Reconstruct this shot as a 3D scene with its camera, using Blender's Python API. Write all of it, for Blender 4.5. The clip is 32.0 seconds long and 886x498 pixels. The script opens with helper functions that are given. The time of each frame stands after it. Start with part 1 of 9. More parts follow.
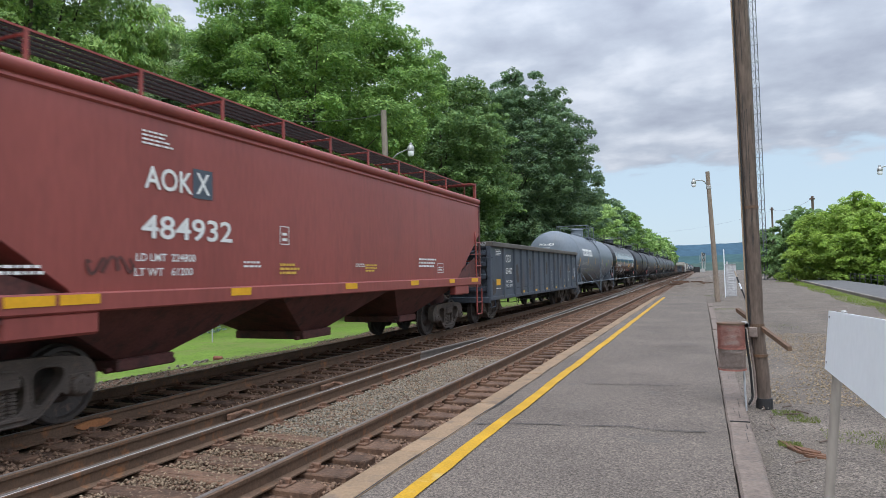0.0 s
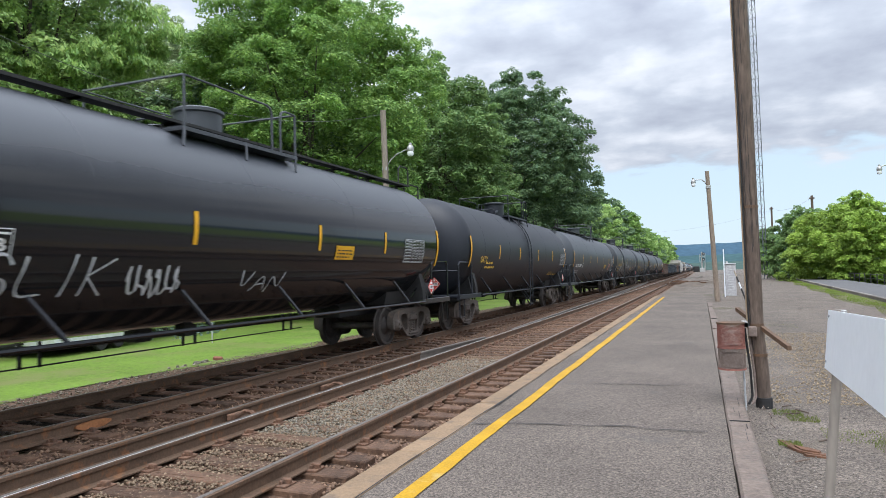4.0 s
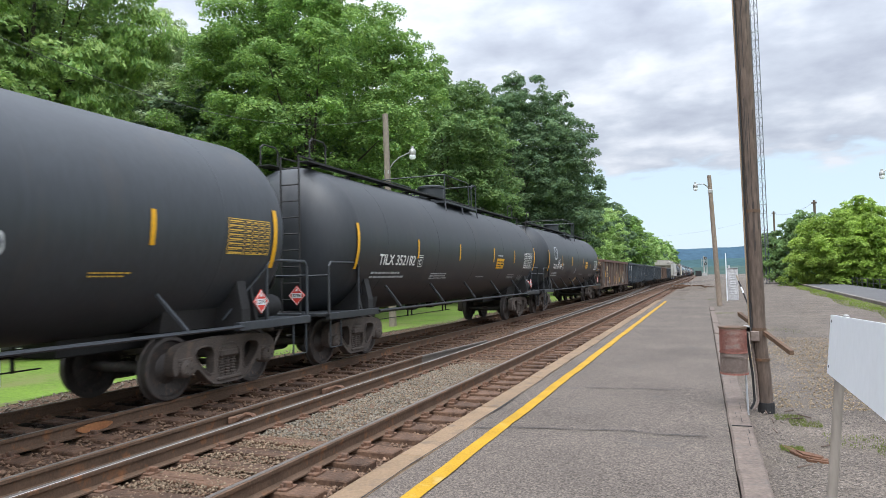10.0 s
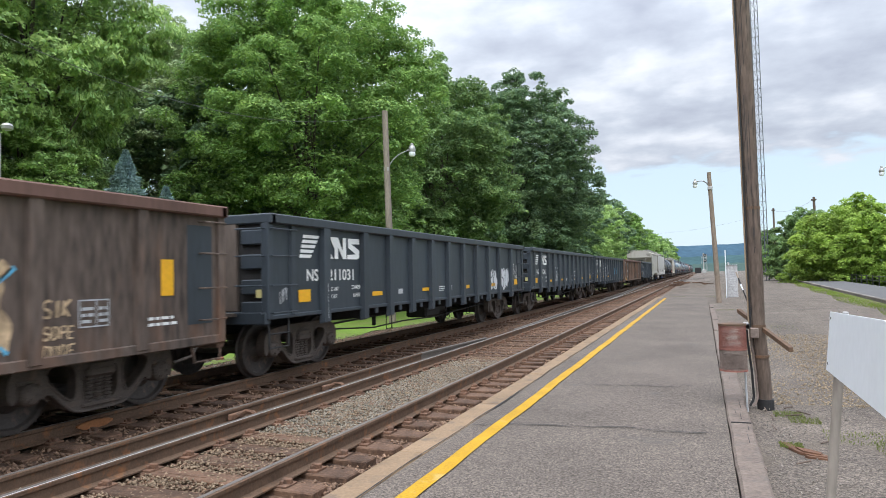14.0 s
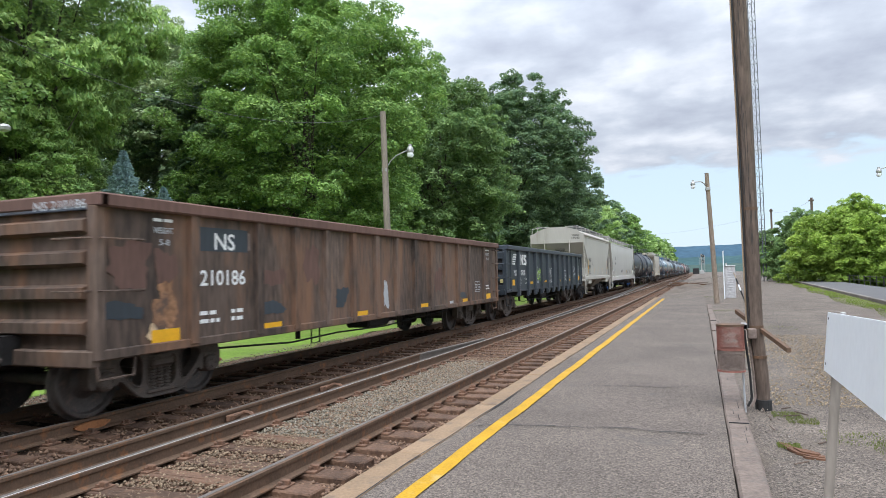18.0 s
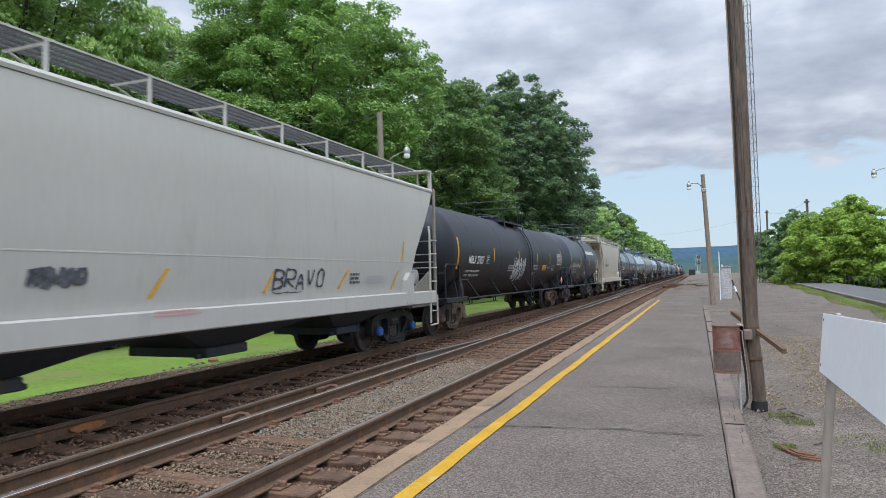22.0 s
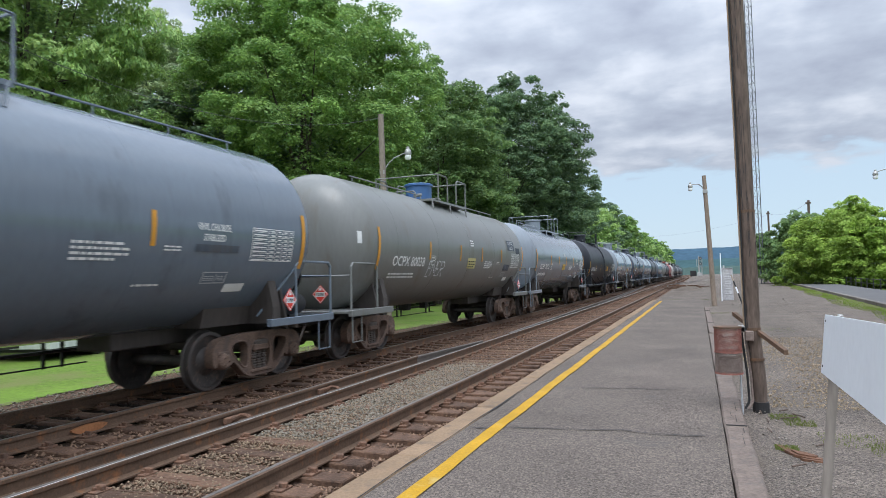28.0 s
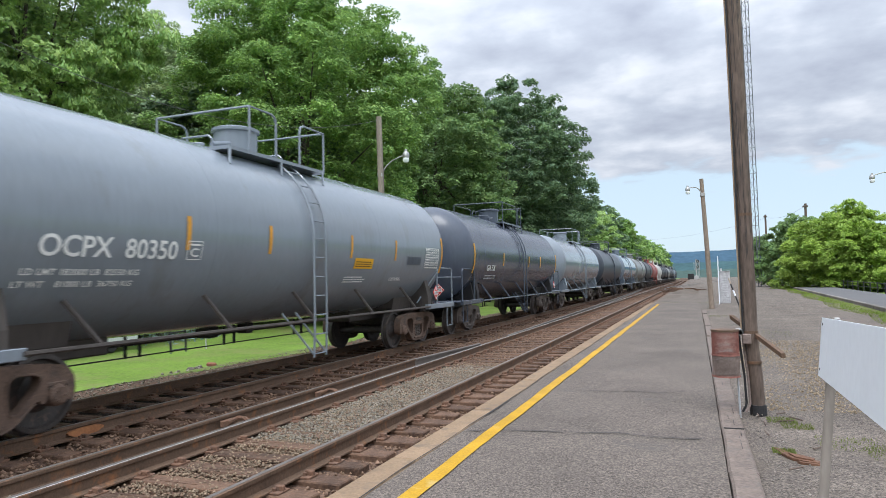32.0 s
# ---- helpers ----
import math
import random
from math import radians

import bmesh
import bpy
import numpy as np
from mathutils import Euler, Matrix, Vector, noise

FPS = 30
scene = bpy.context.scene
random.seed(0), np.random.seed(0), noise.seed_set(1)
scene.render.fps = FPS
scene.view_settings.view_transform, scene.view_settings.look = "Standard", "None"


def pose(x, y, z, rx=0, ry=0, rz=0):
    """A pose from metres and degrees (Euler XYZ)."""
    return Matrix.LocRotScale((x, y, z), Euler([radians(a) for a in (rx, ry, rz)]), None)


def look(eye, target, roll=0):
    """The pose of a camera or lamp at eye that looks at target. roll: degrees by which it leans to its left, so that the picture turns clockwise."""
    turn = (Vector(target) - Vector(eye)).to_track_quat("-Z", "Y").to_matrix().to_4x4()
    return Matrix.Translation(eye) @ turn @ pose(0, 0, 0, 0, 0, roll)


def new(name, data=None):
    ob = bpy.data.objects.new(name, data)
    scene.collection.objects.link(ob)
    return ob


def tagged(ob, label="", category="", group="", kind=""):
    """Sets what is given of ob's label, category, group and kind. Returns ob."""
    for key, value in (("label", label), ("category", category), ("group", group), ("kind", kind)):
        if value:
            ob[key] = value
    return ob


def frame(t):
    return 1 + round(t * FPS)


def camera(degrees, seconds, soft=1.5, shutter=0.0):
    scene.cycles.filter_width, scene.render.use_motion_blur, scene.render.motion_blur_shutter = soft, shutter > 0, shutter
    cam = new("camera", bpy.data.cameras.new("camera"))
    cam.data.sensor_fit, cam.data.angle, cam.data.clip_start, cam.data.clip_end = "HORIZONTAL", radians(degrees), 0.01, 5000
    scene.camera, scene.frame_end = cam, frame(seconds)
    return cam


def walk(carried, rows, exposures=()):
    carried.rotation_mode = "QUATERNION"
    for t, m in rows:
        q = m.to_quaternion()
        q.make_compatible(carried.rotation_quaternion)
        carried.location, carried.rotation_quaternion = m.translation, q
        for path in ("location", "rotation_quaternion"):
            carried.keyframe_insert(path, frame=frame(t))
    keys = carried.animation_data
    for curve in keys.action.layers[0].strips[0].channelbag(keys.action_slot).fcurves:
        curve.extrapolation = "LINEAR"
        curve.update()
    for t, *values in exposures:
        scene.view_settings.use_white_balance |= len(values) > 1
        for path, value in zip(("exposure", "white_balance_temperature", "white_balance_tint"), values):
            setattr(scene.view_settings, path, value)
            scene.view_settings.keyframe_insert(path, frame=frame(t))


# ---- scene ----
from mathutils.geometry import tessellate_polygon

# ---------------- camera ----------------
EYE = Vector((0.0, 0.0, 1.653))


def view(left, up, lean):
    """A pose at the standing point, by degrees left of the track, upward, and of lean."""
    a, b = radians(left), radians(up)
    way = Vector((-math.sin(a) * math.cos(b), math.cos(a) * math.cos(b), math.sin(b)))
    return look(EYE, EYE + way, -lean)


cam = camera(68.02, 32.0, soft=0.75, shutter=0.12)
walk(cam, [
    (0.0, view(21.446, 2.233, 1.320)),
    (0.5, view(21.434, 2.241, 1.334)),
    (1.0, view(21.456, 2.267, 1.353)),
    (1.5, view(21.438, 2.293, 1.367)),
    (2.0, view(21.374, 2.283, 1.403)),
    (2.5, view(21.327, 2.258, 1.431)),
    (3.0, view(21.323, 2.231, 1.432)),
    (3.5, view(21.376, 2.221, 1.429)),
    (5.5, view(21.514, 2.325, 1.399)),
    (6.0, view(21.578, 2.346, 1.400)),
    (6.5, view(21.583, 2.396, 1.385)),
    (7.0, view(21.593, 2.414, 1.373)),
    (7.5, view(21.590, 2.428, 1.350)),
    (8.0, view(21.606, 2.392, 1.328)),
    (8.5, view(21.586, 2.402, 1.318)),
    (9.0, view(21.629, 2.428, 1.290)),
    (9.5, view(21.584, 2.508, 1.269)),
    (10.0, view(21.570, 2.544, 1.249)),
    (10.5, view(21.593, 2.530, 1.209)),
    (11.0, view(21.580, 2.474, 1.181)),
    (11.5, view(21.654, 2.430, 1.177)),
    (12.0, view(21.651, 2.414, 1.171)),
    (12.5, view(21.629, 2.406, 1.162)),
    (13.0, view(21.598, 2.395, 1.172)),
    (13.5, view(21.588, 2.330, 1.210)),
    (14.0, view(21.546, 2.285, 1.261)),
    (14.5, view(21.551, 2.311, 1.295)),
    (16.5, view(21.321, 2.348, 1.310)),
    (17.0, view(21.349, 2.328, 1.325)),
    (17.5, view(21.415, 2.323, 1.301)),
    (18.0, view(21.383, 2.349, 1.294)),
    (18.5, view(21.307, 2.393, 1.325)),
    (19.0, view(21.243, 2.406, 1.344)),
    (19.5, view(21.176, 2.396, 1.368)),
    (20.0, view(21.110, 2.410, 1.389)),
    (20.5, view(21.114, 2.417, 1.371)),
    (21.0, view(21.099, 2.461, 1.326)),
    (21.5, view(21.100, 2.473, 1.286)),
    (22.0, view(21.080, 2.437, 1.263)),
    (22.5, view(21.072, 2.409, 1.264)),
    (23.0, view(21.066, 2.406, 1.298)),
    (23.5, view(21.126, 2.404, 1.356)),
    (24.0, view(21.177, 2.448, 1.379)),
    (24.5, view(21.176, 2.471, 1.324)),
    (25.0, view(21.201, 2.461, 1.272)),
    (25.5, view(21.198, 2.450, 1.271)),
    (27.5, view(21.207, 2.510, 1.260)),
    (28.0, view(21.182, 2.557, 1.301)),
    (28.5, view(21.173, 2.639, 1.363)),
    (29.0, view(21.242, 2.695, 1.378)),
    (29.5, view(21.265, 2.706, 1.389)),
    (30.0, view(21.254, 2.744, 1.422)),
    (30.5, view(21.240, 2.741, 1.430)),
    (31.0, view(21.100, 2.695, 1.419)),
    (31.5, view(21.060, 2.706, 1.337)),
    (32.0, view(20.982, 2.783, 1.216)),
], exposures=[(0.0, -0.30, 6250, 10), (1.0, -0.15, 6300, 10), (2.0, -0.08, 6350, 10), (3.5, -0.07, 6350, 10), (6.0, 0.0, 6400, 10), (13.0, 0.0, 6450, 10), (20.0, -0.05, 6330, 10), (21.0, -0.30, 6280, 10), (22.0, -0.32, 6220, 10), (23.0, -0.30, 6170, 10),
                 (24.0, -0.10, 6350, 10), (25.0, -0.08, 6380, 10), (28.0, -0.28, 6200, 10), (29.0, -0.29, 6250, 10), (30.0, -0.34, 6280, 10), (31.0, -0.18, 6350, 10), (32.0, -0.10, 6350, 10)])

# ---------------- sky and sun ----------------
SUNWAY = Vector((1, -15, 26))    # towards the veiled sun
world = bpy.data.worlds.new("sky")
scene.world = world
world.use_nodes = True


def build_sky():
    nt = world.node_tree
    nt.nodes.clear()
    N, L = nt.nodes.new, nt.links.new
    out, bg = N("ShaderNodeOutputWorld"), N("ShaderNodeBackground")
    L(bg.outputs[0], out.inputs[0])
    sky = N("ShaderNodeTexSky")
    sky.sky_type, sky.sun_disc = "NISHITA", False
    sky.sun_elevation, sky.sun_rotation = radians(60), radians(176)
    clear = N("ShaderNodeVectorMath")
    clear.operation = "SCALE"
    clear.inputs["Scale"].default_value = 0.15
    L(sky.outputs[0], clear.inputs[0])
    co, sep = N("ShaderNodeTexCoord"), N("ShaderNodeSeparateXYZ")
    L(co.outputs["Generated"], sep.inputs[0])

    def m(op, a, b=None, c=None):
        n = N("ShaderNodeMath")
        n.operation = op
        for k, x in enumerate((a, b, c)):
            if x is None:
                continue
            if isinstance(x, (int, float)):
                n.inputs[k].default_value = x
            else:
                L(x, n.inputs[k])
        return n.outputs[0]

    up = m("ADD", m("MAXIMUM", sep.outputs[2], 0.0), 0.17)
    flat = N("ShaderNodeCombineXYZ")
    L(m("DIVIDE", sep.outputs[0], up), flat.inputs[0])
    L(m("DIVIDE", sep.outputs[1], up), flat.inputs[1])
    n1, n2 = N("ShaderNodeTexNoise"), N("ShaderNodeTexNoise")
    for n, sc, det, ro in ((n1, 1.7, 7, 0.52), (n2, 4.5, 5, 0.5)):
        n.inputs["Scale"].default_value, n.inputs["Detail"].default_value, n.inputs["Roughness"].default_value = sc, det, ro
        L(flat.outputs[0], n.inputs["Vector"])
    tone = m("ADD", m("MULTIPLY", n1.outputs[0], 0.65), m("MULTIPLY", n2.outputs[0], 0.35))
    ramp = N("ShaderNodeValToRGB")
    e = ramp.color_ramp.elements
    e[0].position, e[0].color = 0.37, (0.51, 0.56, 0.68, 1)
    e[1].position, e[1].color = 0.60, (0.95, 1.0, 1.09, 1)
    k = ramp.color_ramp.elements.new(0.49)
    k.color = (0.68, 0.745, 0.86, 1)
    L(tone, ramp.inputs[0])
    lift = N("ShaderNodeVectorMath")
    lift.operation = "SCALE"
    L(ramp.outputs[0], lift.inputs[0])
    z = m("MAXIMUM", sep.outputs[2], 0.0)
    high = m("ADD", m("ADD", m("MULTIPLY", z, 0.45), 0.80), m("MULTIPLY", m("MULTIPLY", z, z), 1.5))
    # the overcast is brighter round the hidden sun
    near = N("ShaderNodeVectorMath")
    near.operation = "DOT_PRODUCT"
    L(co.outputs["Generated"], near.inputs[0])
    near.inputs[1].default_value = SUNWAY.normalized()
    glow = m("ADD", m("MULTIPLY", m("POWER", m("MAXIMUM", near.outputs["Value"], 0.0), 2.0), 1.0), 1.0)
    L(m("MULTIPLY", high, glow), lift.inputs["Scale"])
    # the cloud deck ends above a clear strip low over the hills
    edge = N("ShaderNodeMapRange")
    edge.interpolation_type = "SMOOTHSTEP"
    edge.inputs["From Min"].default_value, edge.inputs["From Max"].default_value = 0.136, 0.166
    L(m("ADD", sep.outputs[2], m("MULTIPLY", m("SUBTRACT", n2.outputs[0], 0.5), 0.12)), edge.inputs["Value"])
    mix = N("ShaderNodeMix")
    mix.data_type = "RGBA"
    L(edge.outputs[0], mix.inputs[0])
    # thin pale haze over the clear strip
    haze = N("ShaderNodeMix")
    haze.data_type = "RGBA"
    haze.inputs[0].default_value = 0.78
    L(clear.outputs[0], haze.inputs[6])
    haze.inputs[7].default_value = (0.78, 0.955, 1.10, 1)
    L(haze.outputs[2], mix.inputs[6])
    L(lift.outputs[0], mix.inputs[7])
    L(mix.outputs[2], bg.inputs[0])
    bg.inputs[1].default_value = 1.0


build_sky()
sun = new("sun", bpy.data.lights.new("sun", "SUN"))
sun.data.energy, sun.data.angle, sun.data.color = 1.75, radians(28), (1.0, 0.975, 0.93)
sun.matrix_world = look(SUNWAY, (0, 0, 0))

# ---------------- materials ----------------
MATS = {}


def stuff_mat(name, base, rough=0.7, metal=0.0, vary=0.25, scale=3.0, fine=40.0, bump=0.15, tint=None, amount=0.0,
              streak=False, island=False, per_object=0.0, spec=0.4, broad=1.0, grit=None, dust_sheen=None):
    """A procedural surface: base colour, broad and fine variation, stains of the tint, and a fine relief."""
    if name in MATS:
        return MATS[name]
    mat = bpy.data.materials.new(name)
    mat.use_nodes = True
    nt = mat.node_tree
    N, L = nt.nodes.new, nt.links.new
    b = nt.nodes["Principled BSDF"]
    b.inputs["Roughness"].default_value, b.inputs["Metallic"].default_value = rough, metal
    b.inputs["Specular IOR Level"].default_value = spec
    co = N("ShaderNodeTexCoord")
    vec = co.outputs["Object"]
    if streak:
        mp = N("ShaderNodeMapping")
        mp.inputs["Scale"].default_value = (1.0, 1.0, 0.22)
        L(vec, mp.inputs[0])
        vec = mp.outputs[0]
    n1, n2 = N("ShaderNodeTexNoise"), N("ShaderNodeTexNoise")
    n1.inputs["Scale"].default_value, n1.inputs["Detail"].default_value = scale, 5
    n2.inputs["Scale"].default_value, n2.inputs["Detail"].default_value = fine, 4
    L(vec, n1.inputs["Vector"]), L(vec, n2.inputs["Vector"])
    add = N("ShaderNodeMath")
    add.operation = "ADD"
    ease = N("ShaderNodeMapRange")
    ease.inputs["To Min"].default_value, ease.inputs["To Max"].default_value = 0.5 - 0.5 * broad, 0.5 + 0.5 * broad
    L(n1.outputs[0], ease.inputs["Value"])
    L(ease.outputs[0], add.inputs[0]), L(n2.outputs[0], add.inputs[1])
    rng = N("ShaderNodeMapRange")
    rng.inputs["From Min"].default_value, rng.inputs["From Max"].default_value = 0.65, 1.35
    rng.inputs["To Min"].default_value, rng.inputs["To Max"].default_value = 1 - vary, 1 + vary
    L(add.outputs[0], rng.inputs["Value"])
    val = rng.outputs[0]
    if island or per_object:
        src = N("ShaderNodeNewGeometry").outputs["Random Per Island"] if island else N("ShaderNodeObjectInfo").outputs["Random"]
        r2 = N("ShaderNodeMapRange")
        a = per_object or 0.3
        r2.inputs["To Min"].default_value, r2.inputs["To Max"].default_value = 1 - a, 1 + a
        L(src, r2.inputs["Value"])
        mu = N("ShaderNodeMath")
        mu.operation = "MULTIPLY"
        L(val, mu.inputs[0]), L(r2.outputs[0], mu.inputs[1])
        val = mu.outputs[0]
    if grit:
        # single grains, each of its own grey
        cell = N("ShaderNodeTexVoronoi")
        cell.inputs["Scale"].default_value = grit[0]
        L(co.outputs["Object"], cell.inputs["Vector"])
        pick = N("ShaderNodeSeparateColor")
        L(cell.outputs["Color"], pick.inputs[0])
        r4 = N("ShaderNodeMapRange")
        r4.inputs["To Min"].default_value, r4.inputs["To Max"].default_value = 1 - grit[1], 1 + grit[1]
        L(pick.outputs[0], r4.inputs["Value"])
        mg = N("ShaderNodeMath")
        mg.operation = "MULTIPLY"
        L(val, mg.inputs[0]), L(r4.outputs[0], mg.inputs[1])
        val = mg.outputs[0]
    sc = N("ShaderNodeVectorMath")
    sc.operation = "SCALE"
    sc.inputs[0].default_value = base
    L(val, sc.inputs["Scale"])
    colour = sc.outputs[0]
    if tint:
        n3 = N("ShaderNodeTexNoise")
        n3.inputs["Scale"].default_value, n3.inputs["Detail"].default_value, n3.inputs["Roughness"].default_value = scale * 1.7, 6, 0.65
        L(vec, n3.inputs["Vector"])
        r3 = N("ShaderNodeMapRange")
        r3.inputs["From Min"].default_value, r3.inputs["From Max"].default_value = 0.62 - amount * 0.3, 0.80 - amount * 0.3
        L(n3.outputs[0], r3.inputs["Value"])
        mx = N("ShaderNodeMix")
        mx.data_type = "RGBA"
        L(r3.outputs[0], mx.inputs[0]), L(colour, mx.inputs[6])
        mx.inputs[7].default_value = (*tint, 1)
        colour = mx.outputs[2]
    if dust_sheen:
        # matt grey film on the upper half: road dust plus a painted sky sheen
        low, high, grey = dust_sheen
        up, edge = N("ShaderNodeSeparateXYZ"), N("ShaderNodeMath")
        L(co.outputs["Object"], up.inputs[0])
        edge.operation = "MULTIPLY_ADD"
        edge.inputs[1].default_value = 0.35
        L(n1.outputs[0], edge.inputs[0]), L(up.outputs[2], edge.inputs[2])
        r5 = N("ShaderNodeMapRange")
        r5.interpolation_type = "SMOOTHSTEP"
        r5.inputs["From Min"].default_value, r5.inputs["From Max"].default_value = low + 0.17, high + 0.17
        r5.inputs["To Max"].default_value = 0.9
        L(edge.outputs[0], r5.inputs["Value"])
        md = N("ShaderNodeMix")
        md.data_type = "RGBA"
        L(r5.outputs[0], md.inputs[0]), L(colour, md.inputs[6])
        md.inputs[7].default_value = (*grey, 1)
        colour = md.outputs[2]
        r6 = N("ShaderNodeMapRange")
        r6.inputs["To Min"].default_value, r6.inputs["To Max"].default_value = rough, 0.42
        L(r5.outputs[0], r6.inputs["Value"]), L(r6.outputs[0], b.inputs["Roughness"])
    L(colour, b.inputs["Base Color"])
    if bump:
        bp = N("ShaderNodeBump")
        bp.inputs["Strength"].default_value, bp.inputs["Distance"].default_value = bump, 0.02
        L(n2.outputs[0], bp.inputs["Height"]), L(bp.outputs[0], b.inputs["Normal"])
    MATS[name] = mat
    return mat


def leaf_mat(name, base, light):
    """Leaves: each its own green, letting some light through."""
    mat = bpy.data.materials.new(name)
    mat.use_nodes = True
    nt = mat.node_tree
    N, L = nt.nodes.new, nt.links.new
    b = nt.nodes["Principled BSDF"]
    b.inputs["Roughness"].default_value, b.inputs["Specular IOR Level"].default_value = 0.55, 0.2
    ramp = N("ShaderNodeValToRGB")
    ramp.color_ramp.elements[0].color, ramp.color_ramp.elements[1].color = (*base, 1), (*light, 1)
    L(N("ShaderNodeNewGeometry").outputs["Random Per Island"], ramp.inputs[0])
    co = N("ShaderNodeTexCoord")
    colour = ramp.outputs[0]
    # whole boughs differ: some darker, some of a yellower green
    for scale, low, high, cast in ((0.45, 0.82, 1.22, None), (1.1, 0.0, 0.7, (1.18, 1.12, 0.78))):
        n, r, sc = N("ShaderNodeTexNoise"), N("ShaderNodeMapRange"), N("ShaderNodeVectorMath")
        n.inputs["Scale"].default_value, n.inputs["Detail"].default_value = scale, 3
        L(co.outputs["Object"], n.inputs["Vector"])
        r.inputs["From Min"].default_value, r.inputs["From Max"].default_value = 0.34, 0.68
        r.inputs["To Min"].default_value, r.inputs["To Max"].default_value = low, high
        L(n.outputs[0], r.inputs["Value"])
        if cast is None:
            sc.operation = "SCALE"
            L(colour, sc.inputs[0]), L(r.outputs[0], sc.inputs["Scale"])
            colour = sc.outputs[0]
        else:
            sc.operation = "MULTIPLY"
            L(colour, sc.inputs[0])
            sc.inputs[1].default_value = cast
            mix = N("ShaderNodeMix")
            mix.data_type = "RGBA"
            L(r.outputs[0], mix.inputs[0]), L(colour, mix.inputs[6]), L(sc.outputs[0], mix.inputs[7])
            colour = mix.outputs[2]
    L(colour, b.inputs["Base Color"])
    tr = N("ShaderNodeBsdfTranslucent")
    L(colour, tr.inputs[0])
    mx = N("ShaderNodeMixShader")
    mx.inputs[0].default_value = 0.36
    L(b.outputs[0], mx.inputs[1]), L(tr.outputs[0], mx.inputs[2])
    L(mx.outputs[0], nt.nodes["Material Output"].inputs[0])
    return mat


def plain(name, base, rough=0.5, metal=0.0):
    return stuff_mat(name, base, rough, metal, vary=0.12, scale=4, fine=60, bump=0.0)


ASPHALT = stuff_mat("platform asphalt", (0.117, 0.095, 0.078), 0.92, vary=0.55, scale=0.6, fine=45, bump=0.7, tint=(0.086, 0.079, 0.072), amount=0.06, broad=0.55, grit=(95, 0.6))
ROADTAR = stuff_mat("road asphalt", (0.098, 0.095, 0.094), 0.9, vary=0.15, scale=0.5, fine=30, bump=0.3)
CONCRETE = stuff_mat("coping concrete", (0.225, 0.152, 0.092), 0.9, vary=0.25, scale=2.2, fine=35, bump=0.5, tint=(0.125, 0.094, 0.072), amount=0.35, per_object=0.08)
YELLOW = stuff_mat("platform yellow", (0.41, 0.228, 0.006), 0.7, vary=0.3, scale=2.5, fine=45, bump=0.3, tint=(0.45, 0.33, 0.12), amount=0.12)
BALLAST = stuff_mat("ballast bed", (0.105, 0.062, 0.040), 0.95, grit=(26, 0.5), vary=0.6, scale=1.0, fine=22, bump=1.0, tint=(0.115, 0.064, 0.04), amount=0.5)
STONE = stuff_mat("ballast stone", (0.195, 0.17, 0.132), 0.9, vary=0.2, scale=3, fine=50, bump=0.3, island=True, per_object=0.3)
TANSTONE = stuff_mat("tan ballast stone", (0.20, 0.145, 0.095), 0.9, vary=0.25, scale=3, fine=50, bump=0.3, island=True, per_object=0.35)
RUSTSTONE = stuff_mat("rust-stained ballast stone", (0.185, 0.115, 0.074), 0.9, vary=0.25, scale=3, fine=50, bump=0.3, island=True, per_object=0.3)
GRAVEL = stuff_mat("lot gravel", (0.124, 0.101, 0.082), 0.95, vary=0.65, scale=0.7, fine=42, bump=1.0, tint=(0.112, 0.09, 0.068), amount=0.4, broad=0.8, grit=(75, 0.6))
PEBBLE = stuff_mat("lot pebble", (0.205, 0.178, 0.15), 0.9, vary=0.2, scale=3, fine=40, bump=0.2, island=True, per_object=0.4)
GRASS = stuff_mat("grass", (0.122, 0.200, 0.022), 0.9, vary=0.4, scale=0.35, fine=12, bump=0.8, tint=(0.165, 0.180, 0.055), amount=0.45)
VERGE = stuff_mat("dry verge grass", (0.13, 0.135, 0.05), 0.95, vary=0.6, scale=0.9, fine=18, bump=0.9, tint=(0.15, 0.122, 0.07), amount=0.55)
DRYBLADE = leaf_mat("dry grass blade", (0.11, 0.15, 0.035), (0.20, 0.23, 0.075))
BLADE = leaf_mat("grass blade", (0.15, 0.25, 0.03), (0.21, 0.31, 0.055))
TIE = stuff_mat("creosoted tie", (0.098, 0.056, 0.035), 0.9, vary=0.5, scale=4, fine=30, bump=0.7, tint=(0.15, 0.086, 0.052), amount=0.34, per_object=0.35)
RUSTRAIL = stuff_mat("rusty rail", (0.118, 0.072, 0.045), 0.8, 0.1, vary=0.3, scale=3, fine=40, bump=0.3, tint=(0.27, 0.115, 0.045), amount=0.22)
HEAD = stuff_mat("polished rail head", (0.62, 0.61, 0.60), 0.32, 0.9, vary=0.15, scale=6, fine=50, bump=0.05)
DULLHEAD = stuff_mat("dull rail head", (0.20, 0.175, 0.155), 0.5, 0.6, vary=0.2, scale=6, fine=50, bump=0.1)
# ballast and stones under the train, its shade put into their colour
SHADEBED = stuff_mat("shade-darkened ballast", (0.022, 0.017, 0.013), 1.0, vary=0.6, scale=1.5, fine=24, bump=1.0, spec=0.05)
SHADESTONE = stuff_mat("shade-darkened stone", (0.045, 0.033, 0.025), 0.95, vary=0.2, scale=3, fine=50, bump=0.3, island=True, per_object=0.45)
RUSTPLATE = stuff_mat("rusty tie plate", (0.155, 0.084, 0.052), 0.85, vary=0.35, scale=6, fine=40, bump=0.4, tint=(0.11, 0.07, 0.05), amount=0.4)
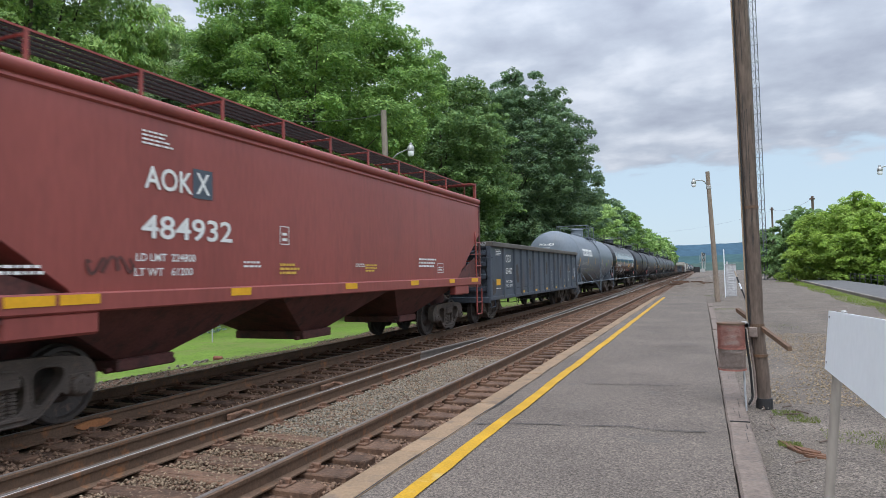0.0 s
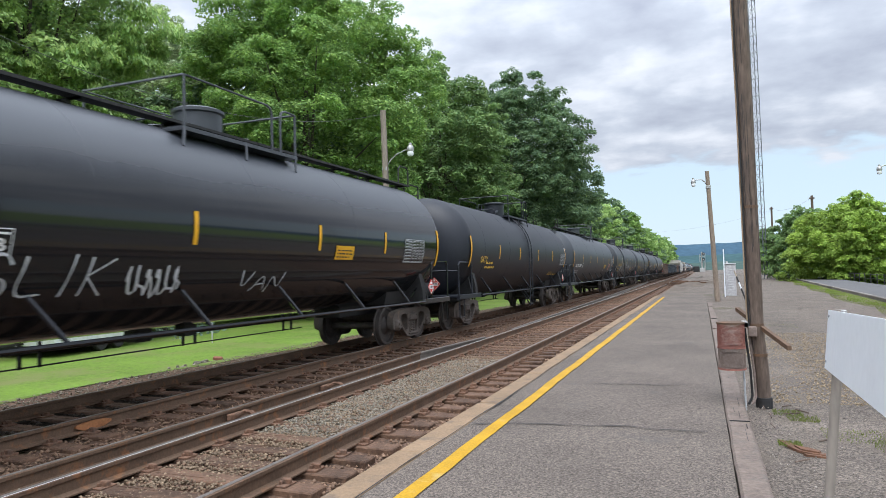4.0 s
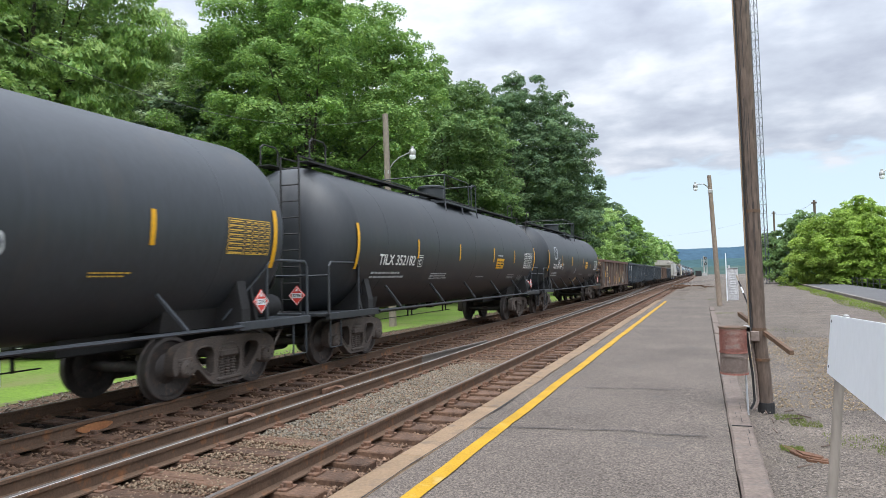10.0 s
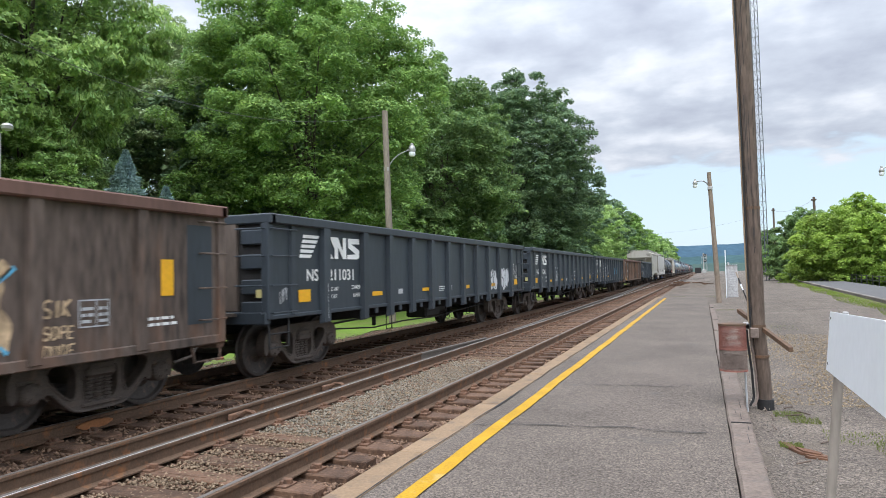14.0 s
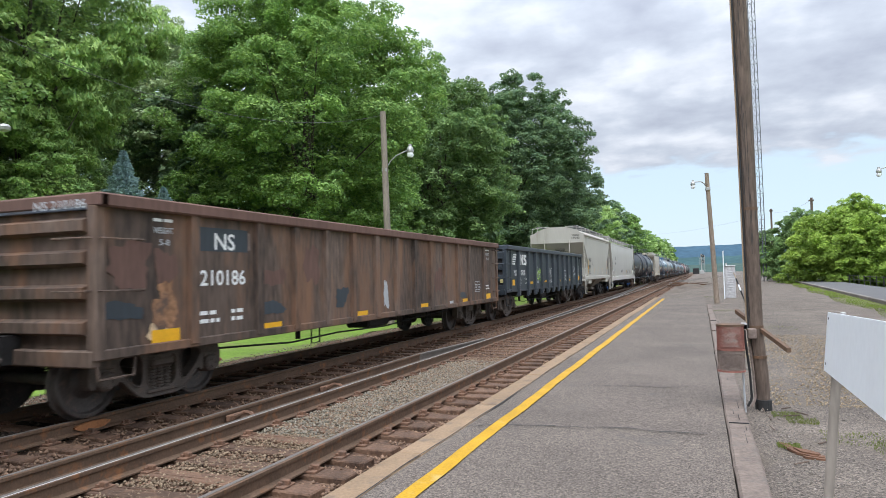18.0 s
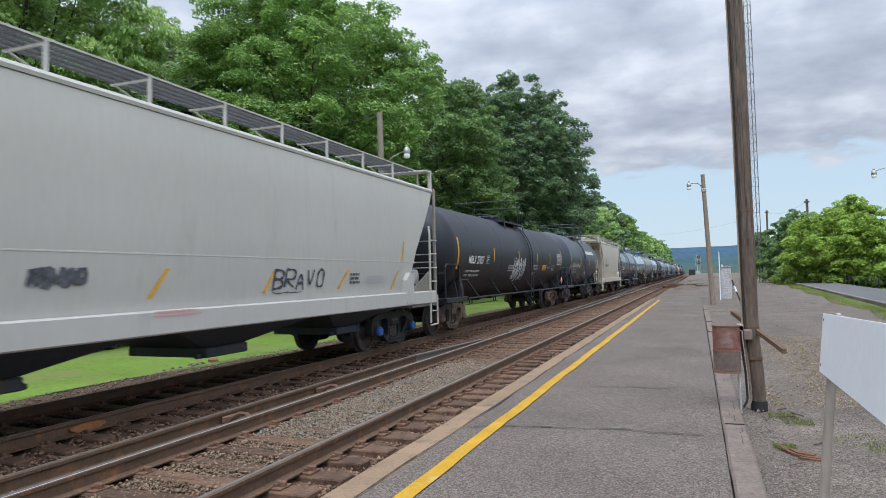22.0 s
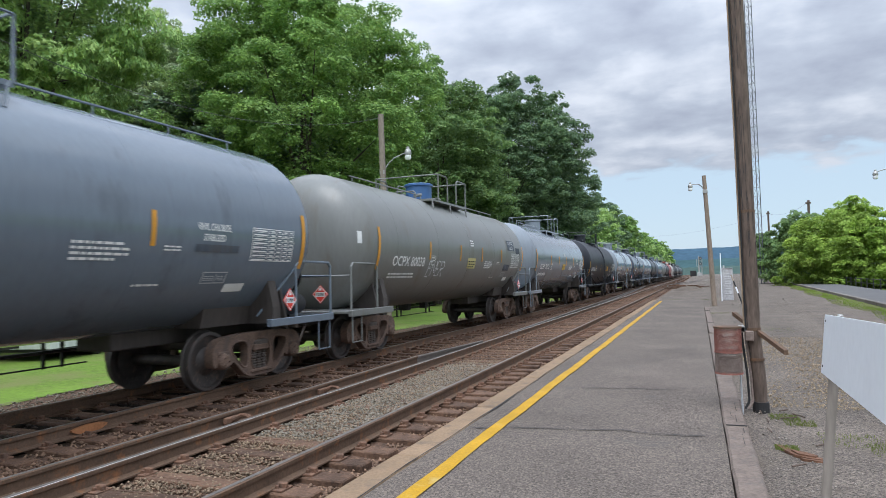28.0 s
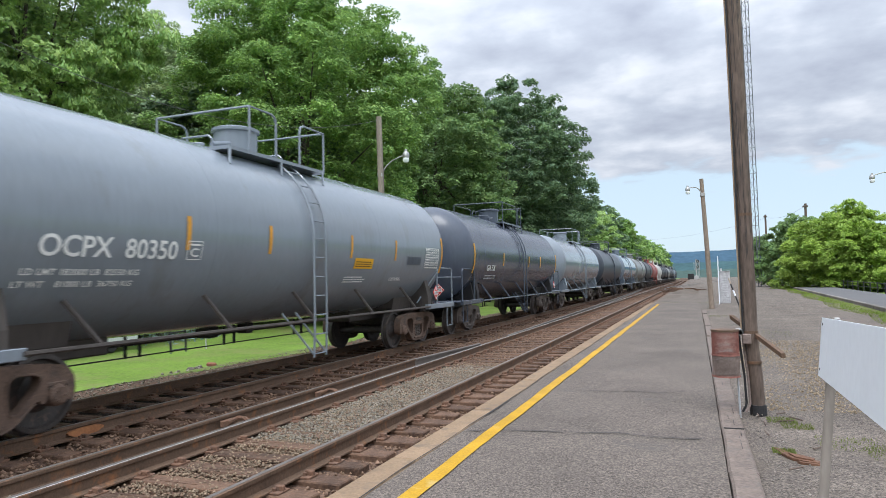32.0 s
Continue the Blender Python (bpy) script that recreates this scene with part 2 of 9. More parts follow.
ORANGE = stuff_mat("orange grease", (0.30, 0.125, 0.05), 0.8, vary=0.3, scale=4, fine=30)
CASTIRON = stuff_mat("grimy cast steel", (0.098, 0.079, 0.067), 0.75, 0.2, vary=0.35, scale=4, fine=45, bump=0.3, tint=(0.17, 0.12, 0.09), amount=0.25)
WHEEL = stuff_mat("wheel steel", (0.075, 0.064, 0.058), 0.6, 0.3, vary=0.3, scale=5, fine=30, bump=0.2, tint=(0.19, 0.13, 0.10), amount=0.2)
TREAD = stuff_mat("bright wheel tread", (0.45, 0.44, 0.43), 0.3, 0.9, vary=0.1, scale=4, fine=30, bump=0.0)
UNDER = stuff_mat("underframe black", (0.022, 0.021, 0.021), 0.7, 0.0, vary=0.35, scale=4, fine=30, bump=0.2)
PINK = stuff_mat("pink spray paint", (0.55, 0.16, 0.26), 0.6, vary=0.3, scale=5, fine=30)
WHITE = plain("white lettering", (0.74, 0.74, 0.72), 0.6)
GREYTEXT = plain("worn white lettering", (0.42, 0.43, 0.44), 0.7)
PALEGOLD = plain("faded yellow panel", (0.50, 0.44, 0.19), 0.6)
GOLD = plain("yellow lettering", (0.66, 0.42, 0.07), 0.6)
BLACKTEXT = plain("black lettering", (0.025, 0.025, 0.027), 0.6)
REFLEX = stuff_mat("yellow reflector strip", (0.74, 0.38, 0.012), 0.45, vary=0.12, scale=3, fine=20, bump=0.0)
REDSIGN = plain("red placard", (0.62, 0.05, 0.035), 0.5)
OLDREFLEX = stuff_mat("faded orange reflector strip", (0.60, 0.28, 0.03), 0.5, vary=0.2, scale=3, fine=20, bump=0.0)
ROSE = plain("faded pink sticker", (0.62, 0.30, 0.30), 0.6)
LIME = plain("lime spray paint", (0.32, 0.55, 0.08), 0.7)
SMEAR = stuff_mat("dark paint smear", (0.09, 0.095, 0.11), 0.8, vary=0.6, scale=6, fine=15, bump=0.0)
TAG = plain("white spray paint", (0.60, 0.62, 0.64), 0.7)
BLUETAG = plain("light blue spray paint", (0.12, 0.42, 0.62), 0.7)
RUSTSPRAY = stuff_mat("orange-brown flaking paint", (0.24, 0.125, 0.065), 0.85, vary=0.6, scale=4, fine=14, bump=0.0, tint=(0.10, 0.066, 0.05), amount=0.5)
TANTAG = stuff_mat("tan and orange graffiti", (0.50, 0.36, 0.22), 0.8, vary=0.5, scale=4, fine=12, bump=0.0)
POLEWOOD = stuff_mat("weathered pole wood", (0.116, 0.084, 0.065), 0.9, vary=0.55, scale=3, fine=30, bump=0.6, tint=(0.08, 0.06, 0.05), amount=0.3, streak=True)
PALEPOLE = stuff_mat("pale pole wood", (0.36, 0.29, 0.22), 0.9, vary=0.25, scale=3, fine=30, bump=0.4, streak=True)
TIMBER = stuff_mat("grey split timber", (0.158, 0.122, 0.10), 0.9, vary=0.35, scale=4, fine=30, bump=0.7, tint=(0.13, 0.11, 0.095), amount=0.3)
GALV = stuff_mat("galvanised steel", (0.38, 0.375, 0.36), 0.5, 0.6, vary=0.15, scale=5, fine=40, bump=0.05)
SIGNWHITE = stuff_mat("white sign sheet", (0.78, 0.80, 0.83), 0.5, vary=0.04, scale=2, fine=20, bump=0.02)
RUSTMESH = stuff_mat("rusty red wire", (0.24, 0.10, 0.078), 0.8, 0.1, vary=0.35, scale=5, fine=40)
GREYMESH = stuff_mat("grey rusted wire", (0.22, 0.17, 0.145), 0.8, 0.2, vary=0.3, scale=5, fine=40)
BARK = stuff_mat("bark", (0.095, 0.08, 0.066), 0.95, vary=0.35, scale=5, fine=25, bump=0.7)
GLASSWHITE = plain("lamp glass", (0.75, 0.76, 0.76), 0.25)
WIRE = plain("weathered cable", (0.09, 0.09, 0.09), 0.6)
TOWER = plain("tower steel", (0.15, 0.16, 0.18), 0.5, 0.3)


def paint(name, base, rough=0.45, vary=0.14, tint=None, amount=0.0, bump=0.04, spec=0.4, per_object=0.0, dust_sheen=None):
    return stuff_mat(name, base, rough, 0.0, vary=vary, scale=0.9, fine=14, bump=bump, tint=tint, amount=amount, streak=True, spec=spec, per_object=per_object, dust_sheen=dust_sheen)


# ---------------- mesh helpers ----------------
class Mesh:
    """Points and faces gathered for one part."""

    def plate(self, outer, holes, x0, x1):
        """A plate across x with the outline and openings given in y and z."""
        rings = [outer, *holes]
        flat = [q for ring in rings for q in ring]
        n = len(flat)
        tris = tessellate_polygon([[Vector((y, z, 0)) for y, z in ring] for ring in rings])
        fs = [tuple(t) for t in tris] + [tuple(i + n for i in t) for t in tris]
        k = 0
        for ring in rings:
            m = len(ring)
            fs += [(k + i, k + (i + 1) % m, n + k + (i + 1) % m, n + k + i) for i in range(m)]
            k += m
        return self.add([(x, y, z) for x in (x0, x1) for y, z in flat], fs)

    def __init__(self):
        self.v, self.f = [], []

    def add(self, vs, fs):
        n = len(self.v)
        self.v.extend(tuple(p) for p in vs)
        self.f.extend(tuple(i + n for i in q) for q in fs)
        return self

    def box(self, x0, x1, y0, y1, z0, z1, b=0.0):
        if x0 > x1: x0, x1 = x1, x0
        if y0 > y1: y0, y1 = y1, y0
        if z0 > z1: z0, z1 = z1, z0
        if b <= 0:
            vs = [(x, y, z) for z in (z0, z1) for y in (y0, y1) for x in (x0, x1)]
            return self.add(vs, [(0, 2, 3, 1), (4, 5, 7, 6), (0, 1, 5, 4), (2, 6, 7, 3), (0, 4, 6, 2), (1, 3, 7, 5)])
        b = min(b, (x1 - x0) / 2.01, (y1 - y0) / 2.01, (z1 - z0) / 2.01)
        vs, idx = [], {}
        for i, x in enumerate((x0, x1)):
            for j, y in enumerate((y0, y1)):
                for k, z in enumerate((z0, z1)):
                    sx, sy, sz = (1, -1)[i], (1, -1)[j], (1, -1)[k]
                    for a, p in enumerate(((x, y + sy * b, z + sz * b), (x + sx * b, y, z + sz * b), (x + sx * b, y + sy * b, z))):
                        idx[i, j, k, a] = len(vs)
                        vs.append(p)
        fs = []
        for i in (0, 1):
            fs.append([idx[i, j, k, 0] for j, k in ((0, 0), (1, 0), (1, 1), (0, 1))])
            fs.append([idx[j, i, k, 1] for j, k in ((0, 0), (1, 0), (1, 1), (0, 1))])
            fs.append([idx[j, k, i, 2] for j, k in ((0, 0), (1, 0), (1, 1), (0, 1))])
        for i in (0, 1):
            for j in (0, 1):
                fs.append([idx[0, i, j, 1], idx[1, i, j, 1], idx[1, i, j, 2], idx[0, i, j, 2]])
                fs.append([idx[i, 0, j, 0], idx[i, 1, j, 0], idx[i, 1, j, 2], idx[i, 0, j, 2]])
                fs.append([idx[i, j, 0, 0], idx[i, j, 1, 0], idx[i, j, 1, 1], idx[i, j, 0, 1]])
                for k in (0, 1):
                    fs.append([idx[i, j, k, 0], idx[i, j, k, 1], idx[i, j, k, 2]])
        return self.add(vs, fs)

    def rod(self, p, q, r, n=8, r2=None):
        p, q = Vector(p), Vector(q)
        w = (q - p).normalized()
        a = w.orthogonal().normalized()
        c = w.cross(a)
        r2 = r if r2 is None else r2
        vs = []
        for o, rr in ((p, r), (q, r2)):
            vs += [o + rr * (math.cos(2 * math.pi * i / n) * a + math.sin(2 * math.pi * i / n) * c) for i in range(n)]
        fs = [(i, (i + 1) % n, n + (i + 1) % n, n + i) for i in range(n)]
        fs += [tuple(range(n - 1, -1, -1)), tuple(range(n, 2 * n))]
        return self.add(vs, fs)

    def pipe(self, pts, r, n=6):
        pts = [Vector(p) for p in pts]
        vs, side = [], None
        for i, p in enumerate(pts):
            w = ((pts[min(i + 1, len(pts) - 1)] - p).normalized() + (p - pts[max(i - 1, 0)]).normalized())
            w = w.normalized() if w.length > 1e-6 else Vector((0, 0, 1))
            if side is None:
                side = w.orthogonal()
            side = (side - w * side.dot(w)).normalized()
            c = w.cross(side)
            vs += [p + r * (math.cos(2 * math.pi * k / n) * side + math.sin(2 * math.pi * k / n) * c) for k in range(n)]
        fs = [tuple(range(n - 1, -1, -1)), tuple(range(len(vs) - n, len(vs)))]
        for i in range(len(pts) - 1):
            fs += [(i * n + k, i * n + (k + 1) % n, (i + 1) * n + (k + 1) % n, (i + 1) * n + k) for k in range(n)]
        return self.add(vs, fs)

    def prism(self, poly, axis, a, b):
        """A polygon drawn in the two other axes (in xyz order), drawn out along the axis from a to b."""
        def put(u, w, h):
            return {"x": (h, u, w), "y": (u, h, w), "z": (u, w, h)}[axis]
        n = len(poly)
        vs = [put(u, w, a) for u, w in poly] + [put(u, w, b) for u, w in poly]
        fs = [tuple(range(n - 1, -1, -1)), tuple(range(n, 2 * n))] + [(i, (i + 1) % n, n + (i + 1) % n, n + i) for i in range(n)]
        return self.add(vs, fs)

    def lathe(self, prof, axis, at, n=24):
        """A profile of (distance along the axis, radius) turned round the axis through at."""
        vs, fs = [], []
        for h, r in prof:
            for i in range(n):
                c, s_ = r * math.cos(2 * math.pi * i / n), r * math.sin(2 * math.pi * i / n)
                p = {"x": (h, c, s_), "y": (c, h, s_), "z": (c, s_, h)}[axis]
                vs.append((p[0] + at[0], p[1] + at[1], p[2] + at[2]))
        for k in range(len(prof) - 1):
            for i in range(n):
                j = (i + 1) % n
                fs.append((k * n + i, k * n + j, (k + 1) * n + j, (k + 1) * n + i))
        fs += [tuple(range(n)), tuple(range((len(prof) - 1) * n, len(prof) * n))]
        return self.add(vs, fs)

    def data(self, name, material, smooth=False, fix=True):
        me = bpy.data.meshes.new(name)
        me.from_pydata(self.v, [], self.f)
        me.materials.append(material)
        if fix and len(self.f) < 4000:
            bm = bmesh.new()
            bm.from_mesh(me)
            bmesh.ops.recalc_face_normals(bm, faces=bm.faces)
            bm.to_mesh(me)
            bm.free()
        if smooth:
            me.polygons.foreach_set("use_smooth", [True] * len(me.polygons))
            me.set_sharp_from_angle(angle=radians(38))
        me.update()
        return me


def part(name, mesh, material=None, parent=None, label="", smooth=False, at=None, kind=""):
    """Links a Mesh (or mesh data) as one object under a thing or a part."""
    me = mesh.data(name, material, smooth) if isinstance(mesh, Mesh) else mesh
    ob = new(name, me)
    ob.parent = parent
    if at is not None:
        ob.matrix_basis = at if isinstance(at, Matrix) else Matrix.Translation(at)
    return tagged(ob, label=label, kind=kind)


def empty(name, m=None):
    ob = new(name)
    ob.empty_display_size = 0.3
    if m is not None:
        ob.matrix_basis = m
    return ob


# ---------------- lettering ----------------
GLYPHS = {}


def prepare_lettering(strings):
    """Turns each string into flat triangles of the built-in font, one unit high."""
    made = []
    for s in strings:
        cu = bpy.data.curves.new("lettering", "FONT")
        cu.body, cu.size, cu.resolution_u, cu.offset = s, 1.0, 3, 0.014
        made.append((s, new("lettering", cu), cu))
    deps = bpy.context.evaluated_depsgraph_get()
    for s, ob, cu in made:
        me = bpy.data.meshes.new_from_object(ob.evaluated_get(deps))
        vs = [(v.co.x, v.co.y) for v in me.vertices]
        fs = [tuple(p.vertices) for p in me.polygons]
        x0, x1 = min(v[0] for v in vs), max(v[0] for v in vs)
        y0, y1 = min(v[1] for v in vs), max(v[1] for v in vs)
        GLYPHS[s] = ([((x - x0) / (x1 - x0), (y - y0) / (y1 - y0)) for x, y in vs], fs)
        bpy.data.meshes.remove(me)
    for s, ob, cu in made:
        bpy.data.objects.remove(ob)
        bpy.data.curves.remove(cu)


def flat_side(x):
    """Maps along-the-car and height onto the near side wall at x."""
    return lambda y, z: (x, y, z)


def round_side(r, zc):
    """Maps along-the-car and height onto the near side of a tank of radius r."""
    def put(y, z):
        a = max(-1.2, min(1.2, (z - zc) / r))
        return (r * math.cos(a), y, zc + r * math.sin(a))
    return put


def lettered(m, s, y0, y1, z0, z1, put):
    vs, fs = GLYPHS[s]
    m.add([put(y0 + u * (y1 - y0), z0 + w * (z1 - z0)) for u, w in vs], fs)


def patch(m, y0, y1, z0, z1, put, n=5):
    vs = [put(y, z0 + (z1 - z0) * i / n) for i in range(n + 1) for y in (y0, y1)]
    m.add(vs, [(2 * i, 2 * i + 1, 2 * i + 3, 2 * i + 2) for i in range(n)])


def outline(m, y0, y1, z0, z1, w, put):
    patch(m, y0, y1, z0, z0 + w, put, 1), patch(m, y0, y1, z1 - w, z1, put, 1)
    patch(m, y0, y0 + w, z0, z1, put), patch(m, y1 - w, y1, z0, z1, put)


def bars(m, y0, y1, z0, z1, lines, put, seed=1, fill=0.62):
    """Small print: rows of short bars."""
    rnd = random.Random(seed)
    h = (z1 - z0) / lines
    for i in range(lines):
        z, y = z1 - (i + 1) * h, y0
        stop = y0 + (y1 - y0) * rnd.uniform(0.72, 1.0)
        while y < stop:
            d = min(rnd.uniform(0.6, 2.2) * h, y1 - y)
            patch(m, y, y + d, z, z + h * fill * 0.8, put, 1)
            y += d + h * 0.35


def scrawl(m, y0, y1, z0, z1, put, seed, w=0.022, loops=5):
    """A sprayed tag: a looping stroke of even width."""
    rnd = random.Random(seed)
    k = 0
    pts = []
    ph = rnd.uniform(0, 6)
    fq = [rnd.uniform(0.8, 1.3) * loops for _ in range(2)]
    for i in range(14 * loops + 1):
        t = i / (14 * loops)
        y = y0 + (y1 - y0) * min(1, max(0, t + 0.09 * math.sin(fq[0] * 6.28 * t + ph)))
        z = z0 + (z1 - z0) * (0.5 + 0.36 * math.sin(fq[1] * 6.28 * t) + 0.14 * math.sin(2.3 * fq[0] * 6.28 * t + ph))
        pts.append((y, z))
    vs, fs = [], []
    for i, (y, z) in enumerate(pts):
        a, b = pts[max(0, i - 1)], pts[min(len(pts) - 1, i + 1)]
        d = Vector((b[0] - a[0], b[1] - a[1]))
        d = d.normalized() if d.length else Vector((1, 0))
        ww = w * (0.7 + 0.5 * abs(math.sin(i * 0.7 + ph)))
        vs += [put(y - d.y * ww, z + d.x * ww), put(y + d.y * ww, z - d.x * ww)]
    fs = [(2 * i, 2 * i + 1, 2 * i + 3, 2 * i + 2) for i in range(len(pts) - 1)]
    m.add(vs, fs)


STROKES = {"A": "002640 1232", "B": "0006 063645443303 033342413000", "C": "4536160501103041", "D": "0006 062645412000", "E": "4606 0600 0040 0333", "F": "4606 0600 0333",
           "G": "45361605011030414323", "H": "0006 4046 0343", "I": "2026", "J": "0110304146", "K": "0006 4603 0340", "L": "060040", "M": "0006224640", "N": "00064046",
           "O": "160501103041453616", "P": "0006 063645443303", "R": "0006 06364544330340", "S": "453616050413334241301001", "T": "0646 2620", "U": "060110304146",
           "V": "062046", "W": "0610233046", "X": "0640 0046", "Y": "0623 4620", "Z": "06460040", "2": "05163645440040", "0": "160501103041453616", "1": "052620",
           "3": "0516364533 334241301001", "!": "2622 2120", ".": "2021", "\"": "1513 3533", ">": "0543 4301"}


def spray(m, text, y0, y1, z0, z1, put, w, slant=0.15, seed=1):
    """Hand-sprayed capitals, one stroke after the other."""
    rnd = random.Random(seed + len(text))
    cell = (y1 - y0) / len(text)
    lift = 0
    for i, c in enumerate(text):
        if c == " ":
            continue
        f, drop = rnd.uniform(0.72, 1.0), rnd.uniform(0.0, 0.16)
        for stroke in STROKES[c].split():
            pts = []
            for k in range(0, len(stroke), 2):
                a, b = int(stroke[k]) / 4 + rnd.uniform(-0.06, 0.06), int(stroke[k + 1]) / 6 + rnd.uniform(-0.05, 0.05)
                b = drop + b * (1 - drop)
                pts.append((y0 + cell * (i + 0.04 + 0.86 * a * f + slant * (b - 0.5)), z0 + (z1 - z0) * b))
            for _ in range(2):
                if len(pts) > 2:
                    new_pts = [pts[0]]
                    for p, q in zip(pts, pts[1:]):
                        new_pts += [(p[0] * 0.75 + q[0] * 0.25, p[1] * 0.75 + q[1] * 0.25), (p[0] * 0.25 + q[0] * 0.75, p[1] * 0.25 + q[1] * 0.75)]
                    pts = new_pts + [pts[-1]]
            fine = [pts[0]]
            for p, q in zip(pts, pts[1:]):
                n = max(1, int(math.hypot(q[0] - p[0], q[1] - p[1]) / 0.09))
                fine += [(p[0] + (q[0] - p[0]) * k / n, p[1] + (q[1] - p[1]) * k / n) for k in range(1, n + 1)]
            pts = fine
            lift += 1
            vs = []
            for k, (y, z) in enumerate(pts):
                a, b = pts[max(0, k - 1)], pts[min(len(pts) - 1, k + 1)]
                d = Vector((b[0] - a[0], b[1] - a[1]))
                d = d.normalized() if d.length > 1e-6 else Vector((1, 0))
                ww = w * 0.5 * (0.85 + 0.3 * math.sin(k * 0.9 + i))
                for sg in (-1, 1):
                    x_, y_, z_ = put(y - sg * d.y * ww, z + sg * d.x * ww)
                    vs.append((x_ + 0.0004 * lift, y_, z_))
            m.add(vs, [(2 * k, 2 * k + 1, 2 * k + 3, 2 * k + 2) for k in range(len(pts) - 1)])


STRINGS = ["AOK", "X", "484932", "LD LMT  224800", "LT WT   61200", "CIGX", "803467", "CIGX 803467", "PROX 44239", "TILX  355476", "355476", "C", "B",
           "NATX 1092", "UTLX 955232", "TEIX 173011", "TILX 352182", "TILX 351989", "210049", "211031", "211042", "NS", "210186", "210900",
           "224400", "61600", "WWUX", "18943", "TILX", "56903", "BRAVO", "MBLX 27027", "STSX  61183", "CITX", "200506", "GATX 219484",
           "OCPX  80105", "OCPX 80033", "OCPX 80106", "GATX 26502", "OCPX  80350", "GATX", "VINYL CHLORIDE,", "STABILIZED",
           "FRA AIP", "1086", "3295", "G122", "LD LMT  232500", "LT WT    53500", "WARNING", "211040", "LD LMT 187000 LB  84 800 KG", "LT WT   76000 LB  34 500 KG",
           "NS 210049", "NS 210186", "LD LMT  220200", "LT WT   65700", "OCPX 80038", "OCPX  80116", "CITX 200506", "PROX 44239 ", "STSX 61183", "BLT", "LD LMT 187000 LB  84 800 KG ", "LD LMT 182000 LB  82550 KG", "LT WT    81000 LB  36750 KG",
           "NS 211031", "NS 211040", "NS 211042", "NS 210900", "IH", "IW", "IL", "CU FT", "5-6", "9-6", "52-6", "2743", "JACK-LIFT HERE", "WEIGHT", "5-8", "LD LMT", "LT WT"]
prepare_lettering(STRINGS)

# ---------------- ground ----------------
def fast_mesh(name, verts, faces, material):
    """Mesh data from arrays: verts (n, 3), faces (m, k) all of one size."""
    me = bpy.data.meshes.new(name)
    n, (m, k) = len(verts), faces.shape
    me.vertices.add(n)
    me.vertices.foreach_set("co", np.asarray(verts, np.float32).ravel())
    me.loops.add(m * k)
    me.loops.foreach_set("vertex_index", faces.astype(np.int32).ravel())
    me.polygons.add(m)
    me.polygons.foreach_set("loop_start", np.arange(0, m * k, k, dtype=np.int32))
    me.polygons.foreach_set("loop_total", np.full(m, k, np.int32))
    me.materials.append(material)
    me.update(calc_edges=True)
    return me


XC, HALF = -7.91, 0.755          # the far track's centre line and half its gauge
NC = -4.397                      # the near track's centre line


def kerb_x(y):
    return 5.44 + 0.0564 * y


m = Mesh()
m.add([(-4200, -4200, -0.46), (4200, -4200, -0.46), (4200, 4200, -0.46), (-4200, 4200, -0.46)], [(0, 1, 2, 3)])
tagged(part("ground", m, GRASS), "mown green grass reaching to the woods", "grass", kind="structure")

bed = Mesh()
bed.prism([(-12.0, -0.47), (-11.2, -0.33), (-10.6, -0.24), (-6.4, -0.235), (-5.9, -0.22), (-3.72, -0.22), (-3.3, -0.25), (-2.66, -0.27), (-2.66, -0.6), (-12.0, -0.6)], "y", -60, 620)
tagged(part("ballast_bed", bed, BALLAST), "rust-stained stone ballast under both tracks", "ballast", kind="structure")


def scatter(name, count, x0, x1, y0, y1, z, size, material, label, seed, lean=2.0, zfun=None):
    """Loose stones, denser towards the near end."""
    g = np.random.default_rng(seed)
    x = g.uniform(x0, x1, count)
    y = y0 + (y1 - y0) * g.uniform(0, 1, count) ** lean
    s = size * g.uniform(0.55, 1.25, count)
    base = np.array([(1, 0, 0), (-1, 0, 0), (0, 1, 0), (0, -1, 0), (0, 0, 0.75), (0, 0, -0.6)], float)
    v = base[None] * (1 + g.uniform(-0.35, 0.35, (count, 6, 3))) + g.uniform(-0.25, 0.25, (count, 6, 3))
    a = g.uniform(0, 6.283, count)
    c, sn = np.cos(a)[:, None], np.sin(a)[:, None]
    v = np.stack([v[..., 0] * c - v[..., 1] * sn, v[..., 0] * sn + v[..., 1] * c, v[..., 2]], -1) * s[:, None, None]
    zz = z + g.uniform(-0.02, 0.012, count) if zfun is None else zfun(x) + g.uniform(-0.01, 0.015, count)
    v += np.stack([x, y, zz], -1)[:, None, :]
    f = np.array([(0, 2, 4), (2, 1, 4), (1, 3, 4), (3, 0, 4), (2, 0, 5), (1, 2, 5), (3, 1, 5), (0, 3, 5)])
    f = (f[None] + 6 * np.arange(count)[:, None, None]).reshape(-1, 3)
    ob = part(name, fast_mesh(name, v.reshape(-1, 3), f, material))
    return tagged(ob, label, "stones", kind="stuff")


rows = [-60 + 1.2 * i for i in range(301)]
edge = Mesh()
for y in rows:
    e = -10.45 + 0.22 * math.sin(y * 0.53) + 0.14 * math.sin(y * 1.7 + 1) - 0.10 * math.sin(y * 3.1)
    edge.v += [(-12.5, y, -0.462), (-12.0, y, -0.446), (-11.2, y, -0.312), (min(e, -10.62), y, -0.226), (e + 0.02, y, -0.232)]
edge.f += [(5 * i + k, 5 * i + k + 1, 5 * i + k + 6, 5 * i + k + 5) for i in range(300) for k in range(4)]
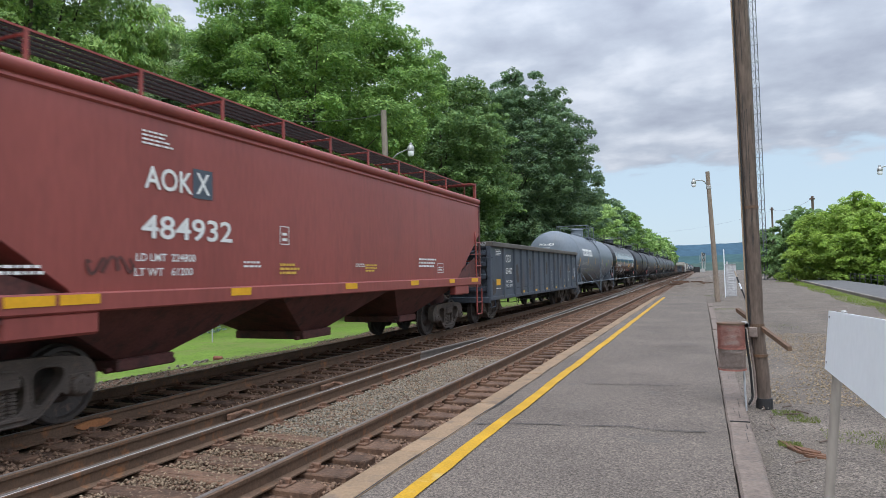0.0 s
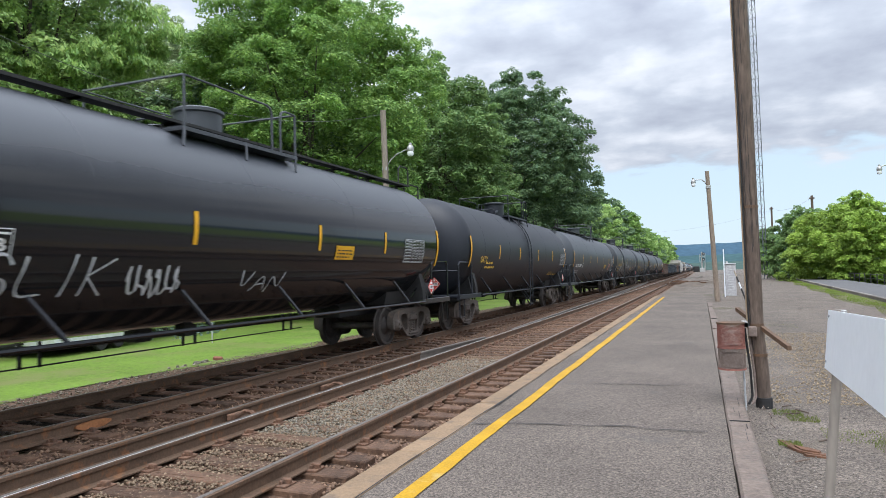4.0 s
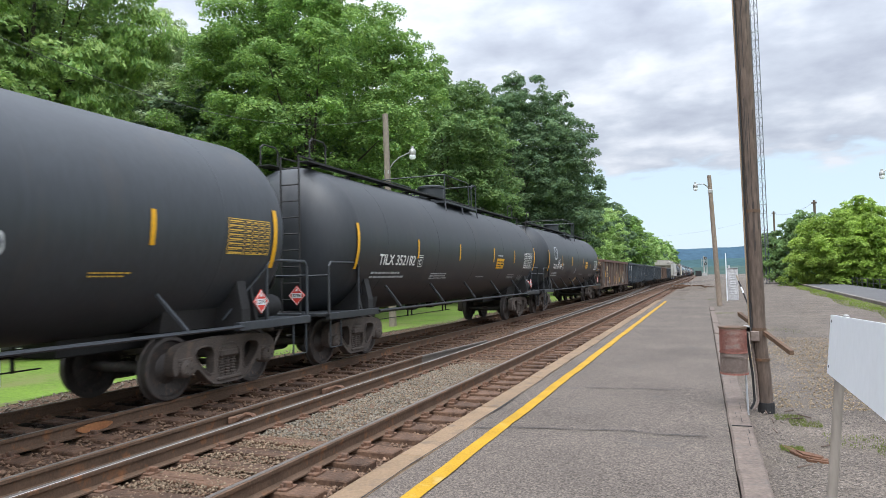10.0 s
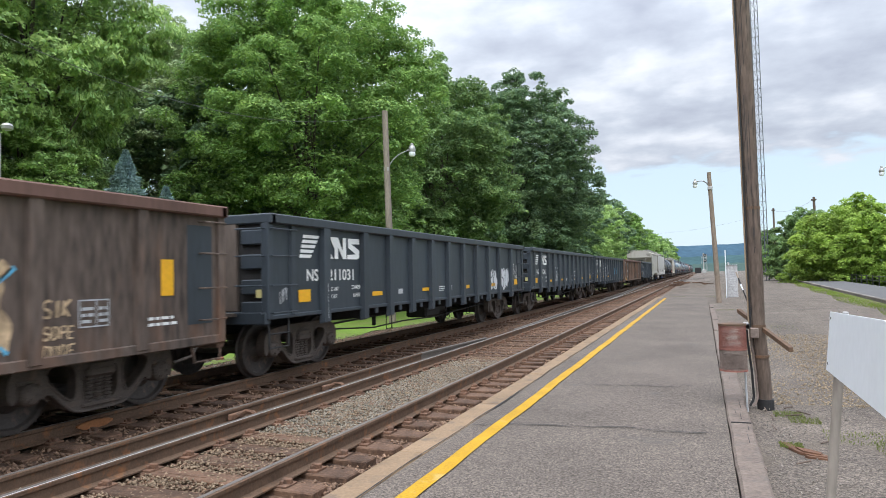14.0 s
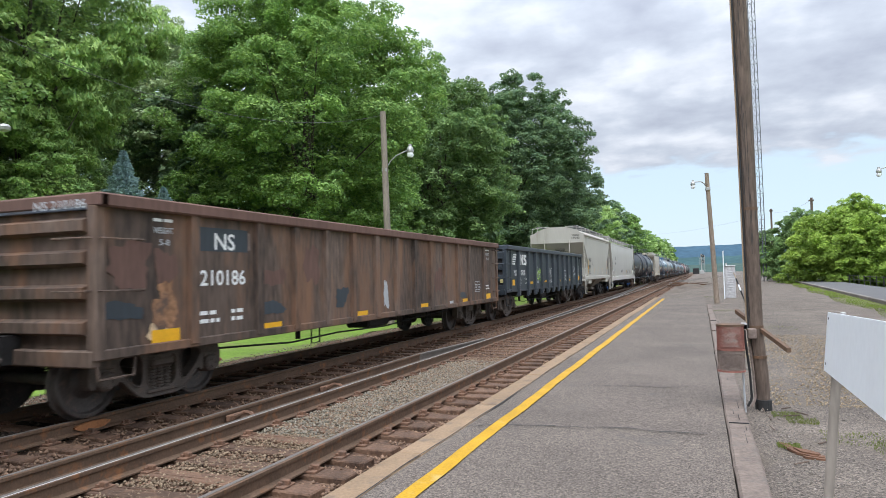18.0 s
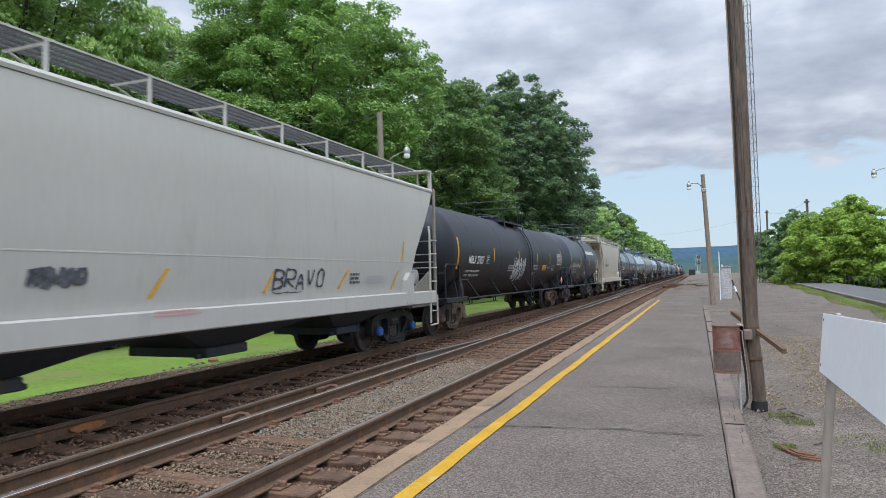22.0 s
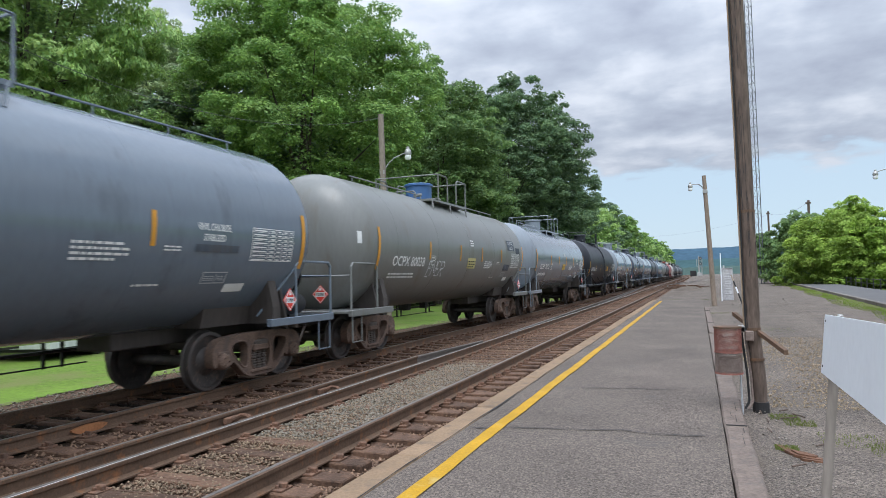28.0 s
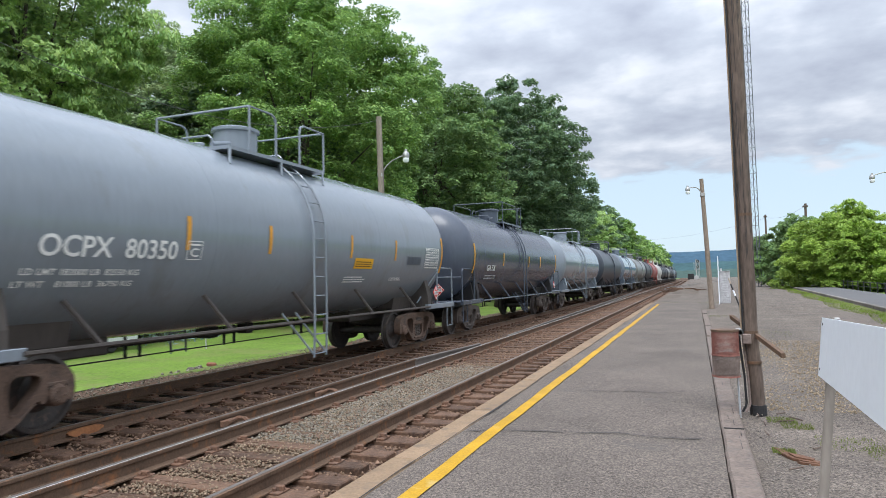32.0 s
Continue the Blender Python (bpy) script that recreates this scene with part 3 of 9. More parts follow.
tagged(part("grass_edge", edge, GRASS), "ragged grass growing over the ballast shoulder", "grass", kind="structure")
# ---------------- tracks ----------------
def rail_profile(x):
    return [(x - 0.075, -0.172), (x + 0.075, -0.172), (x + 0.075, -0.158), (x + 0.014, -0.138), (x + 0.010, -0.05), (x + 0.036, -0.038),
            (x + 0.037, -0.008), (x + 0.028, -0.002), (x - 0.028, -0.002), (x - 0.037, -0.008), (x - 0.036, -0.038), (x - 0.010, -0.05), (x - 0.014, -0.138), (x - 0.075, -0.158)]


def add_rail(track, x, y0, y1, head, wide=0.022, off=0.0):
    r = part("rail", Mesh().prism(rail_profile(x), "y", y0, y1), RUSTRAIL, track, "rust-brown steel rail")
    if head is HEAD:
        part("rail_head", Mesh().rod((x + 0.022, y0, -0.009), (x + 0.022, y1, -0.009), 0.0095, 12), head, r, "bright polished edge", smooth=True)
        head = DULLHEAD
    part("rail_head", Mesh().box(x + off - wide, x + off + wide, y0, y1, -0.006, 0.0015), head, r, "worn running surface")
    return r


def add_track(name, centre, label, y0, y1, seed, heads):
    track = tagged(empty(name), label, "railway track", kind="structure")
    rnd = random.Random(seed)
    for x, head in heads:
        add_rail(track, x, y0, y1, head, *(0.022, -0.004))
    shapes = []
    for i in range(6):
        w, l = 0.115 + rnd.uniform(-0.012, 0.012), 1.30 + rnd.uniform(-0.05, 0.05)
        t = Mesh()
        t.box(-l, l, -w, w, -0.17, 0.0, 0.012)
        for k in range(3):
            yy = rnd.uniform(-w * 0.7, w * 0.7)
            t.box(-l + 0.03, -l + rnd.uniform(0.5, 1.4), yy, yy + 0.008, 0.0, 0.004)
        shapes.append(t.data("tie", TIE))
    plates, rest = Mesh(), Mesh()
    y = -3.0
    k = 0
    while y < y1:
        z = -0.178 - rnd.uniform(0, 0.02)
        if k < 150:
            part("tie", rnd.choice(shapes), TIE, track, at=pose(centre + rnd.uniform(-0.07, 0.07), y, z, 0, 0, rnd.uniform(-1.5, 1.5)))
        elif y < 260:
            rest.box(centre - 1.3, centre + 1.3, y - 0.11, y + 0.11, z - 0.12, z)
        if y < 60:
            for x, _ in heads:
                plates.box(x - 0.17, x + 0.17, y - 0.09, y + 0.09, z, -0.164, 0.004)
                for sx in (-1, 1):
                    plates.box(x + sx * 0.09 - 0.016, x + sx * 0.09 + 0.016, y - 0.05, y - 0.015, -0.17, -0.135, 0.004)
                    plates.box(x + sx * 0.125 - 0.05, x + sx * 0.125 + 0.04, y - 0.02, y + 0.03, -0.17, -0.12, 0.008)
        y += 0.53 + rnd.uniform(-0.05, 0.05)
        k += 1
    part("tie_plates", plates, RUSTPLATE, track, "rusty tie plates, spikes and anchors", kind="stuff")
    part("far_ties", rest, TIE, track, kind="stuff")
    return track


far_track = add_track("far_track", XC, "main-line track of rusty rails on dark wooden ties", -40, 560, 3, [(XC + HALF, DULLHEAD), (XC - HALF, DULLHEAD)])
near_track = add_track("near_track", NC, "nearer track of rusty rails on split wooden ties", -40, 560, 4, [(NC + 0.775, DULLHEAD), (NC - 0.775, HEAD)])
guard = tagged(empty("guard_rail"), "extra rusty rail beside the nearer track's far rail", "rail", kind="structure")
add_rail(guard, -5.70, -40, 13.0, DULLHEAD)
bent = Mesh()
for (xa, ya), (xb, yb) in (((-5.70, 13.0), (-5.36, 16.5)), ((-5.30, 19.0), (-5.9, 52.0)), ((-5.9, 52.0), (-7.0, 96.0))):
    prof = rail_profile(0)
    n = len(prof)
    bent.add([(xa + u, ya, w) for u, w in prof] + [(xb + u, yb, w) for u, w in prof],
             [tuple(range(n)), tuple(range(n, 2 * n))] + [(i, (i + 1) % n, n + (i + 1) % n, n + i) for i in range(n)])
part("switch_rail", bent, DULLHEAD, guard, "converging switch rail")
for x, y, sgn in ((XC + HALF, 6.08, 1),):
    j = Mesh().prism([(y + 0.25 * math.cos(a) * (1 + 0.12 * math.sin(3 * a)), -0.105 + 0.055 * math.sin(a)) for a in [6.2832 * k / 18 for k in range(18)]], "x", x + 0.012, x + 0.05)
    for k in range(2):
        j.rod((x + sgn * 0.03, y - 0.08 + 0.16 * k, -0.092), (x + sgn * 0.045, y - 0.08 + 0.16 * k, -0.092), 0.016, 6)
    part("joint_bar", j, ORANGE, far_track if x < -6.5 else near_track, "orange-rusted joint bar")
bond = Mesh()
for y in (6.9, 9.1):
    bond.pipe([(-5.62, y, -0.09), (-5.50, y + 0.05, -0.03), (-5.38, y + 0.02, -0.03), (-5.24, y - 0.04, -0.09)], 0.03, 6)
    bond.box(-5.66, -5.60, y - 0.12, y + 0.12, -0.13, -0.05, 0.01)
part("spacer_block", bond, RUSTPLATE, guard, "cast spacer between the rails")

scatter("ballast_stones", 9000, -5.08, -3.72, 6.6, 13.5, -0.192, 0.020, STONE, "grey crushed stone between the nearer rails", 11, 1.0)
scatter("ballast_stones", 12000, -5.05, -3.75, 2.0, 14, -0.193, 0.019, TANSTONE, "tan and rust-stained stone between the nearer rails", 20, 1.0)
scatter("ballast_stones", 6500, -5.05, -3.75, 2.0, 14, -0.205, 0.020, RUSTSTONE, "rust-stained stone between the nearer rails", 17, 1.0)
scatter("ballast_stones", 9000, -5.08, -3.72, 12.0, 60, -0.200, 0.024, RUSTSTONE, "rust-stained stone between the nearer rails", 18, 1.4)
scatter("ballast_stones", 4200, -5.60, -5.25, 2.0, 16, -0.16, 0.030, STONE, "grey crushed stone beside the guard rail", 12, 1.2)
scatter("ballast_stones", 5200, -7.05, -5.80, 2.5, 46, -0.215, 0.028, RUSTSTONE, "rust-stained stone between the tracks", 13)
scatter("ballast_stones", 8000, -3.60, -2.72, 2.5, 46, -0.245, 0.026, RUSTSTONE, "rust-stained stone beside the platform", 14)
scatter("ballast_stones", 3600, -8.60, -7.25, 3.0, 46, -0.22, 0.034, SHADESTONE, "stone between the main-line rails, coloured dark for the train's shade", 15)
scatter("ballast_stones", 7500, -10.75, -8.95, 4.0, 60, -0.2, 0.022, STONE, "pale stone shoulder of the main line", 16, 1.6,
        zfun=lambda x: np.interp(x, [-12, -11.2, -10.6, -8], [-0.45, -0.32, -0.23, -0.22]))

# dark strip that paints the train's shade onto the main-line bed
shade_bed = Mesh().prism([(-9.35, -0.250), (-9.2, -0.226), (-7.24, -0.226), (-7.24, -0.30), (-9.35, -0.30)], "y", -60, 300)
tagged(part("oil_stain", shade_bed, SHADEBED), "strip of ballast under the train, coloured dark for its shade", "ballast", kind="structure")
# ---------------- platform ----------------
platform = tagged(empty("platform"), "low asphalt platform with a concrete edge", "platform", kind="structure")
slab = Mesh()
ny = 80
vs, fs = [], []
gz = random.Random(5)
for i in range(ny + 1):
    y = -40 + 82.4 * i / ny
    for x in (-2.41, -1.7, -1.0, -0.4, 0.185):
        vs.append((x, y, 0.03 + (gz.uniform(-0.006, 0.006) if -2.4 < x < 0.1 else 0)))
for i in range(ny):
    for k in range(4):
        a = i * 5 + k
        fs.append((a, a + 1, a + 6, a + 5))
slab.add(vs, fs)
slab.box(-2.41, 0.185, -40, 42.39, -0.6, 0.0)
part("asphalt", slab, ASPHALT, platform, "worn grey asphalt")
gz = random.Random(8)
y = -20.0
while y < 42.4:
    d = 2.35 + gz.uniform(-0.15, 0.15)
    w = gz.uniform(-0.012, 0.012)
    part("coping_stone", Mesh().box(-2.69 + w, -2.415, y + 0.007, min(y + d, 42.6) - 0.007, -0.34, 0.034 + gz.uniform(-0.006, 0.006), 0.022), CONCRETE, platform)
    y += d
line = Mesh()
vs, fs = [], []
for i in range(220):
    y = -10 + 50.6 * i / 219
    wob = 0.006 * math.sin(y * 1.7) + 0.004 * math.sin(y * 5.1)
    vs += [(-2.150 + wob + gz.uniform(-0.004, 0.004), y, 0.0415), (-2.008 + wob + gz.uniform(-0.004, 0.004), y, 0.0415)]
line.add(vs, [(2 * i, 2 * i + 1, 2 * i + 3, 2 * i + 2) for i in range(219)])
part("safety_line", line, YELLOW, platform, "worn yellow painted safety line")
CRACK = plain("crack filler", (0.035, 0.033, 0.032), 0.9)
for pts, w in (([(-2.38, 6.72), (-2.1, 6.86), (-1.6, 6.95), (-1.2, 6.98), (-0.79, 7.08), (-0.4, 7.0), (0.1, 7.05)], 0.014), ([(-1.65, 9.61), (-1.3, 9.63), (-0.9, 9.7), (-0.55, 9.64), (-0.13, 9.91)], 0.012),
               ([(-1.3, 14.6), (-0.7, 14.7), (0.0, 14.75)], 0.010), ([(-2.35, 21.0), (-1.2, 21.1), (0.1, 21.2)], 0.012)):
    fine = []
    for (xa, ya), (xb, yb) in zip(pts, pts[1:]):
        for k in range(5):
            t = k / 5
            fine.append((xa + (xb - xa) * t, ya + (yb - ya) * t + gz.uniform(-0.015, 0.015)))
    c = Mesh()
    vs = []
    for x, y in fine:
        ww = w * gz.uniform(0.4, 1.2)
        vs += [(x, y - ww, 0.0405), (x, y + ww, 0.0405)]
    c.add(vs, [(2 * i, 2 * i + 1, 2 * i + 3, 2 * i + 2) for i in range(len(fine) - 1)])
    part("crack", c, CRACK, platform, "dark crack across the asphalt")

jt = Mesh()
vs = []
for i in range(420):
    y = -6 + 48.3 * i / 419
    c = -2.412 + 0.012 * math.sin(y * 0.9) + 0.008 * math.sin(y * 3.3)
    w = 0.002 + 0.010 * max(0.0, math.sin(y * 1.37) * math.sin(y * 0.53 + 1)) + gz.uniform(0, 0.006)
    vs += [(c - w, y, 0.0425), (c + w, y, 0.0425)]
jt.add(vs, [(2 * i, 2 * i + 1, 2 * i + 3, 2 * i + 2) for i in range(419)])
part("joint", jt, CRACK, platform, "dark open joint along the edge stones")


def timber(x0, x1, y0, y1, z0, z1, seed, label):
    rnd = random.Random(seed)
    t = Mesh()
    n = 14
    vs, fs = [], []
    for i in range(n + 1):
        y = y0 + (y1 - y0) * i / n
        a, b, h = x0 + rnd.uniform(-0.006, 0.006), x1 - 0.02 + rnd.uniform(-0.008, 0.006), z1 + rnd.uniform(-0.012, 0.006)
        vs += [(a, y, z0), (a, y, h - 0.02), (a + 0.02, y, h), (b - 0.02, y, h), (b, y, h - 0.02), (b, y, z0)]
    for i in range(n):
        for k in range(6):
            fs.append((6 * i + k, 6 * i + (k + 1) % 6, 6 * i + 6 + (k + 1) % 6, 6 * i + 6 + k))
    fs += [tuple(range(6)), tuple(range(6 * n, 6 * n + 6))]
    t.add(vs, fs)
    ob = part("timber_beam", t, TIMBER)
    sp = Mesh()
    for k in range(5):
        x = rnd.uniform(x0 + 0.05, x1 - 0.05)
        y = rnd.uniform(y0, y1 - 0.6)
        sp.box(x, x + rnd.uniform(0.002, 0.004), y, y + rnd.uniform(0.15, 0.5), z1 - 0.02, z1 + 0.0035)
    sp.box(x0 + 0.02, x1 - 0.03, (y0 + y1) / 2, (y0 + y1) / 2 + 0.010, z1 - 0.02, z1 + 0.0065)
    part("split", sp, CRACK, ob, "dark splits along the grain")
    return tagged(ob, label, "timber", "timbers along the platform")


timber(0.195, 0.44, 5.9, 9.15, -0.3, 0.055, 1, "grey split timber edging the platform")
timber(0.195, 0.43, 2.2, 5.87, -0.3, 0.06, 2, "grey cracked timber edging the platform")
timber(0.20, 0.44, -3.4, 2.15, -0.3, 0.05, 7, "weathered timber edging the platform")
timber(0.20, 0.44, -9.0, -3.45, -0.3, 0.05, 8, "weathered timber edging the platform")
timber(0.20, 0.45, 9.2, 13.4, -0.3, 0.045, 3, "weathered timber edging under the wire basket")
timber(0.20, 0.45, 13.5, 19.0, -0.3, 0.03, 4, "broken weathered timber along the platform")
timber(0.21, 0.43, 19.1, 26.5, -0.3, 0.035, 5, "weathered timber along the platform")
timber(0.20, 0.42, 26.7, 34.0, -0.3, 0.02, 6, "weathered timber along the platform")

lot = Mesh()
nx, ny = 12, 60
vs, fs = [], []
gz = random.Random(21)
for i in range(ny + 1):
    y = -40 + 210 * i / ny
    for k in range(nx + 1):
        x = 0.187 + (kerb_x(y) - 0.02 - 0.187) * k / nx
        vs.append((x, y, -0.06 + gz.uniform(-0.025, 0.02)))
for i in range(ny):
    for k in range(nx):
        a = i * (nx + 1) + k
        fs.append((a, a + 1, a + nx + 2, a + nx + 1))
lot.add(vs, fs)
lot.prism([(-2.66, 42.4), (0.46, 42.4), (0.46, 170), (60.0, 170), (60.0, 600), (-2.66, 600)], "z", -0.5, -0.10)
tagged(part("gravel_lot", lot, GRAVEL), "bare grey gravel yard beside the platform", "gravel", kind="structure")
scatter("lot_pebbles", 24000, 0.5, 5.4, 3.5, 40, -0.058, 0.009, PEBBLE, "loose grey pebbles on the yard", 31, 2.0)
TANPEBBLE = stuff_mat("tan pebble", (0.27, 0.205, 0.13), 0.9, vary=0.3, scale=3, fine=40, bump=0.2, island=True, per_object=0.4)
scatter("lot_pebbles", 7000, 0.75, 3.2, 9.3, 19, -0.058, 0.015, TANPEBBLE, "tan pebbles on the yard behind the pole", 33, 1.3)
scatter("lot_pebbles", 2600, 0.5, 6.0, 4.0, 60, -0.06, 0.018, PEBBLE, "larger loose stones on the yard", 32, 1.6)
verge = Mesh()
rows = [-40 + 1.5 * i for i in range(141)]
ends = [kerb_x(y) - 0.75 - 0.35 * math.sin(y * 0.37) - 0.25 * math.sin(y * 1.1 + 2) for y in rows]
verge.add([q for y, e in zip(rows, ends) for q in ((e, y, -0.052), (kerb_x(y), y, -0.02))], [(2 * i, 2 * i + 1, 2 * i + 3, 2 * i + 2) for i in range(140)])
tagged(part("grass_verge", verge, VERGE), "ragged grass verge along the kerb", "grass", kind="structure")
road = Mesh()
road.prism([(kerb_x(-40) + 0.22, -40), (kerb_x(-40) + 3.6, -40), (kerb_x(170) + 3.6, 170), (kerb_x(170) + 0.22, 170)], "z", -0.5, 0.13)
tagged(part("road", road, ROADTAR), "grey asphalt drive behind a raised kerb", "road", kind="structure")
kerb = tagged(empty("kerb"), "worn concrete kerb with chipped white paint", "kerb", kind="structure")
KERB = stuff_mat("kerb concrete", (0.155, 0.132, 0.112), 0.9, vary=0.4, scale=1.5, fine=20, bump=0.5, tint=(0.50, 0.48, 0.45), amount=0.12, per_object=0.3)
kst = Mesh().box(-0.11, 0.11, -1.48, 1.48, -0.4, 0.15, 0.02).data("kerb_stone", KERB)
for i in range(48):
    y = 12 + 3.0 * i
    part("kerb_stone", kst, KERB, kerb, at=pose(kerb_x(y) + 0.11, y, 0, 0, 0, -3.23))


def grass_tufts(name, count, fx, y0, y1, z, size, label, seed, lean=1.5, mat=None):
    """Blades of grass, one sheet of many."""
    g = np.random.default_rng(seed)
    y = y0 + (y1 - y0) * g.uniform(0, 1, count) ** lean
    lo, hi = fx(y)
    x = lo + (hi - lo) * g.uniform(0, 1, count)
    h = size * g.uniform(0.5, 1.4, count)
    a = g.uniform(0, 6.283, count)
    dx, dy = np.cos(a) * h * 0.16, np.sin(a) * h * 0.16
    tx, ty = g.uniform(-0.5, 0.5, count) * h, g.uniform(-0.5, 0.5, count) * h
    zz = np.full(count, z)
    v = np.stack([np.stack([x - dx, y - dy, zz], -1), np.stack([x + dx, y + dy, zz], -1), np.stack([x + tx, y + ty, zz + h], -1)], 1)
    ob = part(name, fast_mesh(name, v.reshape(-1, 3), np.arange(count * 3).reshape(-1, 3), mat or DRYBLADE))
    return tagged(ob, label, "grass", kind="stuff")


grass_tufts("verge_grass", 20000, lambda y: (kerb_x(y) - 0.9 - 0.5 * np.abs(np.sin(y * 0.21)), kerb_x(y) - 0.1), 10, 120, -0.05, 0.05, "dry grass beside the kerb", 43)
grass_tufts("verge_grass", 16000, lambda y: (kerb_x(y) - 0.45 - 0.6 * np.abs(np.sin(y * 0.31)), kerb_x(y) - 0.02), 10, 120, -0.05, 0.06, "thin grass along the kerb", 41, mat=BLADE)
fence = tagged(empty("fence"), "low dark rail fence beyond the drive", "fence")
for i in range(16):
    y = 38 + 3.0 * i
    part("post", Mesh().box(-0.04, 0.04, -0.04, 0.04, -0.5, 0.86, 0.01), UNDER, fence, at=(kerb_x(y) + 4.2, y, 0))
for z in (0.42, 0.78):
    part("rail", Mesh().rod((kerb_x(37) + 4.2, 37, z), (kerb_x(84) + 4.2, 84, z), 0.028, 6), UNDER, fence)
grass_tufts("field_grass", 9000, lambda y: (np.full_like(y, -19.0), np.full_like(y, -11.8)), 4, 60, -0.47, 0.022, "short mown grass beyond the tracks", 42, mat=BLADE)
gz = random.Random(9)
for cx, cy, r in ((0.87, 8.65, 0.16), (1.0, 8.35, 0.16), (1.38, 7.62, 0.3), (1.7, 7.3, 0.25), (0.73, 7.15, 0.10), (1.5, 21, 1.0), (0.9, 30, 0.6), (-1.6, 44.5, 0.5), (0.9, 45, 0.8)):
    grass_tufts("weeds", 500, lambda y, cx=cx, r=r: (np.full_like(y, cx - r), np.full_like(y, cx + r)), cy - r, cy + r, -0.06, 0.022, "sparse weeds in the gravel", gz.randint(0, 999), 1.0)

siding = tagged(empty("siding_track"), "rusty siding curving away behind the platform", "railway track", kind="structure")
for off in (-0.75, 0.75):
    sd = Mesh()
    prof = rail_profile(0)
    n = len(prof)
    way = [(-3.4, 97), (-2.9, 112), (-1.6, 128), (0.5, 146), (3.2, 175), (6.7, 206), (12.0, 250)]
    for (xa, ya), (xb, yb) in zip(way, way[1:]):
        sd.add([(xa + off + u, ya, w - 0.03) for u, w in prof] + [(xb + off + u, yb, w - 0.03) for u, w in prof],
               [tuple(range(n)), tuple(range(n, 2 * n))] + [(i, (i + 1) % n, n + (i + 1) % n, n + i) for i in range(n)])
    part("rail", sd, DULLHEAD, siding, "dull curving rail")
DIRT = stuff_mat("brown dirt", (0.10, 0.076, 0.057), 0.95, vary=0.5, scale=0.8, fine=9, bump=1.0, tint=(0.14, 0.12, 0.10), amount=0.4)
dirt = Mesh()
gd = random.Random(33)
for cx, cy, rx, ry, h in ((-1.0, 74, 1.6, 8, 0.32), (0.8, 84, 1.4, 7, 0.25), (-1.9, 60, 0.7, 6, 0.12), (1.9, 56, 0.9, 5, 0.12)):
    vs = [(cx, cy, -0.10 + h)]
    for ring, f in ((0.55, 0.8), (1.0, 0.0)):
        for k in range(18):
            a = 6.2832 * k / 18
            w = ring * gd.uniform(0.85, 1.12)
            vs.append((cx + rx * w * math.cos(a), cy + ry * w * math.sin(a), -0.105 + h * f * gd.uniform(0.7, 1.1)))
    fs = [(0, 1 + k, 1 + (k + 1) % 18) for k in range(18)] + [(1 + k, 19 + k, 19 + (k + 1) % 18, 1 + (k + 1) % 18) for k in range(18)]
    dirt.add(vs, fs)
tagged(part("dirt_mound", dirt, DIRT), "low mounds of brown dirt beyond the platform", "dirt", kind="structure")

# ---------------- freight cars ----------------
WB, WR = 1.83, 0.457             # wheelbase of a truck and radius of a wheel
WHEELSETS, CARS = [], []


def wheel_profile(side):
    p = [(-0.07, 0.12), (-0.07, 0.24), (-0.035, 0.30), (-0.055, 0.385), (-0.07, 0.40), (-0.07, WR + 0.026), (-0.045, WR + 0.026), (-0.036, WR), (0.065, WR - 0.006), (0.07, WR - 0.02),
         (0.07, 0.40), (0.02, 0.38), (0.0, 0.22), (0.05, 0.16), (0.10, 0.13), (0.10, 0.09)]
    return [(side * a, r) for a, r in p]


def rounded(poly, times):
    """A closed outline with its corners cut off again and again."""
    for _ in range(times):
        poly = [((1 - t) * a[0] + t * b[0], (1 - t) * a[1] + t * b[1]) for a, b in zip(poly, poly[1:] + poly[:1]) for t in (0.22, 0.78)]
    return poly


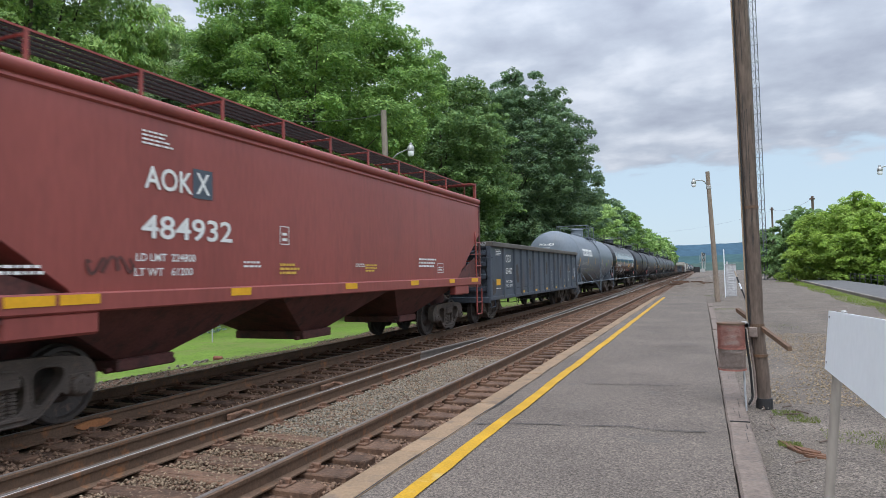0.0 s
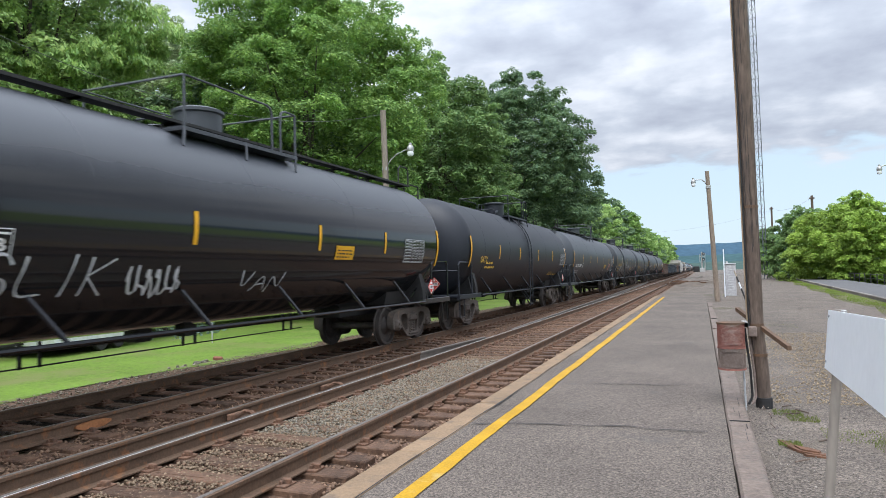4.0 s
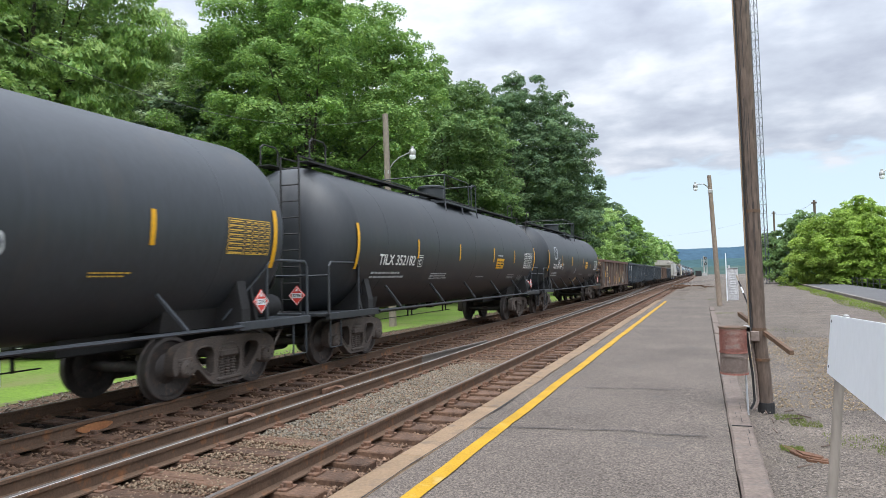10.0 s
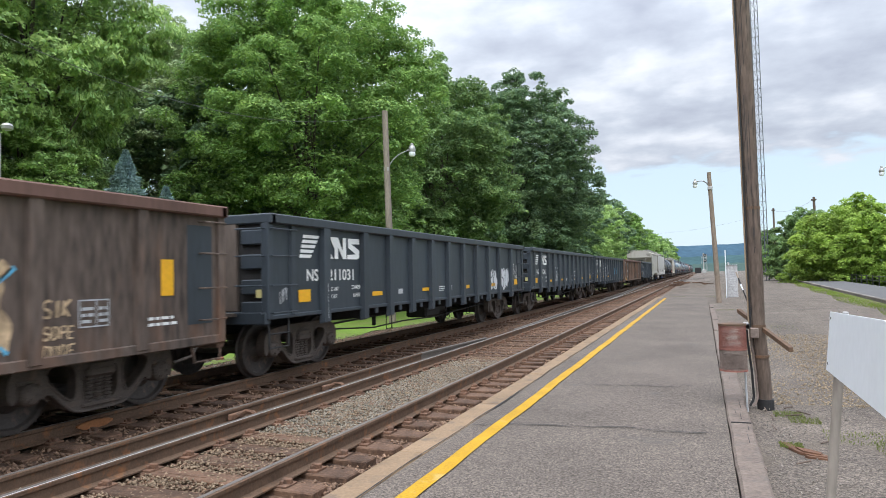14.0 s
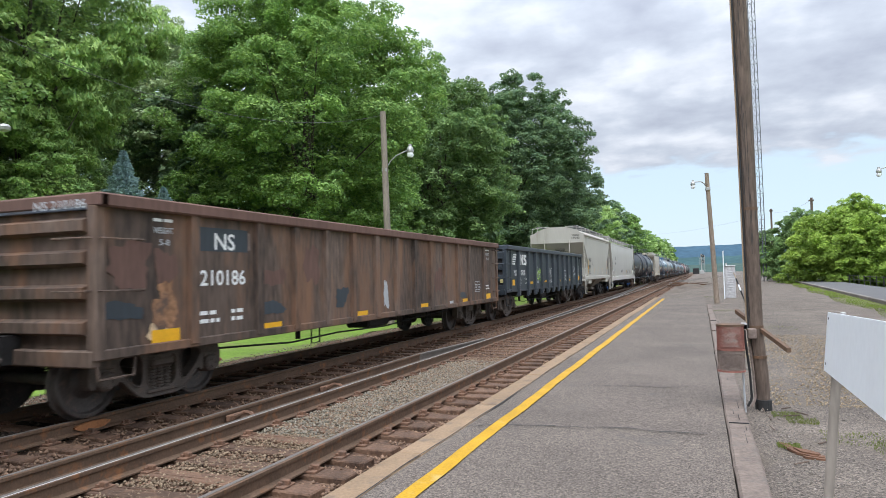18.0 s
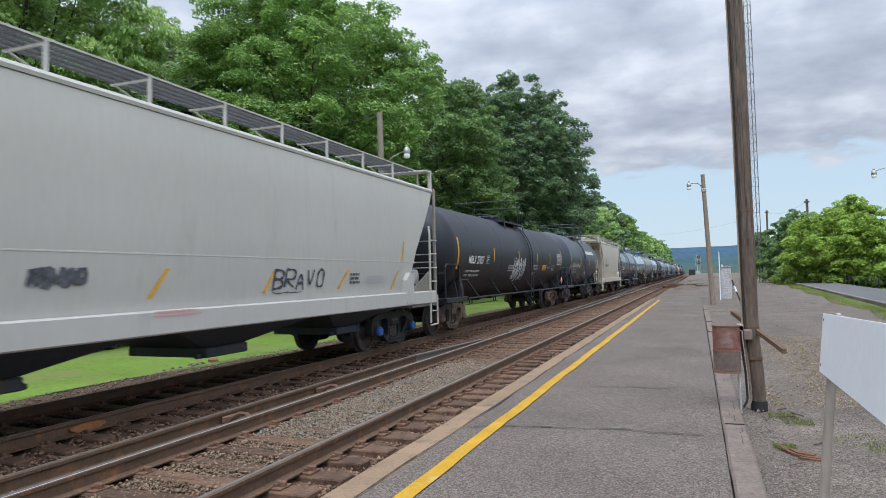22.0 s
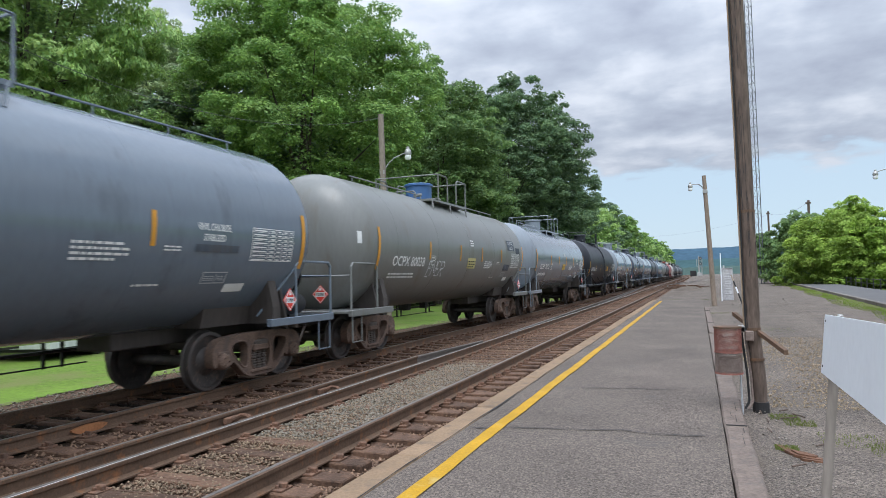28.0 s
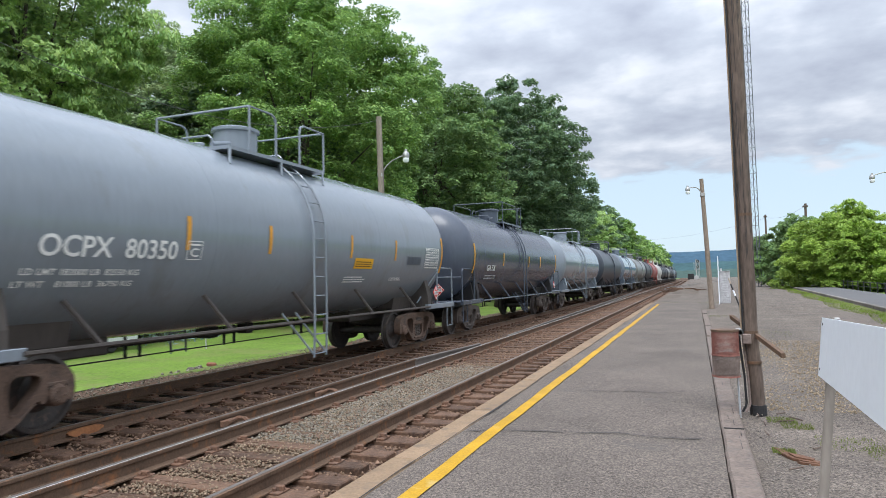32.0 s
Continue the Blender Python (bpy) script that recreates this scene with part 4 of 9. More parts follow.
def truck_shapes():
    ws, tr = Mesh(), Mesh()
    for sd in (-1, 1):
        ws.lathe(wheel_profile(sd), "x", (sd * HALF, 0, 0), 24)
        tr.lathe([(sd * -0.034, WR + 0.0005), (sd * 0.064, WR - 0.004)], "x", (sd * HALF, 0, 0), 24)
    ws.rod((-HALF, 0, 0), (HALF, 0, 0), 0.085, 16)
    wheels = ws.data("wheelset", WHEEL, True)
    trn = [tuple(q) for q in tr.f if len(q) == 4]
    tr.f = trn
    tread = tr.data("tread", TREAD, True)
    half = [(0.0, 0.15), (0.28, 0.15), (0.42, 0.20), (0.68, 0.44), (0.74, 0.37), (0.79, 0.40), (0.79, 0.60), (1.04, 0.60), (1.045, 0.40), (1.10, 0.36), (1.15, 0.46), (1.14, 0.66), (1.03, 0.78), (0.80, 0.82), (0.40, 0.845), (0.0, 0.85)]
    outer = rounded(half + [(-y, z) for y, z in reversed(half[1:-1])], 2)
    window = [(-0.255, 0.225), (0.255, 0.225), (0.255, 0.735), (-0.255, 0.735)]
    gap = [(0.325, 0.735), (0.70, 0.725), (0.73, 0.58), (0.44, 0.29), (0.325, 0.33)]
    holes = [rounded(h, 3) for h in (window, gap, [(-y, z) for y, z in gap])]
    frames = []
    for sd in (-1, 1):
        x0, x1 = sd * 0.93, sd * 1.09
        s = Mesh()
        a = WB / 2
        s.plate(outer, holes, x0, x1)
        # a raised bead round the lower chord and the windows
        for ring in holes:
            s.pipe([(x1, y, z) for y, z in ring + ring[:1]], 0.016, 5)
        s.pipe([(x1, y, z) for y, z in sorted(outer) if z < 0.42 and abs(y) < 0.66], 0.016, 5)
        for k in (-1, 1):
            s.lathe([(sd * 0.95, 0.135), (sd * 1.09, 0.13), (sd * 1.13, 0.12), (sd * 1.16, 0.09), (sd * 1.165, 0.02)], "x", (0, k * a, WR), 18)
            s.box(sd * 0.95, sd * 1.10, k * a - 0.13, k * a + 0.13, WR + 0.10, WR + 0.15, 0.01)
            for q in range(3):
                an = 2.1 * q
                s.rod((sd * 1.14, k * a + 0.06 * math.cos(an), WR + 0.06 * math.sin(an)), (sd * 1.18, k * a + 0.06 * math.cos(an), WR + 0.06 * math.sin(an)), 0.02, 6)
        s.box(x0, sd * 1.13, -0.20, 0.20, 0.53, 0.66, 0.03)
        s.box(x0, sd * 1.12, -0.27, 0.27, 0.19, 0.245, 0.015)
        frames.append(s.data("side_frame", CASTIRON))
    springs = []
    for sd in (-1, 1):
        s = Mesh()
        for k in (-0.13, 0.0, 0.13):
            prof = []
            for i in range(7):
                z = 0.24 + 0.042 * i
                prof += [(z, 0.042), (z + 0.010, 0.060), (z + 0.028, 0.060), (z + 0.038, 0.042)]
            s.lathe(prof, "z", (sd * 1.03, k, 0), 7)
        springs.append(s.data("spring_nest", CASTIRON))
    b = Mesh().box(-1.12, 1.12, -0.19, 0.19, 0.52, 0.72, 0.03)
    b.rod((0, 0, 0.70), (0, 0, 0.86), 0.2, 12)
    for k in (-1, 1):
        b.box(-0.75, 0.75, k * 0.42 - 0.04, k * 0.42 + 0.04, 0.33, 0.42)
    return wheels, tread, frames, springs, b.data("truck", CASTIRON)


WHEELDATA, TREADDATA, FRAMEDATA, SPRINGDATA, BOLSTERDATA = truck_shapes()


def own_paint(ob, material):
    """Gives one object a paint of its own on shared mesh data."""
    ob.material_slots[0].link = "OBJECT"
    ob.material_slots[0].material = material


CAPDATA = []


def add_truck(car, y, springs=True, mat=None, caps=None):
    t = part("truck", BOLSTERDATA, CASTIRON, car, "grimy cast-steel truck", at=(0, y, 0))
    for k in (0, 1):
        f = part("side_frame", FRAMEDATA[k], CASTIRON, t)
        if mat:
            own_paint(f, mat)
        if caps and k == 1:
            if not CAPDATA:
                CAPDATA.append(Mesh().lathe([(0.0, 0.115), (0.045, 0.115), (0.075, 0.085), (0.08, 0.03)], "x", (1.145, 0, WR), 14).data("bearing_cap", caps, True))
            for e in (-1, 1):
                part("bearing_cap", CAPDATA[0], caps, f, "bright blue bearing cap", at=(0, e * WB / 2, 0))
        if springs:
            part("spring_nest", SPRINGDATA[k], CASTIRON, t)
    for k in (-1, 1):
        w = part("wheelset", WHEELDATA, WHEEL, t, "steel wheels on an axle", at=(0, k * WB / 2, WR))
        w.data = WHEELDATA
        WHEELSETS.append((w, k))
    return t


def couplers(car, half):
    for s in (-1, 1):
        c = Mesh()
        c.box(-0.16, 0.16, s * (half - 1.0), s * (half - 0.42), 0.70, 0.98, 0.02)
        c.box(-0.09, 0.09, s * (half - 0.45), s * (half - 0.12), 0.78, 0.92, 0.02)
        c.prism([(-0.15, s * (half - 0.16)), (0.15, s * (half - 0.14)), (0.13, s * (half + 0.03)), (0.02, s * (half + 0.05)), (-0.14, s * (half - 0.02))], "z", 0.74, 0.98)
        c.pipe([(0.28, s * (half - 0.6), 0.80), (0.30, s * (half - 0.3), 0.45), (0.2, s * (half - 0.02), 0.38)], 0.028, 6)
        part("coupler", c, CASTIRON, car, "rusty knuckle coupler and air hose")


def letter(car, s, y0, y1, z0, z1, put, mat, name="lettering", label=""):
    m = Mesh()
    lettered(m, s, y0, y1, z0, z1, put)
    if s in ("C", "B"):
        outline(m, y0 - 0.06, y1 + 0.06, z0 - 0.045, z1 + 0.10, 0.012, put)
        patch(m, y0 - 0.02, y1 + 0.02, z1 + 0.035, z1 + 0.06, put, 1)
    if z1 - z0 < 0.15 or len(s) == 1:
        part(name, m.data(name, mat, fix=False), mat, car, label or "painted lettering", kind="stuff" if len(s) > 1 else "")
        return
    # large lettering: each letter by itself
    root = list(range(len(m.v)))

    def top(i):
        while root[i] != i:
            root[i] = root[root[i]]
            i = root[i]
        return i
    for f in m.f:
        for i in f[1:]:
            root[top(i)] = top(f[0])
    sets = {}
    for f in m.f:
        sets.setdefault(top(f[0]), []).append(f)
    for fs in sets.values():
        ids = sorted({i for f in fs for i in f})
        at = {i: k for k, i in enumerate(ids)}
        one = Mesh().add([m.v[i] for i in ids], [tuple(at[i] for i in f) for f in fs])
        part("letter", one.data("letter", mat, fix=False), mat, car, label or "painted letter")


def small_print(car, blocks, put, mat):
    for i, (y0, y1, z0, z1, n) in enumerate(blocks):
        m = Mesh()
        bars(m, y0, y1, z0, z1, n, put, i + 3)
        part("small_print", m.data("small_print", mat, fix=False), mat, car, "rows of small stencilled print", kind="stuff")


def tagging(car, areas, put, mat, label="sprayed graffiti tag"):
    for i, area in enumerate(areas):
        m = Mesh()
        use = mat
        if isinstance(area[0], str):
            text, y0, y1, z0, z1, w = area[:6]
            use = area[6] if len(area) > 6 else mat
            spray(m, text, y0, y1, z0, z1, put, w, seed=i)
        else:
            y0, y1, z0, z1, seed, w, loops = area[:7]
            use = area[7] if len(area) > 7 else mat
            scrawl(m, y0, y1, z0, z1, put, seed, w, loops)
        part("graffiti", m.data("graffiti", use, fix=False), use, car, label)


def stencil_box(car, y0, y1, z0, z1, put):
    """A white stencilled test panel: a frame with blocks of print in it."""
    m = Mesh()
    outline(m, y0, y1, z0, z1, 0.016, put)
    ym = y0 + (y1 - y0) * 0.55
    patch(m, ym, ym + 0.012, z0, z1, put)
    bars(m, y0 + 0.04, ym - 0.03, z0 + 0.05, z1 - 0.05, 3, put, 2)
    bars(m, ym + 0.04, y1 - 0.03, z0 + 0.05, z1 - 0.05, 3, put, 4)
    part("test_panel", m.data("test_panel", GREYTEXT, fix=False), GREYTEXT, car, "white stencilled test panel", kind="stuff")


def placard(car, y, z, x=1.5, number="3295"):
    m = Mesh().prism([(y - 0.19, z), (y, z - 0.19), (y + 0.19, z), (y, z + 0.19)], "x", x, x + 0.012)
    p = part("placard", m, REDSIGN, car, "red diamond placard")
    w = Mesh()
    patch(w, y - 0.11, y + 0.11, z - 0.05, z + 0.045, flat_side(x + 0.015), 1)
    for a, b in (((y - 0.17, z), (y, z + 0.17)), ((y, z + 0.17), (y + 0.17, z)), ((y + 0.17, z), (y, z - 0.17)), ((y, z - 0.17), (y - 0.17, z))):
        w.rod((x + 0.014, *a), (x + 0.014, *b), 0.006, 4)
    w.prism([(y - 0.04, z + 0.08), (y + 0.04, z + 0.08), (y, z + 0.14)], "x", x + 0.012, x + 0.016)
    part("placard_panel", w, WHITE, p, "white number panel")
    letter(p, number, y - 0.09, y + 0.09, z - 0.03, z + 0.03, flat_side(x + 0.019), BLACKTEXT)
    return p


def make_car(name, s, label, category="freight car"):
    car = tagged(empty(name, pose(XC, s, 0)), label, category, "cars of the freight train")
    CARS.append((car, s))
    return car


def tank_car(s, tc, length, colour, label, marks=(), stripes=(), end_stripes=True, walkway=False, rails="round", trim=None, prints=(), print_mat=None, table=None,
             tags=(), ladder=True, dome_mat=None, number="3295", detail=True, R=1.545, zc=2.48, boxes=(), drum=None, dome_y=0.3, ladder_y=-0.22, ends=None, head_mark=None, head_x=0.10, head_tags=(), frames=(), rail_mat=None, head_z=2.76, strip_z=(2.14, 2.60), end_z=(1.86, 2.80), table_back=False, hoops=((-1.1, 1.0), (1.25, 1.7)), truck_mat=None, dome_h=0.53, strip_mat=None, side_rail=True, blocks=()):
    car = make_car("tank_car", s, label)
    half = length / 2
    Lt = tc / 2 + WB / 2 + 0.45
    trim = trim or colour
    put = round_side(R + 0.010, zc)
    prof = [(-Lt + 0.72 * (1 - math.sqrt(max(0, 1 - (r / R) ** 2.7))), r) for i, r in
            [(i, R * x) for i, x in enumerate((0.02, 0.25, 0.45, 0.62, 0.76, 0.87, 0.93, 0.965, 0.985, 0.996, 1.0))] + [(0, R)]]
    prof[-1] = (-Lt + 0.745, R)
    full = prof + [(-Lt + 0.72 + (2 * Lt - 1.44) * k / 6, R) for k in range(1, 6)] + [(-h, r) for h, r in reversed(prof)]
    part("tank_shell", Mesh().lathe(full, "y", (0, 0, zc), 56), colour, car, "cylindrical steel tank with domed ends", smooth=True)
    if detail:
        for k in (-2, -1, 0, 1, 2):
            y = k * (Lt - 0.8) / 2.4 + 0.02
            seam = Mesh().lathe([(-0.016, R - 0.001), (-0.008, R + 0.003), (0.008, R + 0.003), (0.016, R - 0.001)], "y", (0, y, zc), 56)
            seam.f = [q for q in seam.f if len(q) == 4]
            part("weld_seam", seam, colour, car, smooth=True)
    for k in (-1, 1):
        under = Mesh()
        y = k * tc / 2
        under.box(-0.33, 0.33, k * (tc / 2 - 2.3), k * (half - 0.5), 0.74, 1.06, 0.02)
        under.prism([(-1.42, 0.98), (1.42, 0.98), (1.42, 1.25), (1.28, 1.85), (-1.28, 1.85), (-1.42, 1.25)], "y", y - 0.10, y + 0.10)
        under.prism([(-1.40, 0.98), (1.40, 0.98), (1.22, 1.8), (-1.22, 1.8)], "y", y + k * 0.28, y + k * 0.34)
        under.prism([(-0.9, 0.98), (0.9, 0.98), (1.0, 1.45), (-1.0, 1.45)], "y", y - k * 1.2, y + k * 0.05)
        part("saddle", under, rail_mat or (trim if colour in LIGHT else UNDER), car, "bolster, saddle and stub sill")
    for k in (-1, 1):
        deck = Mesh()
        deck.box(-1.48, 1.48, k * (Lt - 0.95), k * (half - 0.38), 0.985, 1.045, 0.01)
        deck.box(1.40, 1.50, k * (tc / 2 - 0.25), k * (half - 0.38), 0.93, 1.06, 0.01)
        deck.box(-1.50, -1.40, k * (tc / 2 - 0.25), k * (half - 0.38), 0.93, 1.06, 0.01)
        part("end_platform", deck, trim, car, "steel end platform")
    for sx in (-1, 1) if side_rail else ():
        rail = Mesh()
        rail.rod((sx * 1.52, -tc / 2 + 0.2, 1.0), (sx * 1.52, tc / 2 - 0.2, 1.0), 0.028, 6)
        n = max(3, int(tc / 2.2))
        for i in range(n):
            y = -tc / 2 + tc * (i + 0.5) / n
            rail.rod((sx * 1.52, y, 1.0), (sx * 1.24, y - 0.28, 1.52), 0.032, 5)
        part("side_rail", rail, rail_mat or trim, car, "long side rail under the tank")
    low = Mesh()
    low.rod((-1.42, -tc / 2 + 1.2, 0.43), (-1.42, tc / 2 - 1.2, 0.43), 0.013, 5)
    low.rod((-1.42, -tc / 2 + 1.0, 0.66), (-1.42, tc / 2 - 1.0, 0.66), 0.032, 5)
    for i in range(4):
        y = -tc / 2 + 1.8 + (tc - 3.6) * i / 3
        for d in (-0.16, 0.16):
            low.box(-1.44, -1.40, y + d - 0.022, y + d + 0.022, 0.41, 1.0)
    low.box(-0.5, -0.2, -0.8, -0.45, 0.72, 0.98, 0.04)
    low.prism([(-0.12, 1.0), (0.12, 1.0), (0.09, 0.76), (-0.09, 0.76)], "x", -0.1, 0.1)
    part("brake_rigging", low, UNDER, car, "black brake rods and pipes")
    if detail:
        for k in (-1, 1):
            er = Mesh()
            y0, y1 = k * (half - 0.42), k * (half - 1.55)
            for sx in (-1, 1):
                x = sx * 1.45
                er.pipe([(x, y0, 1.04), (x, y0, 1.92), (x, y0 - k * 0.08, 2.0), (x, y1 + k * 0.08, 2.0), (x, y1, 1.92), (x, y1, 1.04)], 0.025, 6)
                er.rod((x, y1, 1.9), (x * 0.8, y1 - k * 0.7, 1.1), 0.02, 5)
                er.pipe([(x, y0 - k * 0.04, 1.0), (x, y0 - k * 0.04, 0.42), (x, y0 - k * 0.42, 0.42), (x, y0 - k * 0.42, 1.0)], 0.018, 5)
            er.pipe([(-1.45, y0, 1.75), (1.45, y0, 1.75)], 0.02, 6)
            part("end_handrail", er, trim, car, "bent pipe handrails and steps")
    dome = Mesh()
    dome.lathe([(0.0, 0.40), (dome_h, 0.40), (dome_h + 0.02, 0.44), (dome_h + 0.07, 0.44), (dome_h + 0.10, 0.38), (dome_h + 0.13, 0.1)], "z", (0, dome_y, zc + R - 0.10), 24)
    part("manway_dome", dome, dome_mat or colour, car, "round valve dome on top", smooth=True)
    zt = zc + R + 0.02
    dy = dome_y - 0.3
    for sx in (-1, 1):
        top = Mesh()
        top.box(sx * 0.62, sx * 1.02, dy - 1.15, dy + 1.75, zt - 0.20, zt - 0.14)
        for y in (dy - 1.1, dy + 0.3, dy + 1.7):
            top.rod((sx * 1.0, y, zt - 0.14), (sx * 1.08, y - 0.1, zt - 0.46), 0.022, 5)
        part("top_platform", top, trim, car, "grated platform round the dome")
    ztop = zt + 0.62
    (a, b), (c, d) = hoops
    front, rear = Mesh(), Mesh()
    for sx in (-1, 1):
        x = sx * 1.0
        front.pipe([(x, dy + a, zt - 0.14), (x, dy + a, ztop), (x, dy + b - 0.15, ztop), (x, dy + b - 0.04, ztop - 0.04), (x, dy + b, ztop - 0.14), (x, dy + b, zt - 0.14)], 0.022, 6)
        rear.pipe([(x, dy + c, zt - 0.14), (x, dy + c, ztop - 0.14), (x, dy + c + 0.04, ztop - 0.04), (x, dy + c + 0.14, ztop), (x, dy + d, ztop), (x, dy + d, zt - 0.14)], 0.022, 6)
    front.pipe([(-1.0, dy + a, ztop), (1.0, dy + a, ztop)], 0.02, 5)
    rear.pipe([(-1.0, dy + d, ztop), (1.0, dy + d, ztop)], 0.02, 5)
    for rail in (front, rear):
        part("safety_rail", rail, trim, car, "bent pipe safety rail beside the dome")
    for y in (dy - 0.75, dy + 1.25):
        grab = Mesh().pipe([(0.35, y, zt - 0.14), (0.35, y, zt + 0.10), (0.28, y, zt + 0.16), (-0.28, y, zt + 0.16), (-0.35, y, zt + 0.10), (-0.35, y, zt - 0.14)], 0.02, 5)
        part("grab_hoop", grab, trim, car)
    for x, y0, y1, r in ((0.3, dy - 0.7, dy - 0.25, 0.05), (-0.2, dy - 0.75, dy - 0.35, 0.06)):
        part("valve", Mesh().rod((x, y0, zt + 0.02), (x, y1, zt + 0.11), r, 8), trim, car, "short valve pipe by the dome")
    if walkway:
        wk = Mesh()
        for sx in (-1, 1):
            wk.box(sx * 0.34, sx * 0.60, -Lt + 0.35, Lt - 0.35, zt + 0.02, zt + 0.04)
            wk.box(sx * 0.60, sx * 0.63, -Lt + 0.35, Lt - 0.35, zt, zt + 0.045)
            for i in range(10):
                y = -Lt + 0.7 + (2 * Lt - 1.4) * i / 9
                wk.box(sx * 0.36, sx * 0.42, y - 0.04, y + 0.04, zt - 0.08, zt)
                wk.box(-0.62, 0.62, y - 0.02, y + 0.02, zt - 0.03, zt)
        part("roof_walk", wk, UNDER, car, "black walkway along the tank's top")
        for k in (-1, 1):
            for x in (0.6, -0.6):
                loop = Mesh().pipe([(x, k * (Lt - 0.4), zt), (x, k * (Lt - 0.4), zt + 0.42), (x, k * (Lt - 0.5), zt + 0.5), (x, k * (Lt - 0.9), zt + 0.5), (x, k * (Lt - 1.0), zt + 0.42), (x, k * (Lt - 1.0), zt)], 0.02, 5)
                part("grab_loop", loop, UNDER, car)
            wr = Mesh()
            x = 0.25
            for dx in (0.0, 0.42):
                wr.pipe([(x + dx, k * (Lt + 0.10), 1.0), (x + dx, k * (Lt + 0.10), zt + 0.05), (x + dx, k * (Lt - 0.4), zt + 0.05)], 0.022, 5)
            for i in range(9):
                wr.rod((x, k * (Lt + 0.10), 1.3 + 0.32 * i), (x + 0.42, k * (Lt + 0.10), 1.3 + 0.32 * i), 0.015, 5)
            part("end_ladder", wr, UNDER, car, "black ladder up the tank's end")
    elif detail and rails == "long":
        wr = Mesh()
        for sx in (-1, 1):
            wr.rod((sx * 0.55, -Lt + 1.4, zt), (sx * 0.55, dy - 1.1, zt), 0.018, 5)
            wr.rod((sx * 0.55, dy + 1.7, zt), (sx * 0.55, Lt - 1.4, zt), 0.018, 5)
            for k in range(9):
                y = -Lt + 1.5 + (2 * Lt - 3.0) * k / 8
                wr.rod((sx * 0.55, y, zt - 0.14), (sx * 0.55, y, zt), 0.014, 5)
        part("grab_rail", wr, trim, car, "long grab rail along the tank's top")
    if ladder and not walkway:
        for sx in (1, -1):
            ld = Mesh()
            y0, y1 = ladder_y - 0.2, ladder_y + 0.2
            pts = [(sx * (R + 0.06), 0.36)] + [(sx * (R + 0.08), z) for z in (1.0, 2.48)]
            pts += [(sx * (R + 0.08) * math.cos(a), zc + (R + 0.08) * math.sin(a)) for a in (0.15, 0.3, 0.45, 0.6, 0.75, 0.9, 1.02)]
            for a in (0.18, 0.40, 0.62, 0.84, 1.0):
                c, s2 = (R + 0.08) * math.cos(a), zc + (R + 0.08) * math.sin(a)
                ld.rod((sx * c, y0, s2), (sx * c, y1, s2), 0.014, 5)
            for y in (y0, y1):
                ld.pipe([(x, y, z) for x, z in pts], 0.022, 5)
                ld.rod((sx * (R + 0.06), y, 0.4), (sx * 1.25, y - 0.45, 1.15), 0.02, 5)
            z = 0.42
            while z < 2.5:
                x = sx * (R + 0.07)
                ld.rod((x, y0, z), (x, y1, z), 0.014, 5)
                z += 0.34
            part("ladder", ld, trim, car, "steel ladder up the tank's side")
    if stripes or end_stripes:
        for i, y in enumerate(stripes):
            m = Mesh()
            patch(m, y - 0.04, y + 0.04, *strip_z, put)
            part("reflector_strip", m.data("reflector_strip", strip_mat or REFLEX, fix=False), strip_mat or REFLEX, car)
        if end_stripes:
            for ye in ends or (0.72 - Lt, Lt - 0.72):
                m = Mesh()
                pp = round_side(R + 0.012, zc)
                patch(m, ye - 0.05, ye + 0.05, *end_z, pp, 8)
                part("reflector_strip", m.data("reflector_strip", strip_mat or REFLEX, fix=False), strip_mat or REFLEX, car, "long yellow reflector strip")
    for st, y0, y1, z0, z1, mat in marks:
        letter(car, st, y0, y1, z0, z1, put, mat)
    if prints:
        small_print(car, prints, put, print_mat or GREYTEXT)
    for y0, y1, z0, z1, mat in boxes:
        m = Mesh()
        patch(m, y0, y1, z0, z1, put)
        b = part("decal", m.data("decal", mat, fix=False), mat, car, "painted or stuck-on panel")
        if mat in (REFLEX, GOLD, ROSE, PALEGOLD):
            w = Mesh()
            bars(w, y0 + 0.05, y1 - 0.05, z0 + 0.04, z1 - 0.04, 3, round_side(R + 0.014, zc), 5, 0.5)
            part("decal_print", w.data("decal_print", BLACKTEXT, fix=False), BLACKTEXT, b)
    for y0, y1, z0, z1 in blocks:
        m = Mesh()
        outline(m, y0, y1, z0, z1, 0.125, put)
        part("name_block", m.data("name_block", WHITE, fix=False), WHITE, car, "white painted block of a name")
    if table:
        y0, y1, z0, z1, mat = table
        if table_back:
            m = Mesh()
            patch(m, y0, y1, z0, z1, put)
            part("panel_ground", m.data("panel_ground", BLACKTEXT, fix=False), BLACKTEXT, car, "black painted ground of the data table")
        m = Mesh()
        put2 = round_side(R + 0.014, zc)
        outline(m, y0, y1, z0, z1, 0.012, put2)
        for i in range(1, 8):
            z = z0 + (z1 - z0) * i / 8
            patch(m, y0, y1, z - 0.003, z + 0.003, put2, 1)
        for f in (0.38, 0.55, 0.71, 0.86):
            y = y0 + (y1 - y0) * f
            patch(m, y - 0.005, y + 0.005, z0, z1, put2)
        for i in range(8):
            z = z0 + (z1 - z0) * (i + 0.25) / 8
            for a, b in ((0.03, 0.34), (0.42, 0.52), (0.59, 0.68), (0.75, 0.83), (0.9, 0.97)):
                patch(m, y0 + a * (y1 - y0), y0 + b * (y1 - y0), z, z + (z1 - z0) * 0.038, put2, 1)
        part("data_panel", m.data("data_panel", mat, fix=False), mat, car, "stencilled data table")
